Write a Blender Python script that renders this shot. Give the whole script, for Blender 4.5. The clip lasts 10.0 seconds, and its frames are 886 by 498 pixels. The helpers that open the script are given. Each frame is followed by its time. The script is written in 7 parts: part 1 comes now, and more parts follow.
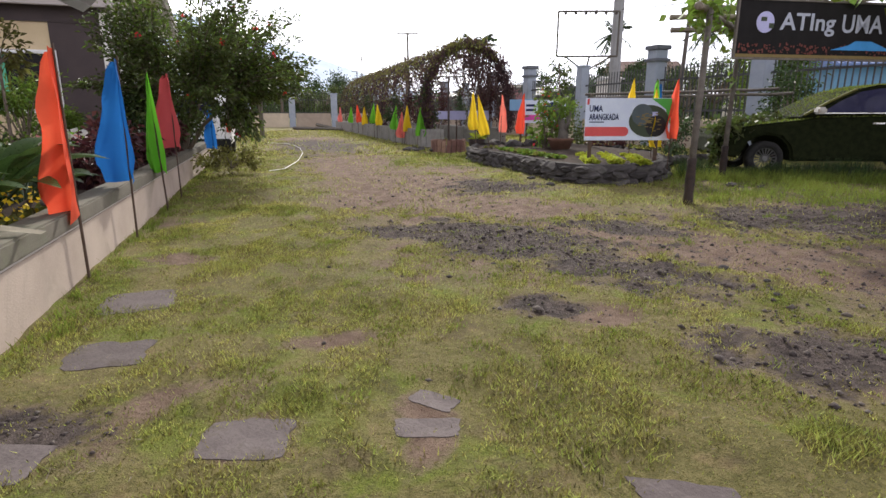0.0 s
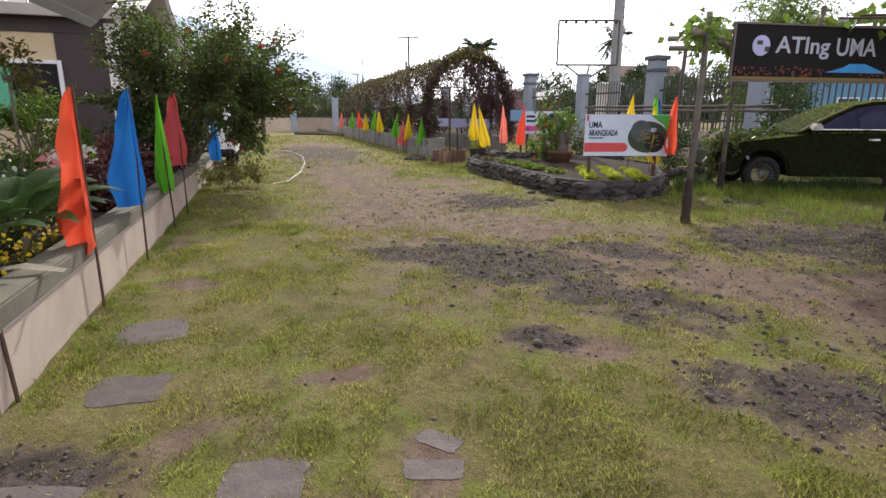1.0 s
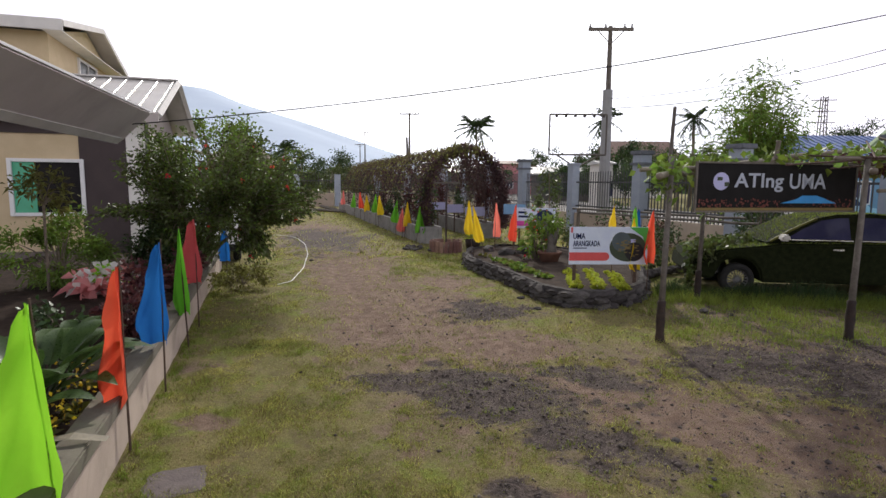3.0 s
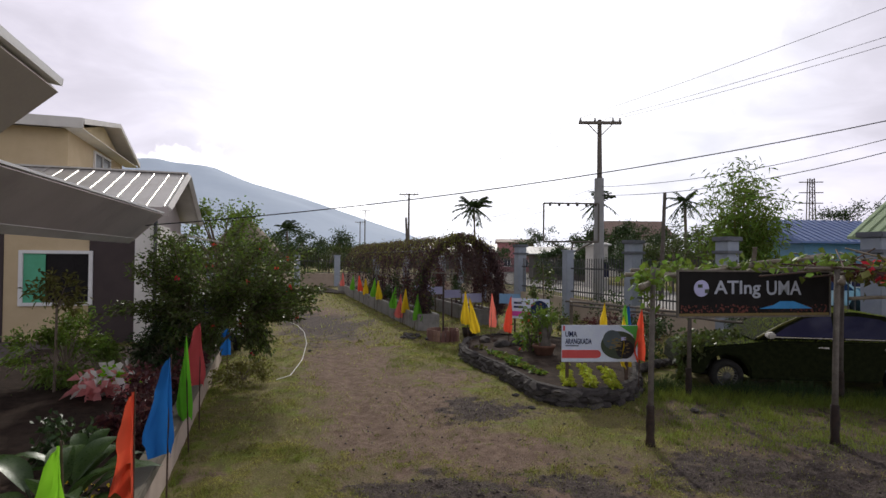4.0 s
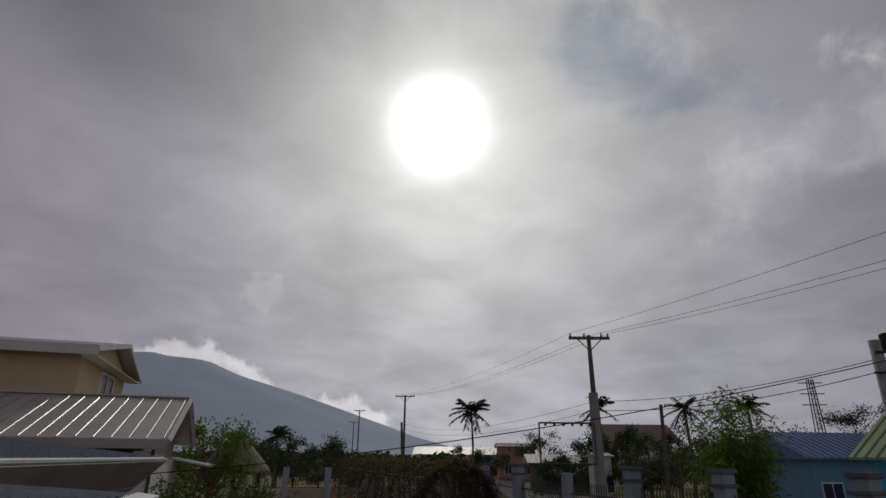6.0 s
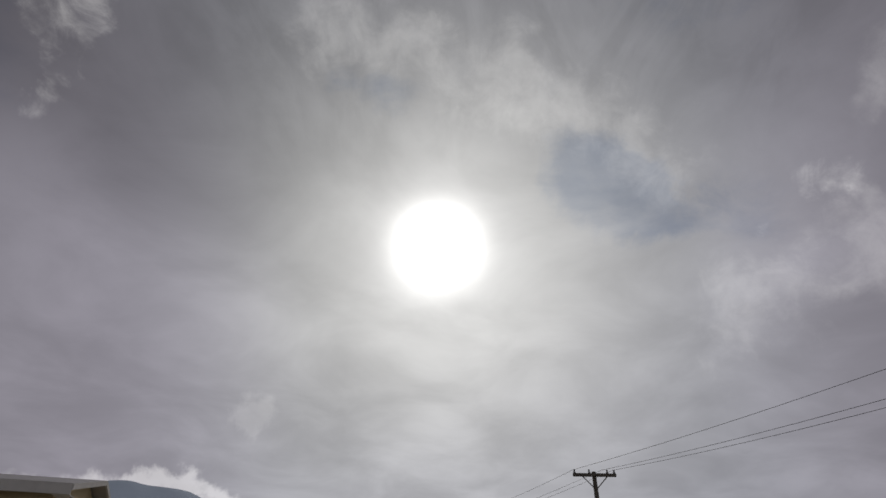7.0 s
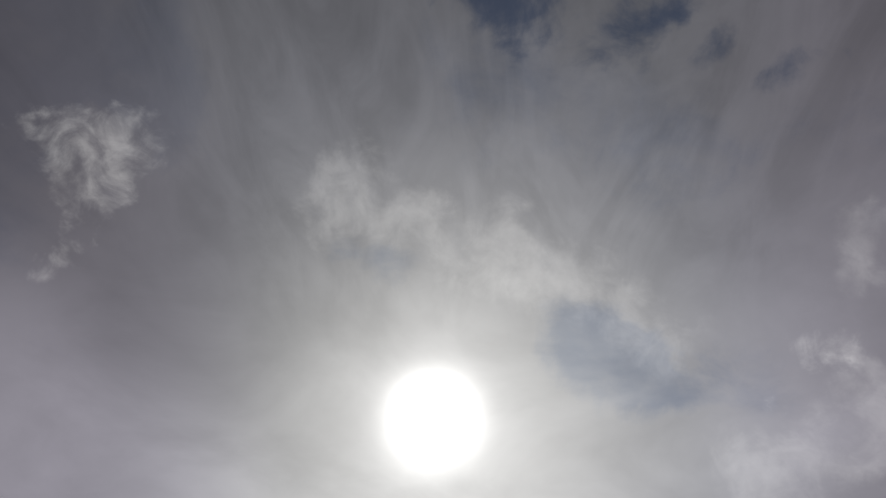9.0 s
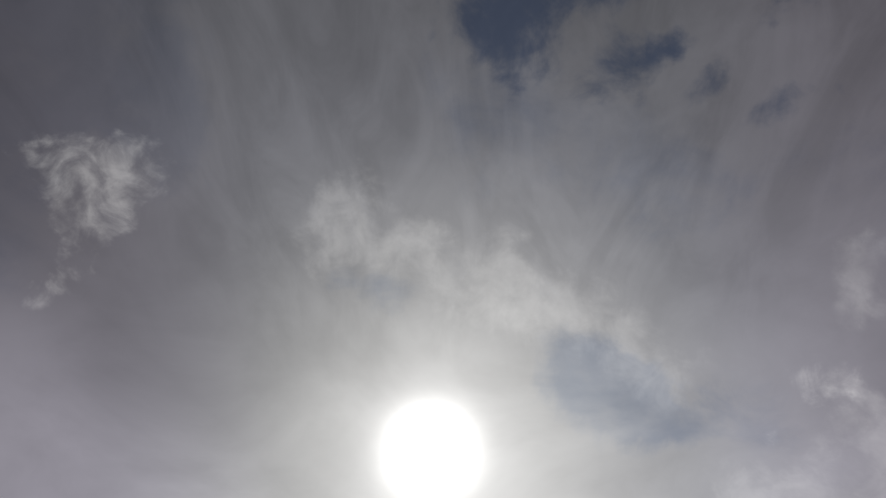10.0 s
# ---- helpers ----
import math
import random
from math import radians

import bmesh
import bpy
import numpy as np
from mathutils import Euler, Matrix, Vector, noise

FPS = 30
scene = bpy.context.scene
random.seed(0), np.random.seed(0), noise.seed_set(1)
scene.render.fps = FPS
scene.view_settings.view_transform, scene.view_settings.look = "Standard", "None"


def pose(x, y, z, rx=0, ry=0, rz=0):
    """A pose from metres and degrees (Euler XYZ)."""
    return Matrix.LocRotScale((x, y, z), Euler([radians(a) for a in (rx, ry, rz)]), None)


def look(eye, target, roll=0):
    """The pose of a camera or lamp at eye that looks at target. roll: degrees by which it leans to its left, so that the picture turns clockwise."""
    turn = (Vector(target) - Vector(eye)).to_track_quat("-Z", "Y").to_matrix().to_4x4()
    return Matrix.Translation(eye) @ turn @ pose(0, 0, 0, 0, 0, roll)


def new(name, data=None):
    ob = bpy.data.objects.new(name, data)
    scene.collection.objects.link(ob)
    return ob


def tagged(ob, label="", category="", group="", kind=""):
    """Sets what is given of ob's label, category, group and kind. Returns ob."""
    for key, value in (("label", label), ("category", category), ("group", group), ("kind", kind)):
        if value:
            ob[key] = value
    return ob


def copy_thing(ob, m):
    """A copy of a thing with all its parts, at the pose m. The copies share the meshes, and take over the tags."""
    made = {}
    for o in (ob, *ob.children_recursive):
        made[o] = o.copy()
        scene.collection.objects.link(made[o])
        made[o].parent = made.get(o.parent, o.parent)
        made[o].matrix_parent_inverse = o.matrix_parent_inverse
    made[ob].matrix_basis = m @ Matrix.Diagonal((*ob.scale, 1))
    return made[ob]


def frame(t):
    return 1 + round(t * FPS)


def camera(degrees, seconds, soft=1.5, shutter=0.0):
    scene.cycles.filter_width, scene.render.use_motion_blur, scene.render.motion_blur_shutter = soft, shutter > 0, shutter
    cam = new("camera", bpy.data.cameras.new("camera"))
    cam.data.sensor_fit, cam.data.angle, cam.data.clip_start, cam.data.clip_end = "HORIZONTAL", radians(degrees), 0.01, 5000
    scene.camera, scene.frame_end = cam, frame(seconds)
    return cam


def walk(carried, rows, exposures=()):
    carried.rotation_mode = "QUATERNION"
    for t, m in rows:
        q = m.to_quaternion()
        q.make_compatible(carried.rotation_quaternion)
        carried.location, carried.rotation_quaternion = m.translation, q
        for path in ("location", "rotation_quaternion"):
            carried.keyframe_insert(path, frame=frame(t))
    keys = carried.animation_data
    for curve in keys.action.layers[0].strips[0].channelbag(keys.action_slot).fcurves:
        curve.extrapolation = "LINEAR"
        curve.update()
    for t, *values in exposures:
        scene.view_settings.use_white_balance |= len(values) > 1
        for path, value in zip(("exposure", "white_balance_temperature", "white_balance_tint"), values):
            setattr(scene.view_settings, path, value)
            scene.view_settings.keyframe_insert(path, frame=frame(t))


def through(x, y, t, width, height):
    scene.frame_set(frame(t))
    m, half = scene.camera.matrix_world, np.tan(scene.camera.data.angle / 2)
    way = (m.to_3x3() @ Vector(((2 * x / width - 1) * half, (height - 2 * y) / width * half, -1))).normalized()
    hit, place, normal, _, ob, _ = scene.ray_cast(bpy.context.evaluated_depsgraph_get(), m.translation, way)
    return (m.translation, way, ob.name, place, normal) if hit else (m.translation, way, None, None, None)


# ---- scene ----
cam = camera(77.1, 10.0)
PATH = [
    (0, (-0.243, -1.231, 0.924), (-0.539, 0.69, 0.451), 0.0),
    (0.5, (-0.25, -1.272, 1.039), (-0.547, 0.649, 0.57), 0.1),
    (1, (-0.252, -1.304, 1.112), (-0.548, 0.619, 0.646), 0.2),
    (1.5, (-0.237, -1.361, 1.247), (-0.534, 0.565, 0.799), 0.2),
    (2, (-0.21, -1.447, 1.427), (-0.507, 0.489, 1.023), 0.3),
    (3.3, (-0.087, -1.788, 1.934), (-0.389, 0.183, 1.771), 0.5),
    (3.5, (-0.065, -1.855, 2.018), (-0.367, 0.119, 1.912), 0.5),
    (4, (-0.034, -2.021, 2.203), (-0.335, -0.044, 2.234), 0.6),
    (4.5, (0.009, -2.215, 2.388), (-0.291, -0.245, 2.556), 0.6),
    (5, (0.07, -2.504, 2.634), (-0.227, -0.553, 2.956), 0.6),
    (5.5, (0.151, -2.807, 2.86), (-0.141, -0.895, 3.37), 0.6),
    (5.7, (0.167, -2.948, 2.92), (-0.12, -1.059, 3.509), 0.6),
    (6.8, (0.22, -3.22, 3.24), (-0.039, -1.513, 4.25), 0.8),
    (7, (0.23, -3.26, 3.29), (-0.021, -1.6, 4.377), 1.0),
    (7.5, (0.24, -3.36, 3.38), (0.006, -1.809, 4.621), 0.9),
    (8, (0.25, -3.42, 3.44), (0.035, -1.985, 4.817), 1.3),
    (8.5, (0.26, -3.46, 3.48), (0.056, -2.116, 4.947), 1.5),
    (9, (0.26, -3.48, 3.5), (0.064, -2.211, 5.034), 1.8),
    (9.5, (0.26, -3.5, 3.51), (0.073, -2.282, 5.085), 2.0),
    (10, (0.26, -3.5, 3.52), (0.079, -2.314, 5.12), 2.1),
]
EXPOSURES = [(0.0, 0.75), (1.0, 0.75), (2.0, 0.6), (3.3, 0.2), (3.8, -0.1), (4.5, -0.85), (5.0, -1.47), (5.5, -1.88), (6.8, -1.95), (10.0, -1.92)]
walk(cam, [(t, look(e, g, r)) for t, e, g, r in PATH], EXPOSURES)

# ---- world, sun ----
SUN = Vector((-0.134, 0.826, 0.547)).normalized()
sun_data = bpy.data.lights.new("sun", "SUN")
sun_data.energy, sun_data.angle, sun_data.color = 2.3, radians(1.4), (1.0, 0.945, 0.86)
sun_ob = new("sun", sun_data)
sun_ob.matrix_world = look(SUN * 60, (0, 0, 0))

world = bpy.data.worlds.new("sky")
scene.world = world
world.use_nodes = True
wt = world.node_tree
wt.nodes.clear()


class Nodes:
    """Short writing for node trees."""

    def __init__(self, tree):
        self.t = tree

    def n(self, kind, **sets):
        node = self.t.nodes.new(kind)
        for k, v in sets.items():
            if k == "op":
                node.operation = v
            elif k == "dim":
                node.noise_dimensions = v
            elif k == "blend":
                node.blend_type = v
        return node

    def put(self, socket, v):
        if isinstance(v, bpy.types.NodeSocket):
            self.t.links.new(v, socket)
        elif isinstance(v, (tuple, list)) and len(v) == 3 and socket.type == "RGBA":
            socket.default_value = (*v, 1)
        elif v is not None:
            socket.default_value = v

    def math(self, op, a, b=None, c=None):
        m = self.n("ShaderNodeMath", op=op)
        for i, v in enumerate((a, b, c)):
            if v is not None:
                self.put(m.inputs[i], v)
        return m.outputs[0]

    def vec(self, op, a, b=None):
        m = self.n("ShaderNodeVectorMath", op=op)
        self.put(m.inputs[0], a)
        if b is not None:
            self.put(m.inputs[1], b)
        return m.outputs["Value"] if op in ("DOT_PRODUCT", "LENGTH") else m.outputs[0]

    def noise(self, vec, scale, detail=4, rough=0.55, dist=0.0):
        m = self.n("ShaderNodeTexNoise")
        if vec is not None:
            self.put(m.inputs["Vector"], vec)
        for k, v in (("Scale", scale), ("Detail", detail), ("Roughness", rough), ("Distortion", dist)):
            m.inputs[k].default_value = v
        return m.outputs[0]

    def ramp(self, v, a, b, c=0.0, d=1.0, smooth=True):
        m = self.n("ShaderNodeMapRange")
        m.interpolation_type = "SMOOTHSTEP" if smooth else "LINEAR"
        for i, x in enumerate((v, a, b, c, d)):
            self.put(m.inputs[i], x)
        return m.outputs[0]

    def mix(self, f, a, b, blend="MIX"):
        m = self.n("ShaderNodeMix")
        m.data_type, m.blend_type = "RGBA", blend
        self.put(m.inputs[0], f)
        self.put(m.inputs[6], a)
        self.put(m.inputs[7], b)
        return m.outputs[2]


w = Nodes(wt)
way = w.vec("NORMALIZE", w.n("ShaderNodeTexCoord").outputs["Generated"])
sep = w.n("ShaderNodeSeparateXYZ")
w.put(sep.inputs[0], way)
up = w.math("MAXIMUM", sep.outputs[2], 0.0)
theta = w.math("MULTIPLY", w.math("ARCCOSINE", w.math("MINIMUM", w.vec("DOT_PRODUCT", way, tuple(SUN)), 0.99999)), 57.2958)
# clouds lie on a flat layer overhead
lift = w.math("ADD", up, 0.22)
flat = w.n("ShaderNodeCombineXYZ")
w.put(flat.inputs[0], w.math("DIVIDE", sep.outputs[0], lift))
w.put(flat.inputs[1], w.math("DIVIDE", sep.outputs[1], lift))
layer = flat.outputs[0]
big = w.noise(layer, 0.9, 4, 0.5, 0.3)
fine = w.noise(layer, 2.6, 7, 0.55, 0.4)
wisp = w.noise(way, 7.5, 8, 0.62, 0.35)
veil = w.math("ADD", w.math("MULTIPLY", w.math("EXPONENT", w.math("DIVIDE", theta, -27.0)), 0.93), 0.1)
# brighter low in the sky, thinner overhead
height = w.ramp(up, 0.05, 0.95, 1.18, 0.52, False)
cover = w.ramp(w.math("ADD", w.math("MULTIPLY", big, 0.55), w.math("MULTIPLY", fine, 0.55)), 0.36, 0.76, 0.76, 1.14)
# sky brightened behind the viewer as fill light, darkened high on the -x side
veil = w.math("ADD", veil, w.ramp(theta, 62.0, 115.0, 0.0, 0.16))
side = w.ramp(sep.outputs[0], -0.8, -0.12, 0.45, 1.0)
# long fibres of high cloud
turned = w.n("ShaderNodeMapping")
w.put(turned.inputs["Vector"], layer)
turned.inputs["Rotation"].default_value = (0, 0, radians(38))
turned.inputs["Scale"].default_value = (2.6, 1.1, 1.0)
fibre = w.ramp(w.noise(turned.outputs[0], 3.0, 8, 0.6, 1.2), 0.3, 0.7, -0.11, 0.1)
cover = w.math("ADD", cover, w.math("MULTIPLY", fibre, w.ramp(up, 0.55, 0.85)))
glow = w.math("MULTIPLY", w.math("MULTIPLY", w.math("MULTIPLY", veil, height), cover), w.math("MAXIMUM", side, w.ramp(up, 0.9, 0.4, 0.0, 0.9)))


detail = w.noise(way, 9.5, 10, 0.62, 0.3)
swirl = w.n("ShaderNodeTexNoise")
w.put(swirl.inputs["Vector"], way)
for k2, v2 in (("Scale", 5.5), ("Detail", 7.0), ("Roughness", 0.6), ("Distortion", 0.4)):
    swirl.inputs[k2].default_value = v2
bent = w.vec("NORMALIZE", w.vec("ADD", way, w.vec("MULTIPLY", w.vec("SUBTRACT", swirl.outputs["Color"], (0.5, 0.5, 0.5)), (0.17, 0.17, 0.17))))


def blob(direction, inner, outer):
    """1 near a direction, falling to 0 at outer degrees from it."""
    d = Vector(direction).normalized()
    ang = w.math("MULTIPLY", w.math("ARCCOSINE", w.math("MINIMUM", w.vec("DOT_PRODUCT", bent, tuple(d)), 0.99999)), 57.2958)
    return w.ramp(ang, 0.0, outer * 1.5, 1.0, 0.0)


def total(blobs):
    out = 0.0
    for args in blobs:
        out = w.math("ADD", out, blob(*args))
    return w.math("MINIMUM", w.math("MULTIPLY", out, 0.8), 1.15)


def ragged(mask, tex, force, lo, hi):
    """Breaks a soft mask up into cloud."""
    torn = w.ramp(w.math("ADD", mask, w.math("MULTIPLY", w.math("SUBTRACT", tex, 0.5), force)), lo, hi)
    return w.math("MULTIPLY", torn, w.ramp(mask, 0.02, 0.45))


# single clouds that stand out of the veil: bright wisps, soft puffs and thin places
wisps = total([((-0.68, 0.29, 0.675), 1, 2.6), ((-0.647, 0.312, 0.696), 1, 2.6), ((-0.615, 0.32, 0.72), 1, 3), ((-0.579, 0.328, 0.747), 1, 3.4), ((-0.535, 0.341, 0.773), 1, 2.6), ((-0.524, 0.4, 0.752), 0.5, 2.2),
               ((-0.55, 0.37, 0.75), 1, 3), ((-0.63, 0.379, 0.677), 1, 2.4), ((-0.597, 0.396, 0.698), 1, 3), ((-0.589, 0.43, 0.684), 1, 2.6), ((-0.62, 0.42, 0.66), 0.5, 2), ((-0.64, 0.437, 0.633), 0.5, 1.8), ((-0.654, 0.452, 0.608), 0.5, 1.7), ((-0.666, 0.468, 0.581), 0.5, 1.2),
               ((0.473, 0.699, 0.537), 0.5, 2), ((0.445, 0.713, 0.54), 0.5, 1.8), ((0.403, 0.765, 0.502), 0.4, 1.4)])
low_puffs = total([((-0.4497, 0.8565, 0.2534), 0.3, 1.8), ((-0.435, 0.86, 0.262), 0.3, 1.6), ((-0.46, 0.855, 0.238), 0.2, 1.2),
               ((0.0648, 0.99, 0.095), 0.5, 3.2), ((0.2111, 0.97, 0.085), 1, 5), ((-0.13, 0.985, 0.06), 0.5, 4),
               ((-0.13, 0.985, 0.06), 0.5, 4)])
# bright cap over the mountain
CAP = [(-47 + 1.25 * i, float(np.interp(-47 + 1.25 * i, [-47, -37, -30.5, -27, -19, -14], [7.2, 8.1, 8.1, 7.0, 4.7, 3.15]))) for i in range(27)]
cap = total([((math.sin(radians(az)) * math.cos(radians(el)), math.cos(radians(az)) * math.cos(radians(el)), math.sin(radians(el))), 0.4, 1.3) for az, el in CAP])
curl = w.noise(way, 34.0, 8, 0.6, 0.2)
fray = w.math("ADD", w.math("MULTIPLY", detail, 0.55), w.math("MULTIPLY", w.noise(way, 19.0, 8, 0.62, 0.6), 0.45))
soft_puffs = total([((-0.3, 0.515, 0.8), 1.5, 4), ((-0.24, 0.53, 0.811), 1.5, 4), ((-0.243, 0.482, 0.842), 1, 3), ((-0.175, 0.588, 0.79), 1, 4), ((-0.091, 0.65, 0.755), 1, 4), ((-0.005, 0.609, 0.793), 1, 4), ((-0.012, 0.678, 0.735), 1, 4),
                    ((0.075, 0.69, 0.72), 1, 5), ((0.17, 0.69, 0.7), 1, 5), ((0.232, 0.732, 0.64), 1, 4), ((0.265, 0.757, 0.597), 1, 3), ((-0.13, 0.57, 0.81), 1, 3),
                    ((0.06, 0.64, 0.765), 1, 4), ((0.52, 0.555, 0.65), 0.5, 3), ((0.5, 0.62, 0.6), 0.5, 3), ((0.494, 0.728, 0.475), 1, 3), ((0.53, 0.725, 0.44), 2, 4), ((0.457, 0.77, 0.445), 1, 3), ((0.5, 0.76, 0.41), 2, 4), ((0.35, 0.85, 0.4), 2, 6), ((0.42, 0.8, 0.43), 2, 4)])
# thin places where the sky shows through: wide bluish ones and deep clear ones
gaps = total([((0.106, 0.745, 0.658), 1, 4), ((0.14, 0.77, 0.62), 2, 5), ((0.175, 0.776, 0.605), 2, 5), ((0.208, 0.778, 0.593), 1, 4), ((-0.18, 0.635, 0.752), 0.8, 3), ((-0.25, 0.608, 0.753), 0.8, 2.6), ((0.308, 0.778, 0.548), 1, 3.5), ((0.39, 0.76, 0.518), 1, 3.5),
              ((0.05, 0.4, 0.915), 4, 12), ((0.3, 0.5, 0.81), 2, 8), ((-0.74, 0.36, 0.57), 3, 9), ((0.62, 0.42, 0.66), 4, 12), ((-0.489, 0.296, 0.82), 2, 5), ((-0.5, 0.4, 0.765), 1, 4), ((-0.575, 0.2, 0.79), 3, 10), ((-0.68, 0.2, 0.7), 3, 10), ((-0.5, 0.12, 0.85), 3, 10), ((0.26, 0.79, 0.555), 1, 4), ((0.23, 0.76, 0.61), 1, 3)])
deep = total([((0.08, 0.24, 0.967), 2, 6), ((0.112, 0.235, 0.965), 1, 5), ((0.03, 0.27, 0.962), 2, 6), ((0.298, 0.298, 0.907), 0.6, 2.4), ((0.25, 0.325, 0.912), 0.8, 3.5), ((0.18, 0.35, 0.918), 1, 4), ((0.361, 0.354, 0.863), 0.6, 2.5), ((0.42, 0.24, 0.874), 0.5, 2), ((0.458, 0.386, 0.801), 0.5, 2.5), ((0.21, 0.18, 0.96), 1, 5)])
puffs = w.math("ADD", w.math("ADD", w.math("ADD", w.math("MULTIPLY", ragged(low_puffs, fray, 3.0, 0.3, 1.7), 0.09), w.math("MULTIPLY", ragged(cap, curl, 2.4, 0.2, 1.2), 0.3)), w.math("MULTIPLY", ragged(wisps, fray, 6.5, 0.55, 2.4), 0.26)), w.math("MULTIPLY", ragged(soft_puffs, fray, 3.6, 0.25, 1.8), 0.15))
gaps = ragged(gaps, detail, 1.8, 0.3, 1.3)
deep = ragged(deep, detail, 3.2, 0.4, 1.5)
sky = w.n("ShaderNodeTexSky")
sky.sky_type, sky.sun_disc, sky.sun_elevation, sky.sun_rotation = "NISHITA", False, radians(33.3), radians(-9.2)
blue = w.mix(1.0, sky.outputs[0], (0.035, 0.035, 0.035), "MULTIPLY")
tone = w.mix(w.ramp(theta, 8.0, 38.0), (0.99, 0.985, 0.975), (0.95, 0.955, 1.06))
tone = w.mix(w.ramp(w.math("ABSOLUTE", w.math("ADD", sep.outputs[0], 0.05)), 0.3, 0.62), tone, (0.985, 0.935, 1.08))
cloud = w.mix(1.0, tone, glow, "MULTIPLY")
through_gap = w.math("MULTIPLY", gaps, w.ramp(fine, 0.66, 0.36, 0.35, 0.9))
cloud = w.mix(through_gap, cloud, w.mix(1.0, cloud, (0.66, 0.73, 0.86), "MULTIPLY"))
cloud = w.mix(w.math("MULTIPLY", deep, 0.85), cloud, w.mix(0.4, blue, w.mix(1.0, cloud, (0.2, 0.25, 0.42), "MULTIPLY")))
lit = puffs
cloud = w.mix(1.0, cloud, w.mix(lit, (0, 0, 0), (1.0, 0.98, 0.94)), "ADD")
disc = w.math("ADD", w.math("MULTIPLY", w.math("EXPONENT", w.math("MULTIPLY", w.math("POWER", w.math("DIVIDE", theta, 3.3), 2.0), -1.0)), 2.6), w.math("MULTIPLY", w.math("EXPONENT", w.math("DIVIDE", theta, -6.0)), 0.4))
cloud = w.mix(1.0, cloud, w.mix(1.0, (1.0, 0.985, 0.955), disc, "MULTIPLY"), "ADD")
back = w.n("ShaderNodeBackground")
w.put(back.inputs[0], cloud)
back.inputs[1].default_value = 3.6
w.put(w.n("ShaderNodeOutputWorld").inputs[0], back.outputs[0])

# ---- materials ----


def material(name, c1, c2, scale=6.0, rough=0.8, bump=0.25, fine=60.0, metal=0.0, spread=0.12, stain=None, spec=0.4, sheen=0.0, through=0.0, leaf=False):
    """Two tones mixed by coarse and fine noise, with relief, a stain tone and a small change from piece to piece."""
    m = bpy.data.materials.new(name)
    m.use_nodes = True
    m.node_tree.nodes.clear()
    k = Nodes(m.node_tree)
    pos = k.n("ShaderNodeTexCoord").outputs["Object"]
    a = k.noise(pos, scale, 5, 0.6)
    b = k.noise(pos, fine, 4, 0.65)
    f = k.ramp(k.math("ADD", k.math("MULTIPLY", a, 0.6), k.math("MULTIPLY", b, 0.4)), 0.34, 0.66)
    col = k.mix(f, c1, c2)
    if stain:
        col = k.mix(k.math("MULTIPLY", k.ramp(k.noise(pos, scale * 0.45, 6, 0.7, 0.6), 0.5, 0.68), 0.75), col, stain)
    info = k.n("ShaderNodeNewGeometry").outputs["Random Per Island"] if leaf else k.n("ShaderNodeObjectInfo").outputs["Random"]
    hsv = k.n("ShaderNodeHueSaturation")
    hsv.inputs["Hue"].default_value = 0.5
    k.put(hsv.inputs["Value"], k.ramp(info, 0.0, 1.0, 1.0 - spread * 1.6, 1.0 + spread * 1.6, False))
    k.put(hsv.inputs["Hue"], k.ramp(info, 0.0, 1.0, 0.5 - spread * 0.08, 0.5 + spread * 0.08, False))
    k.put(hsv.inputs["Color"], col)
    col = hsv.outputs[0]
    p = k.n("ShaderNodeBsdfPrincipled")
    k.put(p.inputs["Base Color"], col)
    k.put(p.inputs["Roughness"], k.ramp(b, 0.3, 0.7, max(rough - 0.1, 0.03), min(rough + 0.1, 1.0)))
    p.inputs["Metallic"].default_value = metal
    p.inputs["Specular IOR Level"].default_value = spec
    if bump:
        bp = k.n("ShaderNodeBump")
        bp.inputs["Strength"].default_value = bump
        bp.inputs["Distance"].default_value = 0.01
        k.put(bp.inputs["Height"], k.math("ADD", k.math("MULTIPLY", a, 0.5), b))
        k.put(p.inputs["Normal"], bp.outputs[0])
    surf = p.outputs[0]
    if through:
        tr = k.n("ShaderNodeBsdfTranslucent")
        k.put(tr.inputs[0], col)
        ms = k.n("ShaderNodeMixShader")
        ms.inputs[0].default_value = through
        k.put(ms.inputs[1], surf)
        k.put(ms.inputs[2], tr.outputs[0])
        surf = ms.outputs[0]
    k.put(k.n("ShaderNodeOutputMaterial").inputs[0], surf)
    return m


M = {}


def mat(key, *a, **kw):
    M[key] = material(key, *a, **kw)


mat("render_beige", (0.37, 0.295, 0.245), (0.45, 0.365, 0.305), 3, 0.9, 0.25, 90, stain=(0.3, 0.25, 0.2))
mat("wall_cap", (0.13, 0.117, 0.088), (0.2, 0.18, 0.138), 5, 0.9, 0.35, 70, stain=(0.18, 0.18, 0.12))
mat("groove_white", (0.7, 0.66, 0.6), (0.6, 0.55, 0.5), 8, 0.9)
mat("soil", (0.026, 0.018, 0.014), (0.06, 0.042, 0.032), 8, 0.97, 1.0, 45, spec=0.08)
mat("cream", (0.62, 0.5, 0.3), (0.7, 0.57, 0.36), 2, 0.88, 0.12, 90)
mat("fence_cream", (0.47, 0.385, 0.3), (0.55, 0.46, 0.365), 2, 0.9, 0.15, 70, stain=(0.42, 0.35, 0.28))
mat("brown_wall", (0.06, 0.045, 0.045), (0.075, 0.056, 0.055), 3, 0.8, 0.15, 80)
mat("taupe", (0.39, 0.345, 0.325), (0.45, 0.405, 0.38), 1.5, 0.75, 0.08, 70, stain=(0.33, 0.29, 0.27))
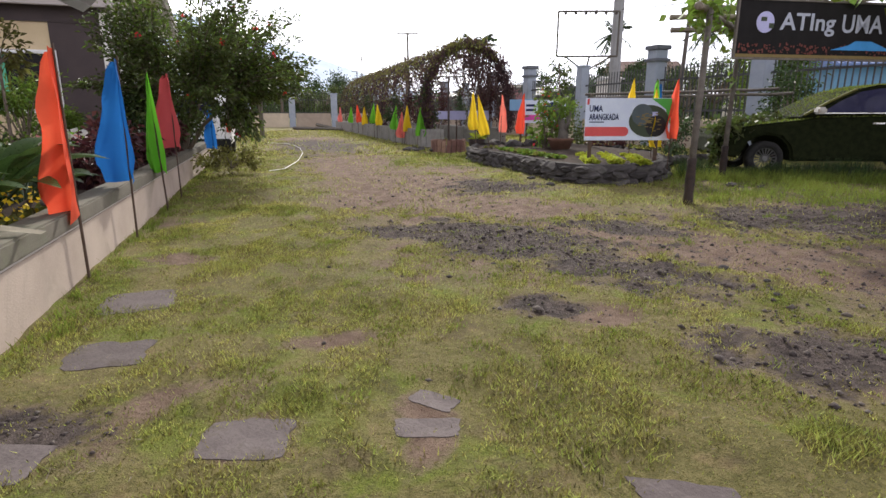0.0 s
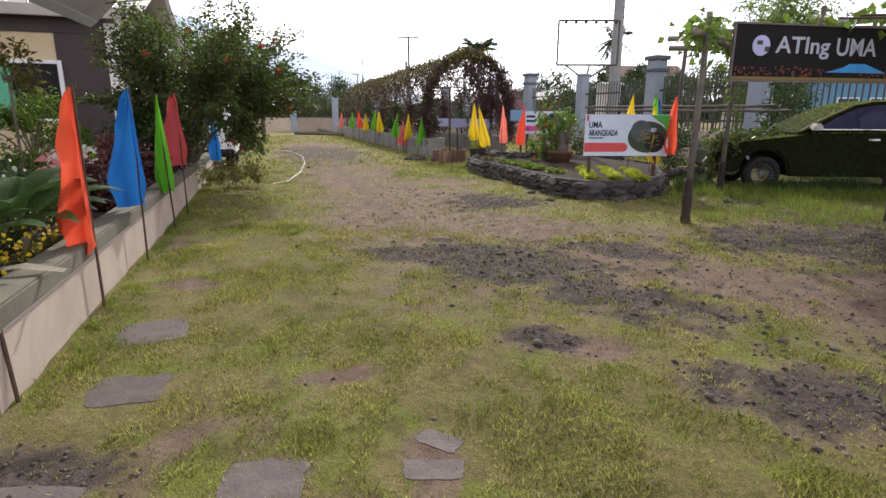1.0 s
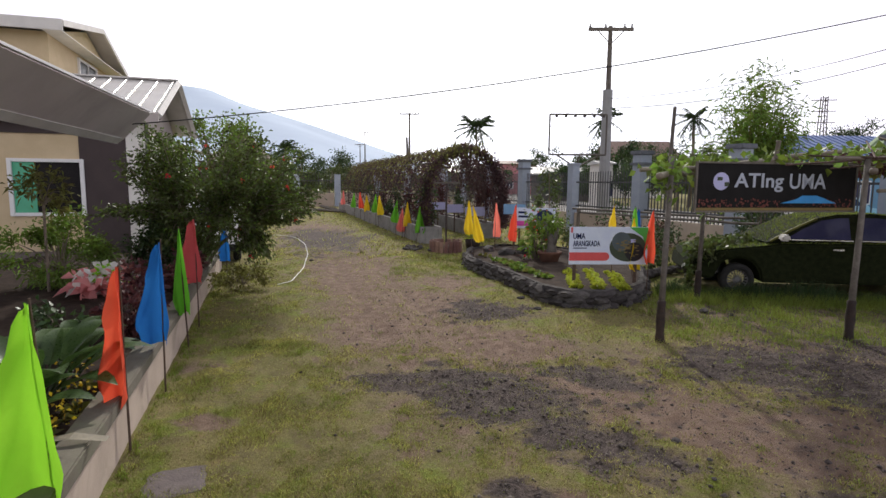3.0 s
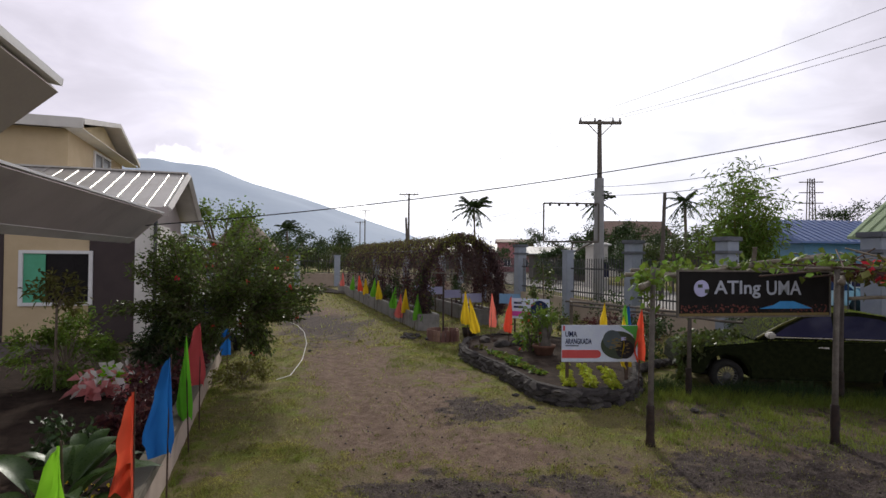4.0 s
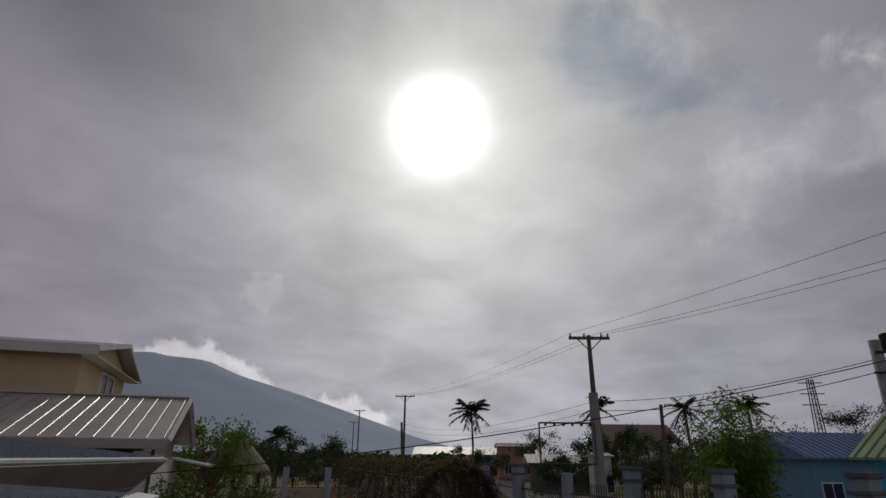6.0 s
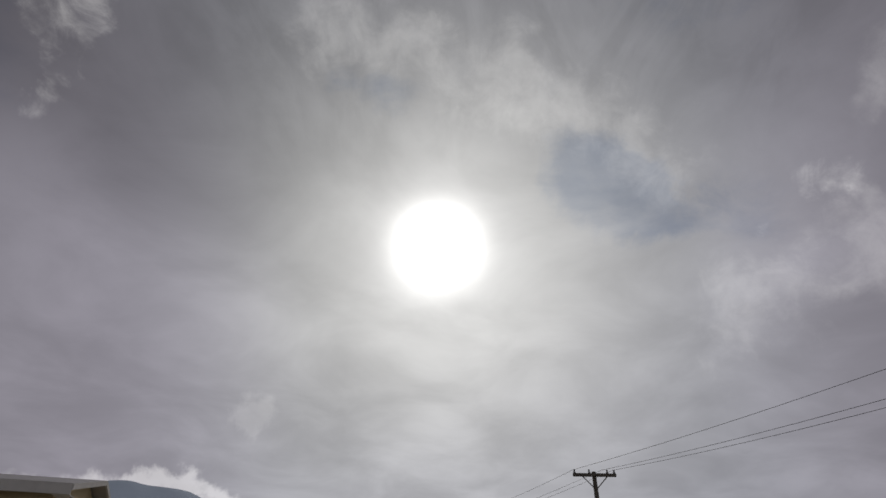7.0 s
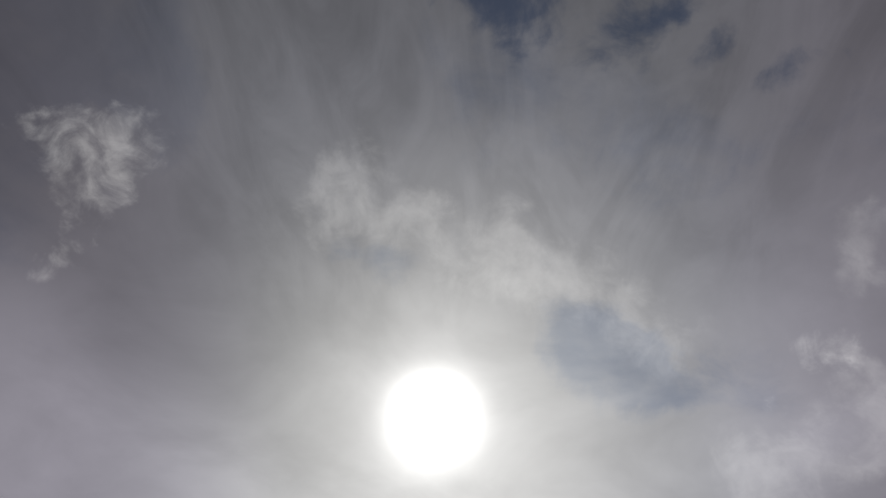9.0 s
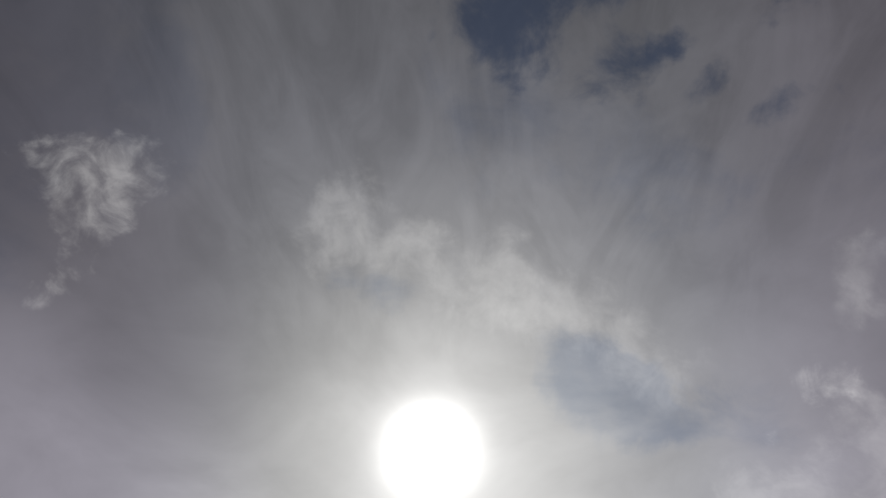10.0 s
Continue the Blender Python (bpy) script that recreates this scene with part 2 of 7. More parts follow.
mat("white_paint", (0.72, 0.72, 0.72), (0.8, 0.8, 0.79), 3, 0.6, 0.08)
mat("offwhite", (0.6, 0.58, 0.55), (0.7, 0.68, 0.64), 3, 0.8, 0.12)
# near-black stand-in for shade inside the window and the vent
mat("shade_black", (0.02, 0.018, 0.018), (0.03, 0.026, 0.025), 4, 0.9)
mat("green_panel", (0.08, 0.36, 0.2), (0.1, 0.42, 0.25), 4, 0.5, 0.05)
mat("roof_metal", (0.42, 0.395, 0.37), (0.5, 0.475, 0.45), 2, 0.42, 0.08, 40, metal=0.3, stain=(0.4, 0.37, 0.33))
mat("roof_blue_metal", (0.3, 0.33, 0.38), (0.4, 0.43, 0.47), 3, 0.3, 0.1, 30, metal=0.7)
mat("fence_blue", (0.27, 0.31, 0.38), (0.34, 0.38, 0.44), 3, 0.8, 0.2, 60, stain=(0.3, 0.34, 0.38))
mat("fence_cap", (0.1, 0.11, 0.13), (0.16, 0.17, 0.19), 4, 0.85, 0.2)
mat("bar_metal", (0.05, 0.055, 0.06), (0.1, 0.1, 0.1), 8, 0.55, 0.1, metal=0.3)
mat("concrete", (0.22, 0.21, 0.2), (0.33, 0.32, 0.3), 4, 0.9, 0.4, 55, stain=(0.13, 0.13, 0.11))
mat("road_concrete", (0.3, 0.285, 0.265), (0.38, 0.365, 0.335), 1, 0.9, 0.2, 30)
mat("slab", (0.115, 0.096, 0.093), (0.175, 0.148, 0.142), 9, 0.95, 0.6, 60, stain=(0.1, 0.085, 0.06), spec=0.1)
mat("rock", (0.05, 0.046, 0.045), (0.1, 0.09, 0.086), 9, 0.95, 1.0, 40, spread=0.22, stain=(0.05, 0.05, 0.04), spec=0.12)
mat("pebble", (0.045, 0.036, 0.033), (0.15, 0.122, 0.108), 20, 0.9, 0.4, spread=0.35, leaf=True)
mat("brick", (0.2, 0.11, 0.085), (0.29, 0.175, 0.14), 9, 0.9, 0.5, 60, spread=0.25, stain=(0.14, 0.09, 0.07))
mat("wood_grey", (0.095, 0.083, 0.072), (0.17, 0.152, 0.132), 9, 0.85, 0.5, 50)
mat("bamboo_pole", (0.15, 0.125, 0.092), (0.24, 0.205, 0.155), 6, 0.6, 0.25, 40, spread=0.2)
mat("carved", (0.014, 0.009, 0.008), (0.045, 0.027, 0.02), 12, 0.7, 0.9, 30)
mat("pole_steel", (0.035, 0.03, 0.03), (0.07, 0.05, 0.045), 10, 0.6, 0.2, metal=0.4)
mat("stick", (0.06, 0.038, 0.028), (0.11, 0.07, 0.05), 12, 0.8, 0.3)
mat("bark", (0.13, 0.1, 0.075), (0.22, 0.18, 0.14), 12, 0.95, 0.9, 40)
mat("util_concrete", (0.3, 0.3, 0.31), (0.38, 0.38, 0.38), 3, 0.85, 0.2)
mat("util_wood", (0.1, 0.085, 0.075), (0.16, 0.14, 0.12), 5, 0.9, 0.3)
mat("wire", (0.015, 0.015, 0.016), (0.03, 0.03, 0.03), 5, 0.6, 0)
mat("rubber", (0.012, 0.012, 0.012), (0.025, 0.024, 0.023), 20, 0.85, 0.3)
mat("rim", (0.13, 0.13, 0.13), (0.2, 0.2, 0.19), 9, 0.5, 0.1, metal=0.7)
mat("car_moss", (0.009, 0.012, 0.005), (0.022, 0.027, 0.01), 12, 0.98, 1.0, 90, spec=0.1)
mat("car_glass", (0.03, 0.03, 0.075), (0.04, 0.04, 0.095), 3, 0.12, 0, spec=0.22)
mat("dull_glass", (0.012, 0.01, 0.012), (0.02, 0.017, 0.018), 3, 0.3, 0, spec=0.12)
mat("chrome", (0.6, 0.6, 0.6), (0.7, 0.7, 0.7), 9, 0.25, 0, metal=0.9)
mat("leaf_mid", (0.055, 0.076, 0.02), (0.1, 0.125, 0.032), 3, 0.5, 0, spread=0.38, through=0.32, leaf=True)
mat("leaf_dark", (0.03, 0.055, 0.018), (0.055, 0.09, 0.025), 3, 0.5, 0, spread=0.3, through=0.3, leaf=True)
mat("leaf_bright", (0.1, 0.16, 0.022), (0.17, 0.25, 0.04), 3, 0.5, 0, spread=0.3, through=0.45, leaf=True)
mat("leaf_lime", (0.33, 0.38, 0.03), (0.45, 0.48, 0.06), 3, 0.5, 0, spread=0.2, through=0.4, leaf=True)
mat("leaf_olive", (0.13, 0.13, 0.03), (0.2, 0.19, 0.05), 3, 0.6, 0, spread=0.3, through=0.35, leaf=True)
mat("leaf_maroon", (0.06, 0.018, 0.022), (0.11, 0.035, 0.035), 3, 0.5, 0, spread=0.3, through=0.3, leaf=True)
mat("vine_purple", (0.05, 0.025, 0.032), (0.1, 0.055, 0.055), 3, 0.6, 0, spread=0.3, through=0.3, leaf=True)
mat("broad_leaf", (0.032, 0.065, 0.017), (0.065, 0.115, 0.028), 6, 0.35, 0.2, spread=0.2, through=0.3, leaf=True)
mat("petal_red", (0.65, 0.03, 0.03), (0.75, 0.06, 0.05), 5, 0.6, 0, spread=0.15, through=0.3, leaf=True)
mat("petal_yellow", (0.75, 0.5, 0.02), (0.8, 0.6, 0.05), 5, 0.6, 0, spread=0.15, through=0.3, leaf=True)
mat("grass", (0.16, 0.19, 0.025), (0.42, 0.37, 0.115), 2.2, 0.7, 0, 25, spread=0.5, through=0.4, leaf=True)
mat("grass_tall", (0.13, 0.18, 0.025), (0.24, 0.28, 0.05), 2, 0.7, 0, spread=0.3, through=0.4, leaf=True)
mat("thatch", (0.16, 0.13, 0.1), (0.28, 0.23, 0.18), 10, 0.95, 0.8, 40)
mat("terracotta", (0.12, 0.06, 0.04), (0.18, 0.09, 0.06), 7, 0.85, 0.3)
# distance haze is put into the mountain's base colour
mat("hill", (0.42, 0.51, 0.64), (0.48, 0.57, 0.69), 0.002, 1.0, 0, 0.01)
mat("far_green", (0.05, 0.075, 0.03), (0.08, 0.11, 0.04), 0.2, 0.9, 0, 2, spread=0.35, leaf=True, through=0.2)
mat("red_roof", (0.12, 0.065, 0.055), (0.17, 0.095, 0.08), 2, 0.7, 0.2)
mat("blue_roof", (0.1, 0.16, 0.33), (0.14, 0.2, 0.38), 2, 0.45, 0.05, metal=0.2)
mat("green_roof", (0.22, 0.3, 0.16), (0.28, 0.36, 0.2), 2, 0.5, 0.05, metal=0.2)
mat("sky_blue", (0.05, 0.35, 0.65), (0.07, 0.4, 0.7), 2, 0.7, 0.1)
mat("pale_blue", (0.14, 0.29, 0.44), (0.19, 0.34, 0.5), 2, 0.8, 0.1)
mat("grey_sheet", (0.25, 0.25, 0.25), (0.36, 0.35, 0.34), 2, 0.5, 0.1, metal=0.4)
mat("pink_wall", (0.5, 0.2, 0.22), (0.56, 0.25, 0.26), 2, 0.8, 0.1)
mat("car_white", (0.74, 0.74, 0.74), (0.8, 0.8, 0.8), 4, 0.3, 0)
mat("hose", (0.7, 0.7, 0.68), (0.78, 0.78, 0.74), 4, 0.5, 0)
for key, c in (("orange", (0.76, 0.1, 0.055)), ("blue", (0.02, 0.13, 0.42)), ("green", (0.14, 0.42, 0.035)), ("red", (0.58, 0.1, 0.1)),
               ("yellow", (0.72, 0.52, 0.03)), ("coral", (0.8, 0.22, 0.18)), ("limey", (0.3, 0.65, 0.04)), ("pinkish", (0.86, 0.36, 0.34)), ("whitish", (0.8, 0.78, 0.74))):
    mat("cloth_" + key, c, tuple(min(v * 1.12, 0.9) for v in c), 5, 0.75, 0.2, 300, spread=0.05, through=0.42, spec=0.15)
for key, c in (("sign_black", (0.012, 0.011, 0.011)), ("sign_white", (0.62, 0.68, 0.84)), ("sign_red", (0.62, 0.1, 0.1)), ("sign_green", (0.1, 0.4, 0.08)),
               ("sign_navy", (0.02, 0.03, 0.09)), ("sign_blue", (0.06, 0.28, 0.6)), ("sign_magenta", (0.6, 0.08, 0.35)), ("sign_lilac", (0.45, 0.45, 0.68)),
               ("sign_slate", (0.09, 0.11, 0.12)), ("sign_dusk", (0.03, 0.028, 0.03)), ("sign_gold", (0.2, 0.15, 0.06)), ("sign_photo", (0.06, 0.075, 0.05)), ("sign_grey", (0.4, 0.43, 0.5)), ("sign_floral", (0.16, 0.055, 0.045))):
    mat(key, c, tuple(min(v * 1.15 + 0.004, 0.9) for v in c), 6, 0.75, 0.03, 90, spread=0.0, spec=0.15)

# ---- building helpers ----


class Geo:
    """A mesh being written: lists of points and faces."""

    def __init__(self):
        self.v, self.f = [], []

    def add(self, vs, fs):
        o = len(self.v)
        self.v += [tuple(p) for p in vs]
        self.f += [tuple(o + i for i in f) for f in fs]
        return self

    def box(self, lo, hi, m=None):
        x0, y0, z0 = lo
        x1, y1, z1 = hi
        vs = [Vector(p) for p in ((x0, y0, z0), (x1, y0, z0), (x1, y1, z0), (x0, y1, z0), (x0, y0, z1), (x1, y0, z1), (x1, y1, z1), (x0, y1, z1))]
        if m:
            vs = [m @ p for p in vs]
        return self.add(vs, [(3, 2, 1, 0), (4, 5, 6, 7), (0, 1, 5, 4), (1, 2, 6, 5), (2, 3, 7, 6), (3, 0, 4, 7)])

    def tube(self, pts, radii, sides=7, cap=True):
        pts = [Vector(p) for p in pts]
        if not isinstance(radii, (list, tuple)):
            radii = [radii] * len(pts)
        o, n = len(self.v), len(pts)
        side = None
        for i, p in enumerate(pts):
            d = (pts[min(i + 1, n - 1)] - pts[max(i - 1, 0)]).normalized()
            if side is None:
                side = d.cross((0, 0, 1)) if abs(d.z) < 0.95 else d.cross((0, 1, 0))
            side = (side - d * side.dot(d)).normalized()
            other = d.cross(side)
            for k in range(sides):
                a = 2 * math.pi * k / sides
                self.v.append(tuple(p + (side * math.cos(a) + other * math.sin(a)) * radii[i]))
        for i in range(n - 1):
            for k in range(sides):
                self.f.append((o + i * sides + k, o + i * sides + (k + 1) % sides, o + (i + 1) * sides + (k + 1) % sides, o + (i + 1) * sides + k))
        if cap:
            self.f.append(tuple(o + k for k in reversed(range(sides))))
            self.f.append(tuple(o + (n - 1) * sides + k for k in range(sides)))
        return self

    def prism(self, outline, z0, z1, m=None):
        """An upright prism over a plan outline."""
        n = len(outline)
        vs = [Vector((*p[:2], z0)) for p in outline] + [Vector((*p[:2], z1)) for p in outline]
        if m:
            vs = [m @ p for p in vs]
        return self.add(vs, [tuple(reversed(range(n))), tuple(range(n, 2 * n))] + [(i, (i + 1) % n, n + (i + 1) % n, n + i) for i in range(n)])

    def lathe(self, profile, sides=16, centre=(0, 0, 0)):
        o = len(self.v)
        for r, z in profile:
            for k in range(sides):
                a = 2 * math.pi * k / sides
                self.v.append((centre[0] + r * math.cos(a), centre[1] + r * math.sin(a), centre[2] + z))
        for i in range(len(profile) - 1):
            for k in range(sides):
                self.f.append((o + i * sides + k, o + i * sides + (k + 1) % sides, o + (i + 1) * sides + (k + 1) % sides, o + (i + 1) * sides + k))
        return self

    def mesh(self, name, m, bevel=0.0, smooth=False):
        me = bpy.data.meshes.new(name)
        me.from_pydata(self.v, [], self.f)
        if bevel:
            bm = bmesh.new()
            bm.from_mesh(me)
            edges = [e for e in bm.edges if len(e.link_faces) == 2 and e.calc_face_angle(0) > 0.5]
            bmesh.ops.bevel(bm, geom=edges, offset=bevel, segments=2, affect="EDGES", clamp_overlap=True)
            bm.to_mesh(me)
            bm.free()
        me.materials.append(M[m])
        if smooth:
            me.polygons.foreach_set("use_smooth", [True] * len(me.polygons))
        me.update()
        return me


def part(name, geo, m, parent=None, label="", bevel=0.0, smooth=False):
    """One mesh object, under a thing or a part where a parent is given."""
    ob = new(name, geo if isinstance(geo, bpy.types.Mesh) else geo.mesh(name, m, bevel, smooth))
    if parent:
        ob.parent = parent
    return tagged(ob, label)


def thing(name, label, category, group="", m=None, kind=""):
    ob = new(name)
    ob.empty_display_size = 0.2
    if m:
        ob.matrix_basis = m
    return tagged(ob, label, category, group, kind)


rng = np.random.default_rng(7)


def unit(a):
    return a / np.maximum(np.linalg.norm(a, axis=1, keepdims=True), 1e-9)


def leaf_mesh(name, m, base, way, length, width, droop=0.25):
    """Many leaves, each of two folded blades: base points, directions, lengths and widths."""
    n = len(base)
    way = unit(way)
    side = unit(np.cross(way, rng.normal(size=(n, 3))))
    nrm = np.cross(side, way)
    length, width = np.broadcast_to(length, n)[:, None], np.broadcast_to(width, n)[:, None]
    mid = base + way * length * 0.5
    tip = base + way * length - np.array([0, 0, 1.0]) * length * droop
    v = np.stack([base, mid + side * width * 0.5 + nrm * width * 0.18, tip, mid - side * width * 0.5 + nrm * width * 0.18], 1).reshape(-1, 3)
    o = (np.arange(n) * 4)[:, None]
    faces = np.concatenate([o + [0, 1, 2], o + [0, 2, 3]], 1).reshape(-1)
    me = bpy.data.meshes.new(name)
    me.vertices.add(len(v))
    me.vertices.foreach_set("co", v.astype(np.float32).reshape(-1))
    me.loops.add(len(faces))
    me.loops.foreach_set("vertex_index", faces.astype(np.int32))
    me.polygons.add(len(faces) // 3)
    me.polygons.foreach_set("loop_start", np.arange(0, len(faces), 3, dtype=np.int32))
    me.update(calc_edges=True)
    me.materials.append(M[m])
    return me


def blade_mesh(name, m, base, height, width, lean=0.5):
    """Upright grass blades of one triangle each."""
    n = len(base)
    a = rng.uniform(0, 6.283, n)
    s = np.stack([np.cos(a), np.sin(a), np.zeros(n)], 1)
    b = rng.uniform(0, 6.283, n)
    tip = base + np.stack([np.cos(b) * lean * rng.uniform(0, 1, n), np.sin(b) * lean * rng.uniform(0, 1, n), np.ones(n)], 1) * np.broadcast_to(height, n)[:, None]
    wd = np.broadcast_to(width, n)[:, None]
    v = np.stack([base - s * wd * 0.5, base + s * wd * 0.5, tip], 1).reshape(-1, 3)
    me = bpy.data.meshes.new(name)
    me.vertices.add(len(v))
    me.vertices.foreach_set("co", v.astype(np.float32).reshape(-1))
    me.loops.add(len(v))
    me.loops.foreach_set("vertex_index", np.arange(len(v), dtype=np.int32))
    me.polygons.add(n)
    me.polygons.foreach_set("loop_start", np.arange(0, len(v), 3, dtype=np.int32))
    me.update(calc_edges=True)
    me.materials.append(M[m])
    return me


def crown_points(n, centre, radii, clumps, spread=0.3, shell=0.55):
    """Points in clumps spread through an uneven ellipsoid, and outward directions."""
    c = unit(rng.normal(size=(clumps, 3))) * (shell + (1 - shell) * rng.uniform(0, 1, (clumps, 1)))
    sz = rng.uniform(0.6, 1.3, clumps) * spread
    k = rng.integers(0, clumps, n)
    p = c[k] + rng.normal(size=(n, 3)) * sz[k][:, None] * 0.55
    out = unit(p * 0.7 + rng.normal(size=(n, 3)) * 0.6 + np.array([0, 0, 0.15]))
    return p * np.array(radii) + np.array(centre), out, c * np.array(radii) + np.array(centre)


A = Vector((-0.44, 0.898, 0.0))
B = Vector((0.898, 0.44, 0.0))


def frame_at(origin, along=A, z=0.0):
    """A pose whose x runs to the right of along, y along, z up."""
    a = Vector(along).normalized()
    r = Vector((a.y, -a.x, 0))
    return Matrix(((r.x, a.x, 0, origin[0]), (r.y, a.y, 0, origin[1]), (0, 0, 1, z), (0, 0, 0, 1)))

# ---- ground ----


def soft(x, a, b):
    t = np.clip((x - a) / (b - a), 0, 1)
    return t * t * (3 - 2 * t)


def wobble(x, y, s, seed):
    """Cheap smooth noise from a few turned sine waves, about -1 to 1."""
    r = np.random.default_rng(seed)
    out = np.zeros_like(x)
    for i in range(7):
        a, ph, f = r.uniform(0, 6.28), r.uniform(0, 6.28), s * r.uniform(0.5, 2.2)
        out += np.sin((x * np.cos(a) + y * np.sin(a)) * f + ph + 0.8 * np.sin((x * np.sin(a) - y * np.cos(a)) * f * 0.7 + ph * 2))
    return out / 4.0


# bare patches: centre, half lengths, turn in degrees, kind (0 pale earth of the track, 1 dark grit)
# grit patches beside the pergola carry its shade as well as dark soil
PATCHES = [(-1.3, 3.1, 0.55, 0.35, 10, 1), (-0.3, 2.95, 1.05, 0.62, -25, 1), (0.45, 3.6, 0.6, 0.35, -20, 1), (0.35, 2.2, 0.95, 0.42, -42, 1),
           (1.1, 0.95, 0.62, 0.36, -25, 1), (-0.6, 6.1, 0.85, 0.75, -30, 1), (-0.85, 4.6, 0.9, 0.5, -60, 0), (-2.1, 5.2, 0.6, 1.4, 24, 0),
           (-3.6, 8.6, 0.75, 3.0, 26, 0), (-6.5, 15.0, 1.5, 4.5, 27, 1), (2.7, 4.3, 1.3, 0.6, -20, 1), (-0.15, 1.4, 0.25, 0.15, 0, 1),
           (-8.2, 18.5, 1.4, 3.0, 26, 0), (1.9, 1.4, 0.7, 0.5, 10, 1), (2.6, 3.9, 1.6, 0.9, -15, 1), (4.2, 5.0, 1.4, 0.7, 10, 1), (-1.5, 8.2, 0.6, 1.2, 25, 0), (-1.04, 0.13, 0.15, 0.13, 12, 0), (-0.53, 0.36, 0.15, 0.14, 0, 0), (-1.75, 0.0, 0.38, 0.26, 10, 1), (-1.05, 0.85, 0.2, 0.1, 15, 0), (-2.45, 2.0, 0.22, 0.12, 0, 0), (0.1, 1.35, 0.22, 0.14, 20, 0), (0.5, 3.1, 1.4, 0.7, -25, 0), (1.5, 2.3, 1.1, 0.45, -30, 0), (-0.5, 4.5, 1.1, 0.8, -40, 0), (2.6, 2.6, 1.1, 0.7, -10, 0), (-1.6, 6.6, 0.9, 1.3, 25, 0)]


def bare(x, y):
    """How bare the ground is (0 grass, 1 bare) and how gritty."""
    b, g = np.zeros_like(x), np.zeros_like(x)
    edge = wobble(x, y, 2.2, 3) * 0.24 + wobble(x, y, 7.0, 4) * 0.17 + wobble(x, y, 18.0, 12) * 0.16 + wobble(x, y, 40.0, 13) * 0.1
    for cx, cy, a, c, turn, kind in PATCHES:
        t = radians(turn)
        u, v = (x - cx) * math.cos(t) + (y - cy) * math.sin(t), -(x - cx) * math.sin(t) + (y - cy) * math.cos(t)
        m = 1 - soft(np.sqrt((u / a) ** 2 + (v / c) ** 2) + edge * 1.15, 0.45, 1.3)
        b = np.maximum(b, m)
        if kind:
            g = np.maximum(g, m)
    thin = soft(wobble(x, y, 3.0, 5) + 0.5 * wobble(x, y, 11.0, 6), 0.6, 1.5) * 0.75
    # the worn drive: thin grass either side of a line that bends to the gate
    cxl = np.where(y < 4.5, 0.6 - 0.42 * y, -1.3 - 0.47 * (y - 4.5))
    track = (1 - soft(np.abs(x - cxl) + 0.25 * wobble(x, y, 2.5, 14) + 0.2 * wobble(x, y, 9.0, 15), 0.55, 1.7)) * soft(y, 0.9, 2.4) * (0.62 + 0.3 * soft(y, 3.2, 4.6) * (1 - soft(y, 10.5, 13)))
    speck = soft(wobble(x, y, 14.0, 17) + 0.6 * wobble(x, y, 33.0, 18), 0.2, 1.2)
    track = track * (0.6 + 0.6 * speck)
    across, along = (x - cxl) * 0.9, x * -0.44 + y * 0.9
    streak = soft(np.sin(across * 21 + 1.5 * wobble(across * 3, along * 0.4, 1.5, 61)) + wobble(across * 6, along * 0.5, 2.0, 62), 0.3, 1.6)
    g = np.maximum(g, 0.55 * streak * track)
    # dark grit verge by the pergola: bare soil, darkened further for the vines' shade
    verge = soft(x + 0.4 * wobble(x, y, 1.6, 71), 1.3, 2.6) * soft(y, 2.6, 4.0) * (1 - soft(y, 7.2, 8.2)) * np.minimum(1.0, 0.6 + 0.6 * speck)
    # worn, thinly grown ground between the drive and the pergola; its grit also paints shadows there
    worn = soft(x + 0.42 * y + 0.35 * wobble(x, y, 2.0, 72), 1.5, 2.4) * soft(y, 0.2, 1.0) * (1 - soft(y, 4.2, 5.6)) * (0.36 + 0.5 * speck)
    return np.maximum(np.maximum(b * (0.72 + 0.28 * speck), thin), np.maximum(np.maximum(track, worn), verge)), np.maximum(g, np.maximum(verge * 0.8, worn * 0.7))


STONES = ((-1.04, 0.13, 0.2), (-0.53, 0.36, 0.19), (-2.2, 1.2, 0.26), (-1.88, 0.6, 0.21), (-1.7, -0.1, 0.2), (0.18, 0.06, 0.17))


def ground_z(x, y):
    near = 1 - soft(np.hypot(x + 1, y - 6), 14, 30)
    b, g = bare(x, y)
    rut = -0.035 * np.exp(-(((x + 2.1 + 0.47 * (y - 5.2)) / 0.16) ** 2)) - 0.03 * np.exp(-(((x + 1.2 + 0.47 * (y - 5.2)) / 0.18) ** 2))
    rut = rut * soft(y, 3.4, 5.0) * (1 - soft(y, 10, 14))
    lumps = 0.015 * wobble(x, y, 17.0, 10) + 0.012 * wobble(x, y, 34.0, 16)
    z = near * (0.012 * wobble(x, y, 1.2, 8) + 0.01 * wobble(x, y, 5.0, 9) + 0.007 * wobble(x, y, 13.0, 19) + 0.005 * wobble(x, y, 27.0, 20) + g * lumps - 0.01 * b + rut)
    # level beds under the stepping stones
    for sx, sy, sr in STONES:
        m = 1 - soft(np.hypot(x - sx, y - sy), sr * 1.05, sr * 1.5)
        z = z * (1 - m) - 0.012 * m
    return z


def axis_steps(lo, hi, step, out_lo, out_hi):
    mid = list(np.arange(lo, hi, step))
    a, s = lo, step
    left = []
    while a > out_lo:
        s *= 1.22
        a -= s
        left.append(a)
    b, s = mid[-1], step
    right = []
    while b < out_hi:
        s *= 1.22
        b += s
        right.append(b)
    return np.array(left[::-1] + mid + right)


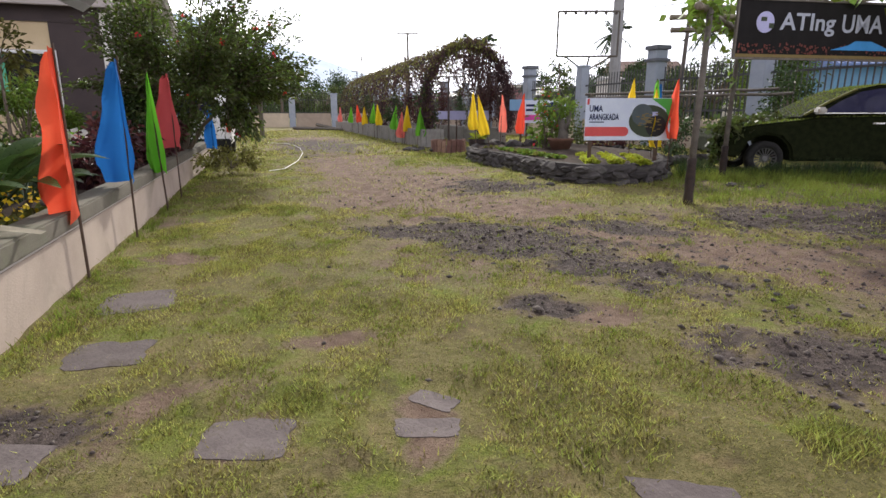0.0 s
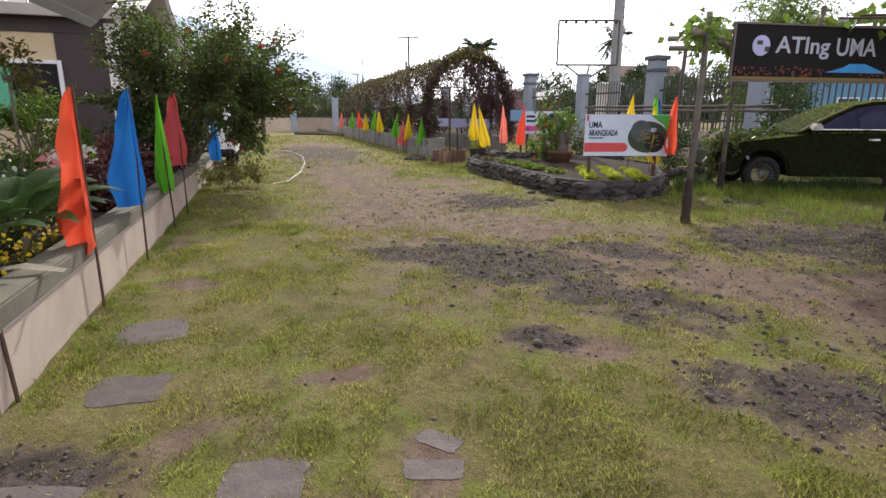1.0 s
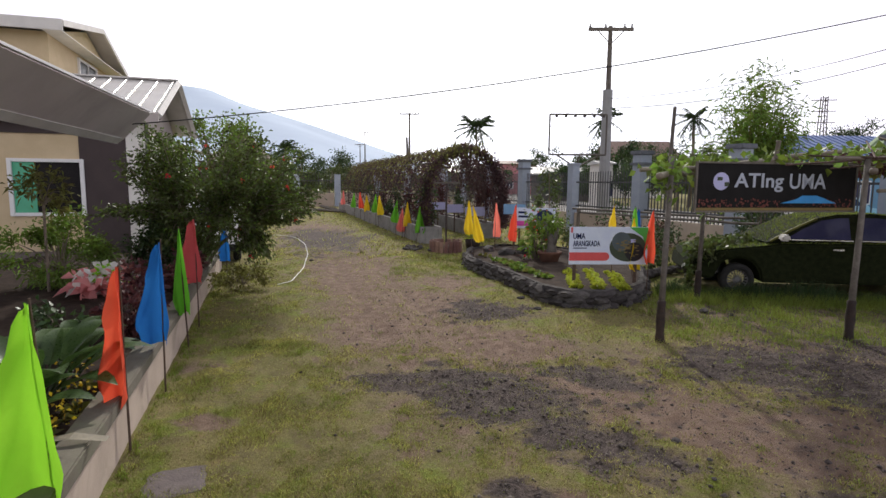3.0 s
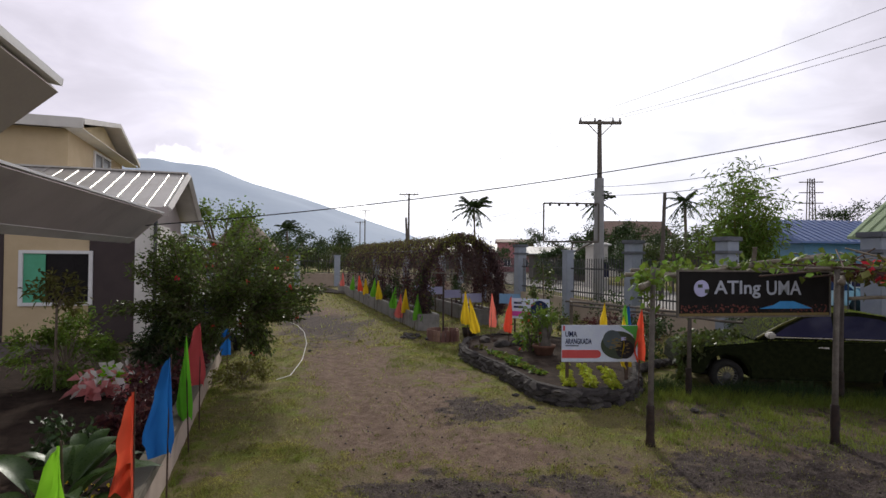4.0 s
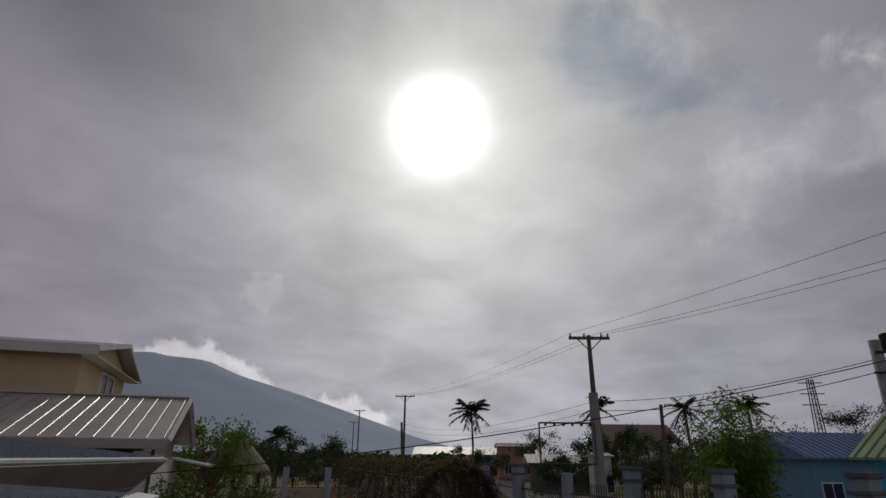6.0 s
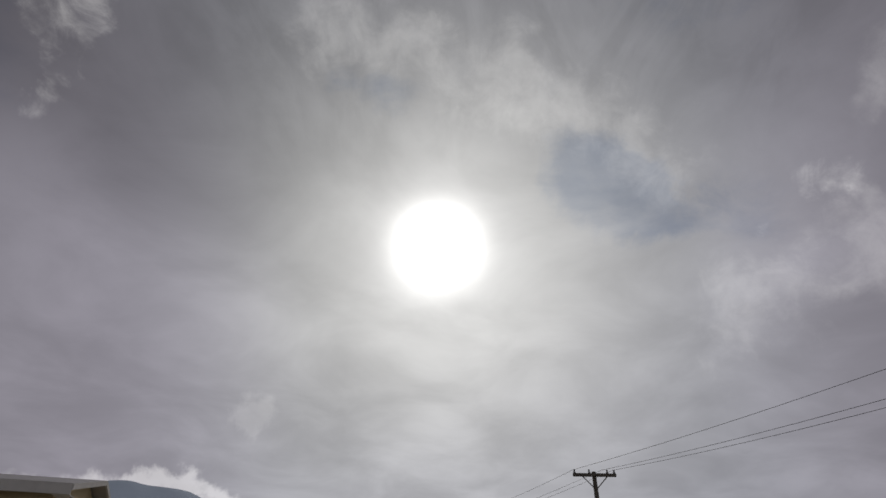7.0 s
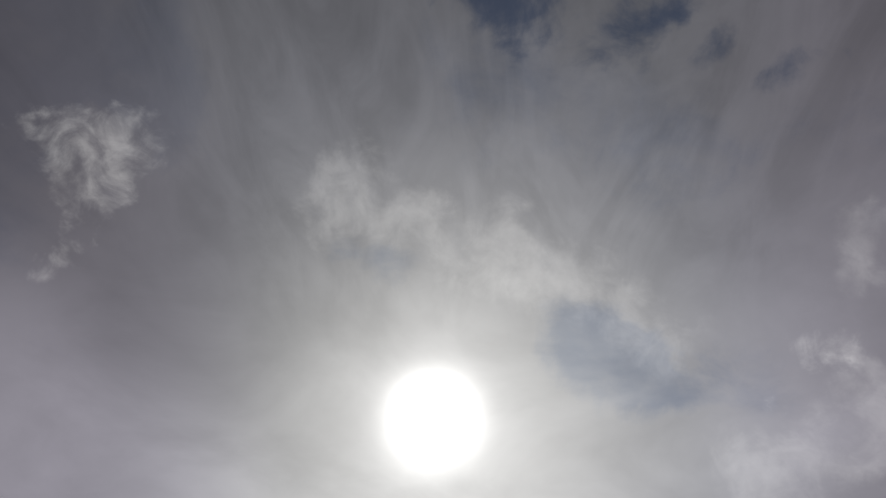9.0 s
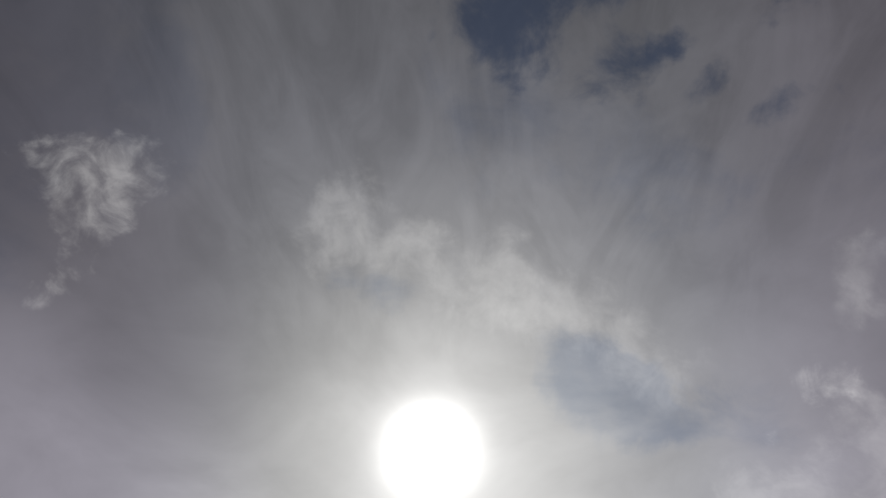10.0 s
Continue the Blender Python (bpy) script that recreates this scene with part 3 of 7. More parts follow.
gx, gy = axis_steps(-5.5, 5.0, 0.05, -3000, 3000), axis_steps(-2.0, 11.0, 0.055, -1500, 4500)
X, Y = np.meshgrid(gx, gy)
Z = ground_z(X, Y)
verts = np.stack([X, Y, Z], -1).reshape(-1, 3)
ny, nx = X.shape
i = (np.arange(ny - 1)[:, None] * nx + np.arange(nx - 1)).reshape(-1)
faces = np.stack([i, i + 1, i + nx + 1, i + nx], 1).reshape(-1)
gm = bpy.data.meshes.new("ground")
gm.vertices.add(len(verts))
gm.vertices.foreach_set("co", verts.astype(np.float32).reshape(-1))
gm.loops.add(len(faces))
gm.loops.foreach_set("vertex_index", faces.astype(np.int32))
gm.polygons.add(len(faces) // 4)
gm.polygons.foreach_set("loop_start", np.arange(0, len(faces), 4, dtype=np.int32))
gm.update(calc_edges=True)
gm.polygons.foreach_set("use_smooth", [True] * len(gm.polygons))
gb, gg = bare(X, Y)
for nm, arr in (("bare", gb), ("grit", gg)):
    gm.attributes.new(nm, "FLOAT", "POINT").data.foreach_set("value", arr.reshape(-1).astype(np.float32))
gmat = bpy.data.materials.new("ground")
gmat.use_nodes = True
gmat.node_tree.nodes.clear()
k = Nodes(gmat.node_tree)
pos = k.n("ShaderNodeTexCoord").outputs["Object"]


def attr(name):
    a = k.n("ShaderNodeAttribute")
    a.attribute_name = name
    return a.outputs["Fac"]


n1, n2, n3, n4 = k.noise(pos, 0.9, 5, 0.6), k.noise(pos, 7, 6, 0.65), k.noise(pos, 38, 5, 0.7), k.noise(pos, 160, 3, 0.7)
# low spots of n3's relief toned darker, crevice shade put in the colour
grass_c = k.mix(k.ramp(k.math("ADD", k.math("MULTIPLY", n1, 0.5), k.math("MULTIPLY", n3, 0.5)), 0.36, 0.64), (0.14, 0.128, 0.042), (0.28, 0.238, 0.1))
grass_c = k.mix(k.ramp(n2, 0.52, 0.68), grass_c, (0.27, 0.21, 0.1))
grass_c = k.mix(k.math("MULTIPLY", k.ramp(k.noise(pos, 1.7, 5, 0.65, 0.4), 0.5, 0.62), 0.7), grass_c, (0.17, 0.23, 0.022))
grass_c = k.mix(k.math("MULTIPLY", k.ramp(n4, 0.5, 0.68), 0.6), grass_c, (0.045, 0.04, 0.016))
grass_c = k.mix(k.math("MULTIPLY", k.ramp(k.noise(pos, 3.3, 6, 0.7, 0.5), 0.5, 0.66), 0.7), grass_c, (0.13, 0.1, 0.055))
earth = k.mix(k.ramp(n2, 0.35, 0.65), (0.168, 0.11, 0.08), (0.26, 0.183, 0.136))
earth = k.mix(k.math("MULTIPLY", k.ramp(n3, 0.5, 0.7), 0.7), earth, (0.11, 0.074, 0.052))
grit = k.mix(k.ramp(n3, 0.36, 0.62), (0.062, 0.047, 0.042), (0.15, 0.118, 0.104))
grit = k.mix(k.math("MULTIPLY", k.ramp(n2, 0.42, 0.66), 0.65), grit, (0.04, 0.031, 0.028))
grit = k.mix(k.math("MULTIPLY", k.ramp(n4, 0.52, 0.68), 0.7), grit, (0.022, 0.018, 0.016))
soil_c = k.mix(k.ramp(k.math("ADD", attr("grit"), k.math("MULTIPLY", k.math("SUBTRACT", n2, 0.5), 0.8)), 0.2, 0.8), earth, grit)
f = k.ramp(k.math("ADD", attr("bare"), k.math("ADD", k.math("MULTIPLY", k.math("SUBTRACT", n3, 0.5), 1.3), k.math("MULTIPLY", k.math("SUBTRACT", n2, 0.5), 0.6))), 0.22, 0.66)
p = k.n("ShaderNodeBsdfPrincipled")
straw = k.mix(k.ramp(n3, 0.35, 0.65), (0.14, 0.11, 0.06), (0.3, 0.245, 0.14))
fringe = k.ramp(k.math("ADD", attr("bare"), k.math("MULTIPLY", k.math("SUBTRACT", n2, 0.5), 0.7)), 0.12, 0.4)
k.put(p.inputs["Base Color"], k.mix(f, k.mix(k.math("MULTIPLY", fringe, 0.8), grass_c, straw), soil_c))
p.inputs["Roughness"].default_value = 0.95
p.inputs["Specular IOR Level"].default_value = 0.2
bp = k.n("ShaderNodeBump")
bp.inputs["Strength"].default_value, bp.inputs["Distance"].default_value = 1.0, 0.035
k.put(bp.inputs["Height"], k.math("ADD", k.math("MULTIPLY", n3, 0.7), k.math("MULTIPLY", n4, 0.4)))
k.put(p.inputs["Normal"], bp.outputs[0])
k.put(k.n("ShaderNodeOutputMaterial").inputs[0], p.outputs[0])
gm.materials.append(gmat)
tagged(new("ground", gm), "patchy short lawn with bare earth and dark grit", "ground", kind="structure")

# ---- planter wall along the drive ----
W0 = Vector((-2.22, 0.42, 0)) - A * 0.1
wall_m = frame_at(W0)
g = Geo().box((-0.16, 0, -0.05), (-0.02, 9.6, 0.298)).box((-3.2, 0, -0.05), (-0.162, 0.14, 0.298))
pw = part("planter_wall", g, "render_beige", None, "", 0.008)
pw.matrix_basis = wall_m
tagged(pw, "low rendered beige planter wall with a weathered cap", "wall", kind="structure")
part("cap", Geo().box((-0.17, -0.01, 0.308), (0.0, 9.6, 0.405)).box((-3.2, -0.01, 0.308), (-0.172, 0.15, 0.405)), "wall_cap", pw, "weathered olive-grey cap", 0.01)
part("joint", Geo().box((-0.15, 0.01, 0.298), (-0.012, 9.59, 0.308)), "groove_white", pw)
# soil bed behind the wall
n = 26
bed_v = [(-0.17 - 3.2 * a / 9, 0.14 + 9.4 * b / n, 0.33 + 0.05 * noise.noise((a * 0.9, b * 0.8, 0)) + (0.02 if a else -0.02)) for b in range(n + 1) for a in range(10)]
bed_f = [(b * 10 + a, b * 10 + a + 10, b * 10 + a + 11, b * 10 + a + 1) for b in range(n) for a in range(9)]
bed = part("planting_soil", Geo().add(bed_v, bed_f), "soil", None, "", smooth=True)
bed.matrix_basis = wall_m
tagged(bed, "dark mulched planting soil behind the low wall", "soil", kind="structure")

# ---- house ----
H = (-7.9, 8.3, 0)
HM = frame_at(H)   # x to the right, y away along the drive
house = thing("house", "cream and brown bungalow with metal roofs and a raised rear storey", "house", m=HM)
# front wall under the gable eave, with its window opening
FY = 2.95
fw = Geo().box((-3.45, FY, -0.1), (-3.05, FY + 0.2, 3.3)).box((-3.05, FY, -0.1), (-1.68, FY + 0.2, 1.02)).box((-3.05, FY, 2.2), (-1.68, FY + 0.2, 3.3))
front = part("wall", fw, "cream", house, "cream rendered front wall")
part("wall", Geo().box((-1.677, FY - 0.02, -0.1), (-0.68, FY + 0.2, 3.3)).box((-7, FY - 0.02, -0.1), (-3.453, FY + 0.2, 3.3)), "brown_wall", house, "dark brown painted wall panel")
part("corner_post", Geo().box((-0.677, FY - 0.03, -0.1), (-0.26, FY + 0.3, 3.1)), "offwhite", house, "off-white corner post", 0.01)
part("wall", Geo().box((-0.48, FY + 0.303, -0.1), (-0.3, 4.0, 3.0)).box((-0.48, 4.0, -0.1), (-0.3, 5.6, 0.85)).box((-0.48, 4.0, 1.9), (-0.3, 5.6, 3.0)).box((-0.48, 5.6, -0.1), (-0.3, 9.2, 2.9)), "offwhite", house, "off-white side wall")
part("wall", Geo().box((-7, 9.0, -0.1), (-0.483, 9.2, 3.0)).box((-7.2, FY, -0.1), (-7.003, 9.2, 3.0)), "cream", house)
part("room_back", Geo().box((-6.9, 5.2, 0), (-0.5, 5.3, 2.6)).box((-6.9, 3.2, 2.5), (-0.5, 5.2, 2.6)), "shade_black", house, "near-black sheets painted as the unlit room behind the window")
win = part("window", Geo().box((-3.14, FY - 0.06, 0.94), (-3.05, FY + 0.05, 2.28)).box((-1.68, FY - 0.06, 0.94), (-1.59, FY + 0.05, 2.28)).box((-3.05, FY - 0.06, 2.2), (-1.68, FY + 0.05, 2.28)).box((-3.05, FY - 0.06, 0.94), (-1.68, FY + 0.05, 1.02)), "white_paint", house, "white window frame", 0.006)
part("pane", Geo().box((-2.58, FY + 0.02, 1.02), (-1.68, FY + 0.03, 2.2)), "dull_glass", win, "dark glass pane")
part("shutter", Geo().box((-3.05, FY - 0.01, 1.02), (-2.6, FY + 0.02, 2.2)), "green_panel", win, "green panel in the window", 0.004)
sw = part("window", Geo().box((-0.34, 4.0, 0.85), (-0.25, 4.07, 1.9)).box((-0.34, 5.53, 0.85), (-0.25, 5.6, 1.9)).box((-0.34, 4.07, 1.83), (-0.25, 5.53, 1.9)).box((-0.34, 4.07, 0.85), (-0.25, 5.53, 0.92)).box((-0.33, 4.75, 0.92), (-0.27, 4.82, 1.83)), "white_paint", house, "white side window frame")
part("pane", Geo().box((-0.42, 4.07, 0.92), (-0.41, 5.53, 1.83)), "dull_glass", sw)
part("low_wall", Geo().box((-0.05, 3.2, -0.05), (0.5, 5.4, 0.55)), "green_panel", house, "pale green low wall", 0.01)
part("downpipe", Geo().tube([(-0.2, FY - 0.1, 3.15), (-0.2, FY - 0.1, 0.0)], 0.045, 8), "bar_metal", house, "dark downpipe at the corner")


def slab_between(a, b, y0, y1, turn=0.0, thick=0.03):
    """A long sheet between two edges of one section, its run turned slightly in plan."""
    (xa, za), (xb, zb) = a, b
    q = [(xa + turn * (y - y1), y, za) for y in (y0, y1)] + [(xb + turn * (y - y1), y, zb) for y in (y1, y0)]
    n2 = Vector((zb - za, 0, xa - xb)).normalized() * thick
    return Geo().add(q + [tuple(Vector(p) - n2) for p in q], [(0, 1, 2, 3), (7, 6, 5, 4), (0, 4, 5, 1), (1, 5, 6, 2), (2, 6, 7, 3), (3, 7, 4, 0)])


def porch(owner, x1, x0, y0, y1, zt, zi, turn, xin, zin):
    """Outward-leaning fascia with a pale foot, white edge, dark soffit and sheet roof."""
    part("fascia", slab_between((x1, zt), (x0, zi), y0, y1, turn), "taupe", owner, "deep taupe fascia leaning outward")
    part("fascia_foot", slab_between((x0 + 0.02, zi - 0.003), (x0 - 0.09, zi - 0.09), y0, y1 - 0.02, turn, 0.02), "offwhite", owner, "pale strip under the fascia")
    part("drip_edge", slab_between((x1 + 0.03, zt + 0.03), (x1 - 0.07, zt + 0.045), y0, y1 + 0.02, turn, 0.025), "white_paint", owner, "white edge strip")
    part("soffit", slab_between((x1 - 0.2, zt - 0.1), (xin, zt - 0.1), y0, y1 - 0.03, turn, 0.02), "brown_wall", owner, "dark brown porch ceiling")
    sheet = part("porch_roof", slab_between((x1 - 0.075, zt + 0.03), (xin, zin), y0, y1, turn, 0.02), "roof_blue_metal", owner, "bluish corrugated roof sheet")
    rib = Geo()
    y = y0 + 0.1
    while y < y1 - 0.05:
        o = turn * (y - y1)
        rib.tube([(x1 - 0.09 + o, y, zt + 0.04), (xin + o, y, zin + 0.01)], 0.018, 4)
        y += 0.2
    part("roof_ribs", rib, "roof_blue_metal", sheet)


porch(house, 0.72, 0.29, -9.4, -1.83, 2.93, 2.5, 0.055, -2.4, 3.3)
# added brown band takes the place of the dark ceiling over the wall
part("lintel", Geo().box((-6.9, FY - 0.04, 2.86), (-0.68, FY - 0.023, 3.3)), "brown_wall", house, "dark band above the window standing in for the porch ceiling")
post_mesh = Geo().box((-0.13, -0.13, -0.05), (0.13, 0.13, 2.84)).box((-0.17, -0.17, -0.05), (0.17, 0.17, 0.35)).mesh("porch_post", "brown_wall", 0.01)
for y in (-3.1, -7.3):
    o = part("porch_post", post_mesh, "", house)
    o.location = (-2.9, y, 0)
part("porch_floor", Geo().box((-6.9, -1.8, -0.1), (-1.6, FY - 0.04, 0.1)), "slab", house, "grey porch floor", 0.01)
# gabled metal roof, ridge across the drive
RZ, RY, GZ, GY0, GY1 = 4.72, 6.2, 3.4, 2.7, 9.7
for y0, y1, nm in ((GY0, RY, "near"), (GY1, RY, "far")):
    g = Geo().add([(0.1, y0, GZ), (0.1, y1, RZ), (-9, y1, RZ), (-9, y0, GZ), (0.1, y0, GZ - 0.04), (0.1, y1, RZ - 0.04), (-9, y1, RZ - 0.04), (-9, y0, GZ - 0.04)],
                  [(0, 1, 2, 3), (7, 6, 5, 4), (0, 4, 5, 1), (1, 5, 6, 2), (2, 6, 7, 3), (3, 7, 4, 0)] if y0 < y1 else [(3, 2, 1, 0), (4, 5, 6, 7), (1, 5, 4, 0), (2, 6, 5, 1), (3, 7, 6, 2), (0, 4, 7, 3)])
    roof = part("roof", g, "roof_metal", house, "pale standing-seam metal roof")
    seam = Geo()
    for j in range(23):
        x = 0.0 - j * 0.4
        s = 1 if y0 < y1 else -1
        seam.tube([(x, y0, GZ + 0.02), (x, y1, RZ + 0.02)], 0.019, 4)
    part("seam", seam, "roof_metal", roof)
part("ridge_cap", Geo().box((-9, RY - 0.12, RZ - 0.005), (0.12, RY + 0.12, RZ + 0.045)), "roof_metal", house, "", 0.01)
part("gutter", Geo().box((-9, GY0 - 0.12, GZ - 0.24), (0.12, GY0 - 0.003, GZ - 0.01)), "taupe", house, "taupe gutter board", 0.01)
barge = Geo()
for y0 in (GY0, GY1):
    barge.tube([(0.1, y0, GZ - 0.06), (0.1, RY, RZ - 0.06)], 0.1, 4)
part("bargeboard", barge, "offwhite", house, "off-white bargeboards")
part("gable", Geo().add([(-0.5, GY0 + 0.5, 2.6), (-0.5, GY1 - 0.5, 2.6), (-0.5, GY1 - 0.5, 3.35), (-0.5, RY, RZ - 0.15), (-0.5, GY0 + 0.5, 3.35), (-0.7, GY0 + 0.5, 2.6), (-0.7, GY1 - 0.5, 2.6), (-0.7, GY1 - 0.5, 3.35), (-0.7, RY, RZ - 0.15), (-0.7, GY0 + 0.5, 3.35)],
     [(0, 1, 2, 3, 4), (9, 8, 7, 6, 5), (0, 4, 9, 5), (1, 6, 7, 2), (2, 7, 8, 3), (3, 8, 9, 4), (0, 5, 6, 1)]), "taupe", house, "taupe gable wall")
part("gable_vent", Geo().box((-0.5, RY - 0.25, 3.6), (-0.46, RY + 0.25, 3.95)), "shade_black", house, "gable vent panel coloured near-black as shade")
part("side_canopy", Geo().add([(-0.5, 8.0, 2.95), (0.9, 8.0, 2.7), (0.9, 10.6, 2.7), (-0.5, 10.6, 2.95), (-0.5, 8.0, 2.9), (0.9, 8.0, 2.65), (0.9, 10.6, 2.65), (-0.5, 10.6, 2.9)],
     [(0, 1, 2, 3), (7, 6, 5, 4), (0, 4, 5, 1), (1, 5, 6, 2), (2, 6, 7, 3), (3, 7, 4, 0)]), "roof_metal", house)
# raised storey at the back
part("upper_wall", Geo().box((-14, 7.0, 2.8), (-3.4, 13.6, 6.05)), "cream", house, "cream upper-storey wall")
part("upper_gable", Geo().add([(-3.4, 7.0, 6.05), (-3.4, 13.6, 6.05), (-3.4, 10.8, 6.95), (-3.6, 7.0, 6.05), (-3.6, 13.6, 6.05), (-3.6, 10.8, 6.95)], [(0, 1, 2), (5, 4, 3), (0, 2, 5, 3), (1, 4, 5, 2), (0, 3, 4, 1)]), "cream", house)
for y0, z0, in ((6.5, 6.3), (14.2, 6.1)):
    s = (0, 1, 2, 3) if y0 < 10 else (3, 2, 1, 0)
    part("upper_roof", Geo().add([(-2.85, y0, z0), (-2.85, 10.8, 7.1), (-14, 10.8, 7.1), (-14, y0, z0), (-2.85, y0, z0 - 0.06), (-2.85, 10.8, 7.04), (-14, 10.8, 7.04), (-14, y0, z0 - 0.06)],
         [s, (7, 6, 5, 4), (0, 4, 5, 1), (1, 5, 6, 2), (2, 6, 7, 3), (3, 7, 4, 0)]), "roof_metal", house, "pale metal upper roof")
part("upper_fascia", Geo().box((-14, 6.42, 5.98), (-2.85, 6.49, 6.3)), "offwhite", house, "off-white upper fascia", 0.01)
ub = Geo()
for y0, z0 in ((6.5, 6.12), (14.2, 5.95)):
    ub.add([(-2.83, y0, z0), (-2.83, 10.8, z0 + (0.82 if y0 < 10 else 1.0)), (-2.83, 10.8, 7.09), (-2.83, y0, z0 + 0.17), (-2.9, y0, z0), (-2.9, 10.8, z0 + (0.82 if y0 < 10 else 1.0)), (-2.9, 10.8, 7.09), (-2.9, y0, z0 + 0.17)],
           [(0, 1, 2, 3), (7, 6, 5, 4), (0, 4, 5, 1), (3, 2, 6, 7), (0, 3, 7, 4), (1, 5, 6, 2)])
part("upper_bargeboard", ub, "offwhite", house)
part("upper_soffit", Geo().add([(-2.9, 6.5, 6.02), (-2.9, 14.1, 5.95), (-3.4, 14.1, 5.95), (-3.4, 6.5, 6.02), (-2.9, 6.5, 6.0), (-2.9, 14.1, 5.93), (-3.4, 14.1, 5.93), (-3.4, 6.5, 6.0)], [(0, 1, 2, 3), (7, 6, 5, 4), (0, 4, 5, 1), (1, 5, 6, 2), (2, 6, 7, 3), (3, 7, 4, 0)]), "offwhite", house)
uw = part("window", Geo().box((-3.42, 9.6, 5.0), (-3.34, 9.7, 5.85)).box((-3.42, 11.6, 5.0), (-3.34, 11.7, 5.85)).box((-3.42, 9.7, 5.77), (-3.34, 11.6, 5.85)).box((-3.42, 9.7, 5.0), (-3.34, 11.6, 5.07)).box((-3.4, 10.6, 5.07), (-3.35, 10.66, 5.77)), "white_paint", house, "white upper window frame")
part("pane", Geo().box((-3.395, 9.7, 5.07), (-3.385, 11.6, 5.77)), "dull_glass", uw)
# nearer canopy at the corner of the building, its eave beside the drive
canopy = thing("entrance_canopy", "taupe entrance canopy with white edge strip and sheet roof", "canopy", m=frame_at((-1.85, -0.2, 0)))
porch(canopy, 0.1, -0.38, -3.5, -0.18, 2.79, 2.34, 0.0, -4.0, 3.12)
part("column", Geo().box((-2.9, -1.2, -0.02), (-2.6, -0.9, 2.68)), "brown_wall", canopy, "dark brown column", 0.01)
part("column", Geo().box((-2.9, -3.3, -0.02), (-2.6, -3.0, 2.68)), "brown_wall", canopy, "dark brown column", 0.01)

# ---- boundary fence ----
bar_mesh = Geo().box((-0.012, -0.012, 0.62), (0.012, 0.012, 2.12)).mesh("bar", "bar_metal")


def pillar(x, y, along, h=2.62, wd=0.5, kind="tall"):
    t = thing("fence_pillar", "blue-grey rendered fence pillar with dark cap bands" if kind == "tall" else "plain blue-grey fence pillar", "pillar", "fence pillars", frame_at((x, y, 0), along))
    part("shaft", Geo().box((-wd / 2, -wd / 2, -0.1), (wd / 2, wd / 2, h)), "fence_blue", t, "", 0.012)
    if kind == "tall":
        e = wd / 2 + 0.06
        part("band", Geo().box((-e, -e, h - 0.32), (e, e, h - 0.24)), "fence_cap", t, "dark band", 0.01)
        part("cap", Geo().box((-e, -e, h + 0.003), (e, e, h + 0.12)), "fence_cap", t, "dark cap", 0.015)
    else:
        part("cap", Geo().box((-wd / 2 - 0.03, -wd / 2 - 0.03, h + 0.003), (wd / 2 + 0.03, wd / 2 + 0.03, h + 0.06)), "fence_blue", t, "", 0.01)
    return t


def fence_run(a, b, gap=0.21, zw=0.75, step=0.13, label="cream boundary wall with dark steel railing"):
    a, b = Vector((*a, 0)), Vector((*b, 0))
    L = (b - a).length
    t = thing("fence", label, "fence", "boundary fence", frame_at(a, b - a))
    part("wall", Geo().box((-0.08, gap, -0.1), (0.08, L - gap, zw)), "fence_cream", t, "cream low wall", 0.01)
    part("rail", Geo().box((-0.025, gap, 0.98), (0.025, L - gap, 1.03)), "bar_metal", t)
    part("rail", Geo().box((-0.025, gap, 1.83), (0.025, L - gap, 1.88)), "bar_metal", t)
    for j in range(int((L - 2 * gap) / step)):
        o = part("bar", bar_mesh, "", t)
        o.location = (0, gap + step * (j + 0.5), zw - 0.65)


LINE = [(9.0, 7.5), (7.05, 10.6), (5.1, 13.4), (3.3, 16.4), (1.48, 19.4), (-0.35, 22.9), (-2.1, 26.4), (-3.8, 29.9), (-5.5, 33.4), (-7.2, 37.4)]
for j, p in enumerate(LINE):
    plain = j in (4, 7)
    pillar(*p, (-0.5, 0.87), 2.48 if plain else 2.7, 0.32 if plain else 0.4, "plain" if plain else "tall")
for a, b in zip(LINE, LINE[1:]):
    fence_run(a, b)
far_line = [(-7.2, 37.4), (-9.0, 38.6), (-11.3, 38.6), (-14.0, 37.6), (-16.7, 36.6), (-19.4, 35.4), (-22.1, 34.2), (-27, 32.0)]
for p in far_line[1:-1]:
    pillar(*p, (-0.91, -0.41), 2.25, 0.42, "plain")
for a, b in zip(far_line, far_line[1:]):
    fence_run(a, b, 0.25, 0.95, 0.2, "pale wall with thin dark railing at the far end")

# ---- road behind the fence ----
rd = Vector((4.7, -5.2, 0)).normalized()
road = Geo().add([(-1.5, 46, 0.03), (3.6, 30, 0.03), (6.6, 20, 0.03), (11, 12, 0.03), (45, -20, 0.03), (50, -15, 0.03), (18, 17, 0.03), (13, 24, 0.03), (11.5, 34, 0.03), (6.5, 48, 0.03), (-3, 90, 0.03), (-8, 88, 0.03)],
                 [(0, 1, 8, 9), (1, 2, 7, 8), (2, 3, 6, 7), (3, 4, 5, 6), (0, 9, 10, 11)])
tagged(part("road", road, "road_concrete"), "pale concrete road outside the fence", "road", kind="structure")

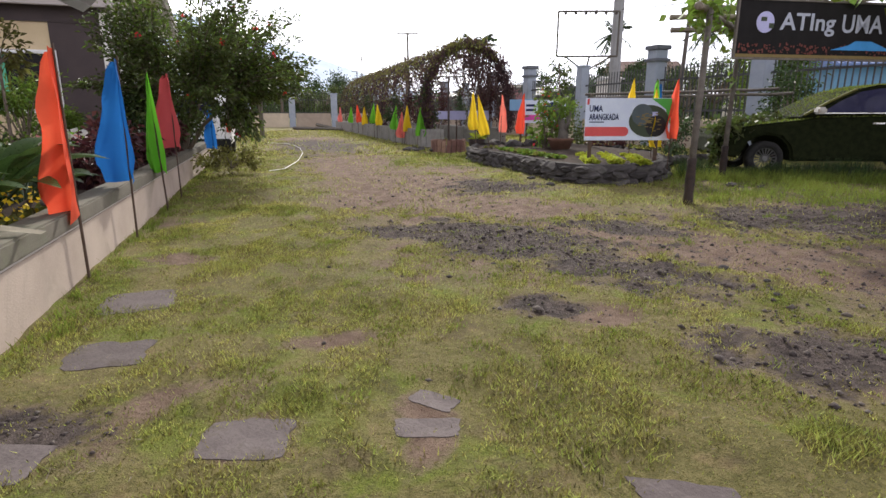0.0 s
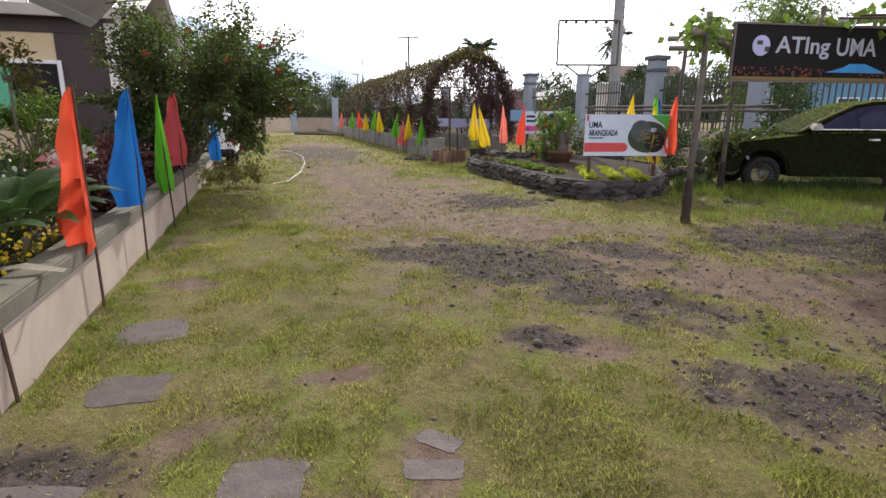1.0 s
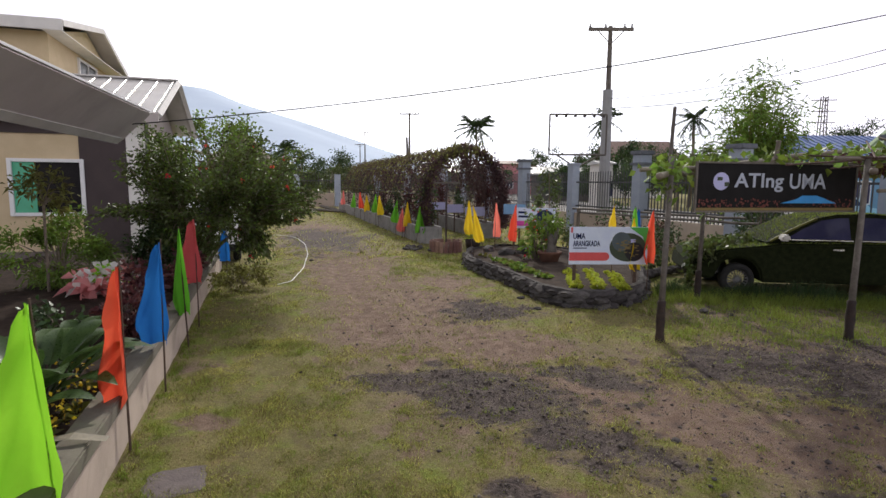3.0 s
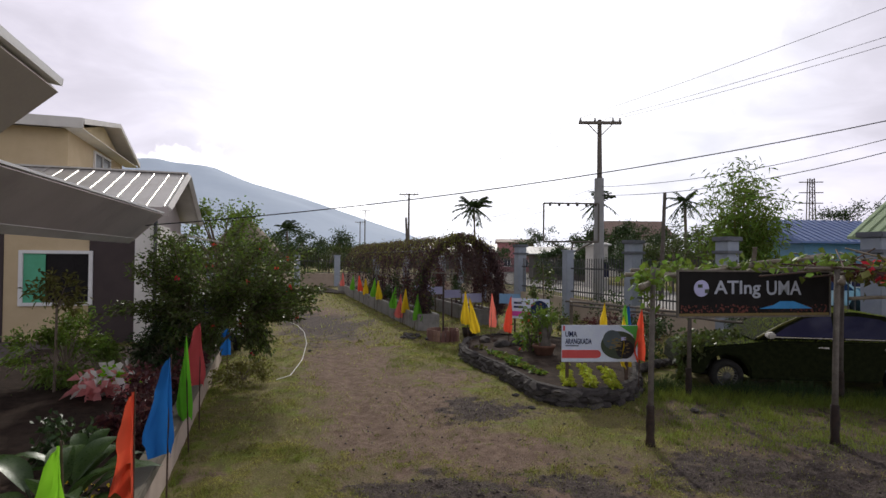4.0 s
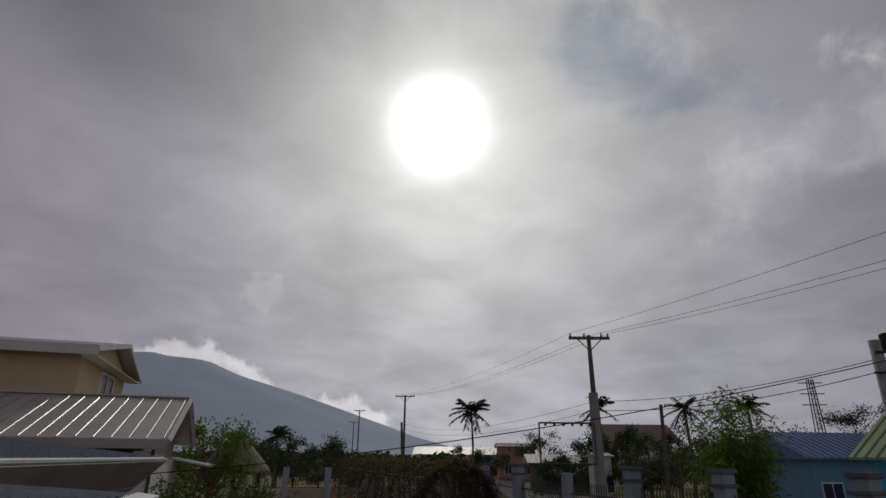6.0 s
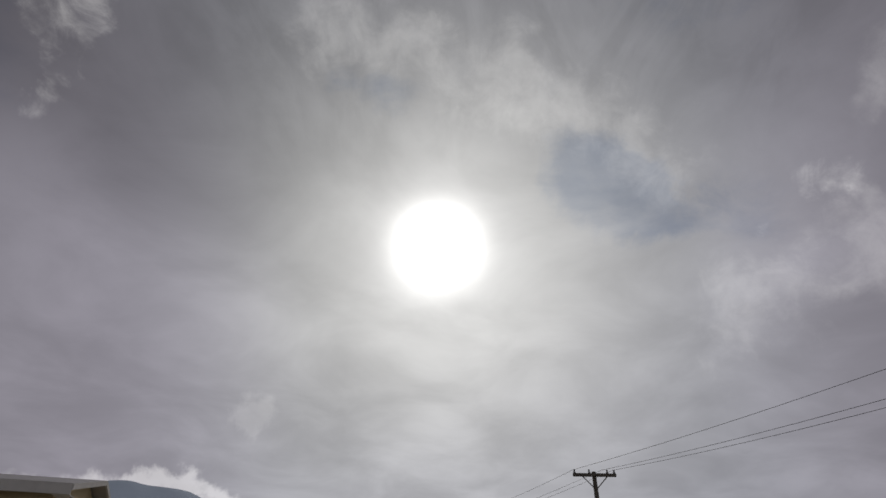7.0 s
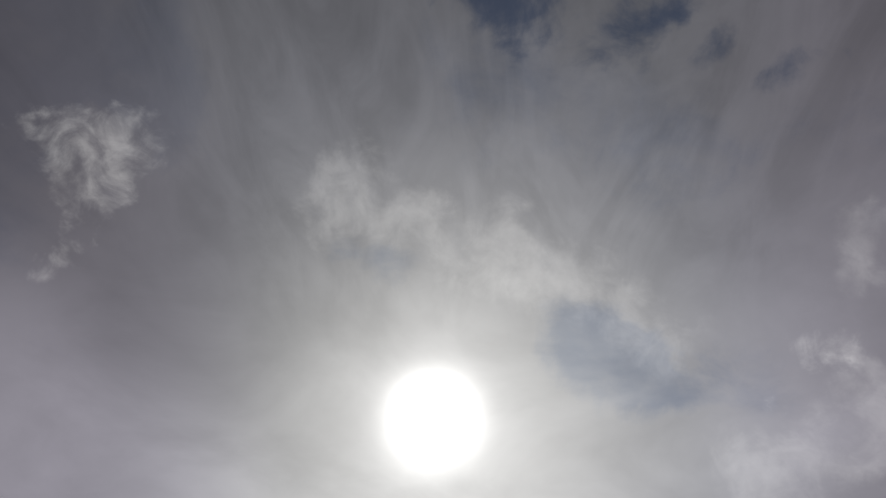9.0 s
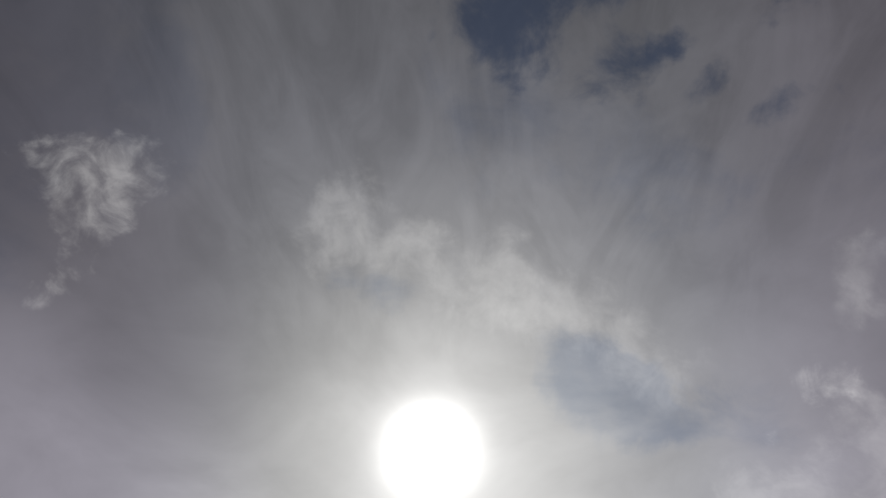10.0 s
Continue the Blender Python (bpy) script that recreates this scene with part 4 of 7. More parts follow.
# ---- vine tunnel and its planters ----
T0 = Vector((-3.25, 14.3, 0))
TM = frame_at(T0)
planter_l = part("tunnel_planter", Geo().box((0, 0, -0.1), (0.14, 20, 0.5)).box((0.55, 0, -0.1), (0.67, 20, 0.5)).box((0.143, 0, -0.1), (0.547, 0.12, 0.5)), "concrete", None, "", 0.012)
planter_l.matrix_basis = TM
tagged(planter_l, "long grey concrete planter along the vine tunnel", "planter")
part("soil", Geo().box((0.14, 0.12, 0.3), (0.55, 20, 0.44)), "soil", planter_l)
planter_r = part("tunnel_planter", Geo().box((2.35, 1.0, -0.1), (2.47, 20, 0.5)).box((2.88, 1.0, -0.1), (3.0, 20, 0.5)).box((2.473, 1.0, -0.1), (2.877, 1.12, 0.5)), "concrete", None, "", 0.012)
planter_r.matrix_basis = TM
tagged(planter_r, "grey concrete planter on the inner side of the tunnel", "planter")
part("soil", Geo().box((2.47, 1.12, 0.3), (2.88, 20, 0.44)), "soil", planter_r)
tunnel = thing("vine_tunnel", "arched steel tunnel overgrown with purple and green hanging vines", "vine tunnel", m=TM)


def hoop(y, n=18):
    return [(1.5 - 1.25 * math.cos(math.pi * j / n) * (1.0 if 0 < j < n else 1.0), y, 1.35 + 1.5 * math.sin(math.pi * j / n)) for j in range(n + 1)]


NH = 10
for j in range(NH):
    y = 0.35 + j * 2.1
    pts = [(0.25, y, 0.42)] + hoop(y) + [(2.75, y, 0.42)]
    part("hoop", Geo().tube(pts, 0.022, 6), "pole_steel", tunnel)
for a in (0.25, 0.5, 0.75, 0.02, 0.98):
    x, z = 1.5 - 1.25 * math.cos(math.pi * a), 1.35 + 1.5 * math.sin(math.pi * a)
    part("rod", Geo().tube([(x, 0.3, z), (x, 19.4, z)], 0.014, 5), "pole_steel", tunnel)
# vines: thick on the hoops, a ragged roof between them, strands hanging down
nv = 24000
y = 0.35 + 2.1 * rng.integers(0, NH, nv) + rng.normal(0, 0.13, nv) + (rng.uniform(0, 1, nv) < 0.25) * rng.normal(0, 0.4, nv)
a = rng.uniform(-0.28, 1.28, nv)
aa = np.clip(a, 0, 1)
x = 1.5 - 1.25 * np.cos(np.pi * aa) + rng.normal(0, 0.1, nv)
z = np.where(a < 0, 1.35 + a * 3.0, np.where(a > 1, 1.35 - (a - 1) * 3.0, 1.35 + 1.5 * np.sin(np.pi * aa))) + rng.normal(0, 0.09, nv)
front = rng.uniform(0, 1, nv) < 0.3
y = np.where(front, 0.38 + rng.normal(0, 0.17, nv), y)
hp = np.stack([x, y, np.maximum(z, 0.45)], 1)
open_side = (a < 0.3) & (y > 0.9) & (rng.uniform(0, 1, nv) < 0.55)
hp[open_side, 2] = rng.uniform(2.2, 2.9, open_side.sum())
hp[open_side, 0] = 1.5 + rng.normal(0, 0.45, open_side.sum())
dn = np.stack([rng.normal(0, 0.5, nv), rng.normal(0, 0.5, nv), rng.normal(-0.5, 0.5, nv)], 1)
greenish = (rng.uniform(0, 1, nv) < np.clip(0.1 + 0.75 * np.sin(np.pi * aa) ** 3 - 0.35 * (y < 1.5) * (x > 1.3), 0, 1))
part("vine_leaves", leaf_mesh("vine_leaves", "vine_purple", hp[~greenish], dn[~greenish], rng.uniform(0.04, 0.1, (~greenish).sum()), 0.042), "", tunnel, "dry purple-brown vine leaves")
part("vine_leaves", leaf_mesh("vine_leaves", "leaf_olive", hp[greenish], dn[greenish], rng.uniform(0.04, 0.1, greenish.sum()), 0.042), "", tunnel, "olive green vine leaves")
nr = 15000
y = rng.uniform(0.2, 19.4, nr)
a = np.clip(rng.normal(0.45, 0.24, nr), 0.02, 0.98)
keep = (np.sin(y * 5.1 + a * 9) + np.sin(y * 2.3 - a * 17 + 1) + rng.normal(0, 0.7, nr)) > (0.25 + 1.2 * (y < 2.6))
y, a = y[keep], a[keep]
rp = np.stack([1.5 - 1.27 * np.cos(np.pi * a), y, 1.37 + 1.52 * np.sin(np.pi * a)], 1) + rng.normal(0, 0.06, (len(y), 3))
half = rng.uniform(0, 1, len(y)) < 0.6
for sel, m in ((half, "leaf_olive"), (~half, "vine_purple")):
    part("vine_leaves", leaf_mesh("vine_leaves", m, rp[sel], rng.normal(size=(sel.sum(), 3)) - np.array([0, 0, 0.4]), rng.uniform(0.04, 0.1, sel.sum()), 0.042), "", tunnel)
# hanging strands
st = Geo()
sp = []
for j in range(430):
    y, a = (rng.uniform(0.15, 2.4), rng.uniform(0.55, 0.97)) if j % 5 < 2 else (rng.uniform(0.2, 19.4), rng.uniform(0.08, 0.92))
    x, z = 1.5 - 1.25 * math.cos(math.pi * a), 1.35 + 1.5 * math.sin(math.pi * a)
    L = rng.uniform(0.3, 1.3)
    st.tube([(x, y, z), (x + rng.normal(0, 0.05), y + rng.normal(0, 0.05), z - L)], 0.005, 3, False)
    for q in np.linspace(0, 1, int(L * 22)):
        sp.append((x + rng.normal(0, 0.03), y + rng.normal(0, 0.03), z - L * q))
sp = np.array(sp)
tagged(part("hanging_vine", st, "stick", tunnel), kind="stuff")
part("vine_leaves", leaf_mesh("vine_leaves", "vine_purple", sp, rng.normal(size=sp.shape) - np.array([0, 0, 0.6]), rng.uniform(0.04, 0.1, len(sp)), 0.04), "", tunnel)
# shrubs in the tunnel's planters
for j, (x, y, hgt, m) in enumerate([(0.35, 0.5, 1.55, "leaf_dark"), (0.35, 2.6, 1.1, "leaf_maroon"), (0.35, 4.6, 1.2, "leaf_dark"), (0.35, 7.2, 1.0, "leaf_maroon"), (2.68, 1.6, 1.4, "leaf_maroon"), (2.68, 3.8, 1.2, "leaf_dark"), (2.68, 6.5, 1.3, "leaf_maroon"), (0.35, 10.0, 1.2, "leaf_dark"), (2.68, 9.5, 1.2, "leaf_dark")]):
    s = thing("shrub", "bushy shrub growing in the tunnel planter", "shrub", "tunnel shrubs", TM @ pose(x, y, 0.42))
    p, d, c = crown_points(900, (0, 0, hgt * 0.55), (0.36, 0.42, hgt * 0.5), 14)
    part("leaves", leaf_mesh("leaves", m, p, d, rng.uniform(0.05, 0.1, len(p)), 0.045), "", s)
    part("stem", Geo().tube([(0, 0, -0.04), (0.02, 0, hgt * 0.8)], [0.03, 0.01], 6), "bark", s)
# small boards in the tunnel
for j, y in enumerate((1.3, 3.4, 5.5, 7.6)):
    t = thing("garden_board", "small lilac board on a stake by the planter", "sign", "tunnel boards", TM @ pose(2.2, y, 0, 0, 0, 8))
    part("board", Geo().box((-0.36, -0.01, 0.72), (0.36, 0.01, 1.02)), "sign_lilac", t, "", 0.004)
    part("stake", Geo().box((-0.02, 0.012, -0.05), (0.02, 0.04, 1.0)), "stick", t)

# ---- flags ----


def flag(x, y, colour, top, drop, width, turn, label, lean=0.0, base=0.0, fold=1.0, group="coloured flags"):
    """A limp pennant tied to a thin stick; the cloth hangs in folds."""
    t = thing("flag", label, "flag", group, pose(x, y, base, 0, lean, turn))
    part("stick", Geo().tube([(0, 0, -0.03), (0.004, 0, top * 0.5), (0, 0.003, top)], [0.009, 0.008, 0.006], 6), "stick", t)
    n, mcols = 16, 9
    vs, fs = [], []
    seed = x * 3.1 + y * 1.7
    front = 0.024 if 90 < turn < 270 else -0.024
    for r in range(n + 1):
        q = r / n
        reach = width * (0.07 + 0.93 * min(1, q * 1.25) ** 0.9) * (1.0 if q < 0.8 else 1 - (q - 0.8) * 1.2)
        for c in range(mcols):
            s = c / (mcols - 1)
            wave = math.sin(s * 7.5 * fold + q * 1.6 + seed) * 0.14 * (0.25 + q) * (0.08 + abs(s - 0.3)) * 1.4 + 0.05 * abs(s - 0.3) * math.sin(s * 19 + q * 6 + seed) + 0.03 * abs(s - 0.3) * math.sin(q * 13 + s * 4 + seed * 2) + 0.012 * noise.noise((s * 4 + seed, q * 5, 0))
            sag = -0.1 * drop * s * s * (1 if q > 0.1 else 0.3) + (0.1 * drop * s * (q - 0.8) / 0.2 if q > 0.8 else 0)
            vs.append((reach * (s - 0.3), wave + front, top - 0.02 - drop * q * (0.98 if c else 1) + sag * (1 - 0.6 * q) + 0.02 * noise.noise((seed, s * 6, q * 3))))
    for r in range(n):
        for c in range(mcols - 1):
            i = r * mcols + c
            fs.append((i, i + 1, i + mcols + 1, i + mcols))
    part("cloth", Geo().add(vs, fs), "cloth_" + colour, t, "", smooth=True)
    return t


LEFT = [(-2.22, 0.42, "limey", 1.29, 0.95, 0.34, 190, "lime green pennant on a stick by the wall", 3),
        (-2.71, 1.48, "orange", 1.28, 0.92, 0.13, 185, "orange pennant on a stick against the wall", 0),
        (-3.17, 2.5, "blue", 1.32, 0.88, 0.29, 190, "blue pennant with faint pale stains", -1),
        (-3.78, 3.76, "green", 1.32, 0.95, 0.17, 215, "green pennant on a stick against the wall", 2),
        (-4.12, 4.5, "red", 1.36, 0.8, 0.36, 185, "faded red pennant behind the green one", 0),
        (-5.55, 7.65, "blue", 1.1, 0.75, 0.26, 185, "small blue pennant by the end of the wall", 0)]
for x, y, c, top, drop, wd, turn, label, lean in LEFT:
    flag(x, y, c, top, drop, wd, turn, label, lean)
# along the tunnel's planter, outside face
for s, c, top, side in ((0.1, "green", 1.12, 25), (1.6, "yellow", 1.2, 10), (1.9, "coral", 1.0, 200), (2.9, "green", 1.22, 200), (6.0, "yellow", 1.3, 20), (6.6, "green", 1.36, 195), (9.5, "yellow", 1.25, 30),
                        (10.5, "orange", 1.35, 20), (12.5, "green", 1.3, 190), (16.5, "coral", 1.3, 160)):
    q = T0 + A * s - B * 0.1
    flag(q.x, q.y, c, top, 0.8, 0.28, side, f"{'lime green' if c == 'green' else c} pennant leaning by the concrete planter", random.uniform(-6, 8))
for x, y, c, top, turn, lean in ((-1.44, 11.6, "yellow", 1.42, 190, 4), (-1.02, 10.7, "yellow", 1.36, 185, 14), (-0.91, 11.7, "coral", 1.36, 20, 0), (-0.46, 10.75, "orange", 1.36, 195, -3),
                                 (1.3, 8.0, "yellow", 1.48, 190, 0), (1.64, 8.02, "green", 1.44, 200, 0), (1.74, 8.25, "blue", 1.4, 10, 0), (1.63, 7.5, "yellow", 1.3, 200, 5), (1.76, 7.42, "orange", 1.42, 195, -2)):
    flag(x, y, c, top, 0.85, 0.24, turn, f"{'lime green' if c == 'green' else c} pennant standing in the rock garden", lean)

# ---- pergola with its banner ----
pergola = thing("pergola", "bamboo pergola on posts with carved dark sleeves and climbing gourds", "pergola")
POSTS = ((1.42, 4.9, 2.12), (2.53, 7.4, 2.06), (3.65, 5.36, 2.13), (4.85, 7.6, 2.04), (5.9, 5.9, 2.13), (7.2, 7.9, 2.06))
for x, y, h in POSTS:
    post = part("post", Geo().tube([(x, y, 0.3), (x + 0.01, y, h * 0.5), (x + 0.03, y + 0.01, h)], [0.036, 0.033, 0.03], 10), "wood_grey", pergola, "grey weathered bamboo post", smooth=True)
    g = Geo().lathe([(0.0, -0.05), (0.052, -0.05), (0.06, 0.0), (0.046, 0.12), (0.053, 0.25), (0.044, 0.4), (0.05, 0.46), (0.038, 0.48)], 12, (x, y, 0))
    part("sleeve", g, "carved", post, "carved dark brown sleeve", smooth=True)


def pole(p, q, r=0.03, m="bamboo_pole"):
    p, q = Vector(p), Vector(q)
    n = max(2, int((q - p).length / 0.35))
    pts, rad = [], []
    for i in range(n + 1):
        c = p.lerp(q, i / n) + Vector((random.uniform(-1, 1), random.uniform(-1, 1), random.uniform(-1, 1))) * 0.008
        for o, k2 in ((-0.012, 1.0), (0, 1.16), (0.012, 1.0)):
            pts.append(c + (q - p).normalized() * o)
            rad.append(r * k2)
    part("beam", Geo().tube(pts, rad, 8), m, pergola, "", smooth=True)


for p, q, r in (((3.3, 5.3, 2.12), (7.6, 6.3, 2.14), 0.022), ((1.6, 7.2, 2.03), (7.8, 8.0, 2.05), 0.035), ((1.25, 4.6, 1.9), (2.75, 7.9, 2.04), 0.035), ((3.5, 4.9, 1.97), (5.05, 7.9, 2.03), 0.035),
                ((1.6, 5.36, 2.0), (4.3, 6.22, 2.04), 0.028), ((2.3, 5.75, 2.05), (4.6, 7.6, 2.3), 0.03), ((2.2, 6.5, 2.05), (4.1, 6.3, 2.28), 0.03), ((2.2, 6.9, 2.05), (5.0, 6.1, 2.12), 0.028),
                ((1.3, 5.9, 2.0), (4.9, 6.6, 2.06), 0.03), ((2.9, 5.9, 2.06), (3.3, 7.6, 2.1), 0.026), ((3.1, 6.4, 1.95), (3.13, 6.4, 2.38), 0.03), ((4.2, 5.2, 2.0), (5.4, 7.2, 2.1), 0.026),
                ((3.9, 5.5, 1.75), (5.6, 6.0, 1.8), 0.022), ((5.6, 5.4, 2.1), (6.5, 8.2, 2.1), 0.03), ((4.4, 5.8, 2.14), (7.4, 7.4, 2.2), 0.026), ((4.9, 7.3, 2.15), (7.7, 6.5, 2.2), 0.026)):
    pole(p, q, r)
for p, q in (((0.9, 10.1, 1.22), (3.4, 7.6, 1.2)), ((0.8, 10.3, 1.29), (3.3, 7.8, 1.27))):
    pole(p, q, 0.022, "wood_grey")
part("rail_post", Geo().tube([(0.9, 10.15, -0.05), (0.9, 10.15, 1.3)], 0.035, 8), "bamboo_pole", pergola)


def vine(name, parent, m, pts, n, spread, size, label="", droop=0.3):
    pts = np.array(pts)
    k2 = rng.integers(0, len(pts) - 1, n)
    f2 = rng.uniform(0, 1, (n, 1))
    p = pts[k2] * (1 - f2) + pts[k2 + 1] * f2 + rng.normal(0, 1, (n, 3)) * np.array(spread)
    return part(name, leaf_mesh(name, m, p, rng.normal(size=(n, 3)) + np.array([0, 0, 0.1]), rng.uniform(0.6, 1.25, n) * size, rng.uniform(0.6, 1.0, n) * size, droop), "", parent, label)


vine("gourd_leaves", pergola, "leaf_bright", [(1.35, 4.75, 1.95), (1.5, 5.4, 2.0), (1.9, 6.3, 2.05), (2.5, 7.4, 2.08)], 300, (0.1, 0.13, 0.07), 0.095, "bright climbing gourd leaves")
vine("gourd_leaves", pergola, "leaf_bright", [(1.42, 4.9, 1.7), (1.42, 4.9, 2.05)], 36, (0.07, 0.07, 0.06), 0.09)
vine("gourd_leaves", pergola, "leaf_bright", [(2.3, 6.2, 2.08), (3.0, 6.0, 2.16), (3.6, 5.6, 2.2), (4.2, 6.4, 2.15)], 190, (0.16, 0.2, 0.06), 0.12)
vine("gourd_leaves", pergola, "leaf_bright", [(2.53, 7.4, 1.3), (2.53, 7.4, 2.0)], 36, (0.07, 0.07, 0.1), 0.09)
vine("gourd_leaves", pergola, "leaf_olive", [(4.0, 5.5, 2.02), (4.8, 6.2, 2.06), (5.3, 6.9, 2.08)], 120, (0.18, 0.2, 0.08), 0.12)
for m, cnt in (("leaf_maroon", 900), ("leaf_olive", 380), ("leaf_dark", 200)):
    x, y = rng.uniform(3.9, 7.7, cnt), rng.uniform(5.3, 8.0, cnt)
    keep2 = wobble(x, y, 3.0, 41) + 0.5 * wobble(x, y, 8.0, 42) > -0.35
    x, y = x[keep2], y[keep2]
    part("dry_vine_leaves", leaf_mesh("dry_vine_leaves", m, np.stack([x, y, 2.1 + rng.normal(0, 0.06, len(x))], 1), rng.normal(size=(len(x), 3)), rng.uniform(0.08, 0.17, len(x)), 0.09), "", pergola, "dry reddish vines over the pergola")
for j in range(44):
    p0 = Vector((random.uniform(3.7, 7.4), random.uniform(5.2, 7.8), 2.12))
    pole(p0, p0 + Vector((random.uniform(-1.3, 1.3), random.uniform(-0.8, 0.8), random.uniform(-0.12, 0.3))), 0.011, "bamboo_pole" if j % 3 == 0 else "stick")
garl = Geo()
for j in range(4):
    p0, p1 = Vector((4.0 + 0.25 * j, 5.3 + 0.45 * j, 2.12)), Vector((5.6 + 0.3 * j, 5.0 + 0.4 * j, 1.75))
    gp = [p0.lerp(p1, q / 10) - Vector((0, 0, 0.16 * math.sin(math.pi * q / 10))) for q in range(11)]
    t = thing("garland", "string of shiny red and green paper leaves", "garland", "paper garlands")
    part("string", Geo().tube(gp, 0.006, 4, False), "stick", t)
    for m, cnt in (("petal_red", 55), ("leaf_bright", 30), ("leaf_olive", 40)):
        vine("paper_leaves", t, m, [tuple(v) for v in gp], cnt, (0.05, 0.05, 0.05), 0.1)


def text_mesh(body, size, bold=0.0):
    cu = bpy.data.curves.new("text", "FONT")
    cu.body, cu.size, cu.extrude, cu.offset, cu.resolution_u = body, size, 0.0015, bold, 3
    ob = bpy.data.objects.new("text", cu)
    scene.collection.objects.link(ob)
    me = bpy.data.meshes.new_from_object(ob.evaluated_get(bpy.context.evaluated_depsgraph_get()))
    bpy.data.objects.remove(ob)
    xs = [v.co.x for v in me.vertices]
    ys = [v.co.y for v in me.vertices]
    return me, min(xs), max(xs), min(ys), max(ys)


def lettering(parent, body, m, x0, x1, z0, z1, y=-0.004, bold=0.006):
    """Letters fitted to a box on the front of a board."""
    me, a, b, c, d = text_mesh(body, 0.2, bold)
    me.transform(Matrix.Translation((x0, y, z0)) @ Matrix.Rotation(radians(90), 4, "X") @ Matrix.Diagonal(((x1 - x0) / (b - a), (z1 - z0) / (d - c), 1, 1)) @ Matrix.Translation((-a, -c, 0)))
    me.materials.clear()
    me.materials.append(M[m])
    return part("lettering", me, "", parent)


def disc(x, z, r, y0, y1, n=28, sx=1.0):
    return Geo().add([(x + sx * r * math.cos(6.2832 * i / n), y0, z + r * math.sin(6.2832 * i / n)) for i in range(n)] + [(x + sx * r * math.cos(6.2832 * i / n), y1, z + r * math.sin(6.2832 * i / n)) for i in range(n)],
                     [tuple(range(n)), tuple(reversed(range(n, 2 * n)))] + [(i, n + i, n + (i + 1) % n, (i + 1) % n) for i in range(n)])


bd = Vector((3.9 - 1.83, 6.0 - 5.28, 0))
BL = bd.length
banner = thing("banner", "black printed banner in a thin frame with white lettering", "banner", m=Matrix.Translation((1.83, 5.28, 1.5)) @ Matrix.Rotation(math.atan2(bd.y, bd.x), 4, "Z"))
HB = 0.56
part("sheet", Geo().box((0, 0, 0), (BL, 0.012, HB)), "sign_black", banner, "", 0.002)
part("frame", Geo().box((-0.02, -0.012, -0.02), (BL + 0.02, 0.02, 0.0)).box((-0.02, -0.012, HB), (BL + 0.02, 0.02, HB + 0.02)).box((-0.02, -0.012, 0), (0, 0.02, HB)).box((BL, -0.012, 0), (BL + 0.02, 0.02, HB)), "wood_grey", banner, "thin weathered frame")
lettering(banner, "ATIng", "sign_grey", 0.225 * BL, 0.53 * BL, 0.225, 0.45, bold=0.0032)
lettering(banner, "UMA", "sign_grey", 0.57 * BL, 0.805 * BL, 0.265, 0.45, bold=0.0026)
part("emblem", disc(0.145 * BL, 0.35, 0.105, -0.004, 0.0), "sign_lilac", banner, "pale round emblem")
part("emblem_patch", Geo().box((0.165 * BL, -0.008, 0.29), (0.19 * BL, -0.005, 0.34)), "sign_photo", banner)
part("emblem_patch", Geo().box((0.12 * BL, -0.008, 0.36), (0.15 * BL, -0.005, 0.40)), "sign_photo", banner)
strip = Geo()
for j in range(230):
    x, z = random.uniform(0.01, 0.98) * BL, random.uniform(0.03, 0.13)
    if 0.45 < x / BL < 0.72 and random.random() < 0.6:
        continue
    w2, h2 = random.uniform(0.006, 0.02), random.uniform(0.006, 0.028)
    strip.box((x, -0.004 - 0.000015 * j, z), (min(x + w2, BL - 0.005), -0.001, z + h2))
tagged(part("flower_print", strip, "sign_floral", banner, "printed reddish plants"), kind="stuff")
part("printed_ground", Geo().box((0.005, -0.0035, 0.003), (BL - 0.005, -0.001, 0.035)), "sign_gold", banner)
part("printed_hill", Geo().add([(0.52 * BL, -0.009, 0.09), (0.62 * BL, -0.009, 0.14), (0.66 * BL, -0.009, 0.185), (0.75 * BL, -0.009, 0.185), (0.8 * BL, -0.009, 0.15), (0.88 * BL, -0.009, 0.09),
     (0.52 * BL, -0.001, 0.09), (0.62 * BL, -0.001, 0.14), (0.66 * BL, -0.001, 0.185), (0.75 * BL, -0.001, 0.185), (0.8 * BL, -0.001, 0.15), (0.88 * BL, -0.001, 0.09)], [(5, 4, 3, 2, 1, 0), (6, 7, 8, 9, 10, 11), (0, 1, 7, 6), (1, 2, 8, 7), (2, 3, 9, 8), (3, 4, 10, 9), (4, 5, 11, 10), (5, 0, 6, 11)]), "sign_blue", banner, "printed blue hill")
part("printed_trees", Geo().box((0.45 * BL, -0.0045, 0.06), (0.6 * BL, -0.001, 0.11)), "sign_black", banner)

# ---- printed sign in front of the rock garden ----
sd = Vector((1.69 - 0.5, 7.5 - 7.12, 0))
SL = sd.length
sign = thing("signboard", "white printed sign with red bar and green corner on two stakes", "sign", m=Matrix.Translation((0.52, 7.12, 0)) @ Matrix.Rotation(math.atan2(sd.y, sd.x) - 0.1, 4, "Z"))
S0, S1 = 0.55, 1.14
part("board", Geo().box((0, 0, S0), (SL, 0.015, S1)), "sign_white", sign, "", 0.003)
for x in (0.1, SL * 0.86):
    part("stake", Geo().box((x - 0.025, 0.017, -0.06), (x + 0.025, 0.055, S1 - 0.1)), "stick", sign, "", 0.004)
lettering(sign, "UMA", "sign_navy", 0.045 * SL, 0.2 * SL, S0 + 0.4, S0 + 0.49, bold=0.004)
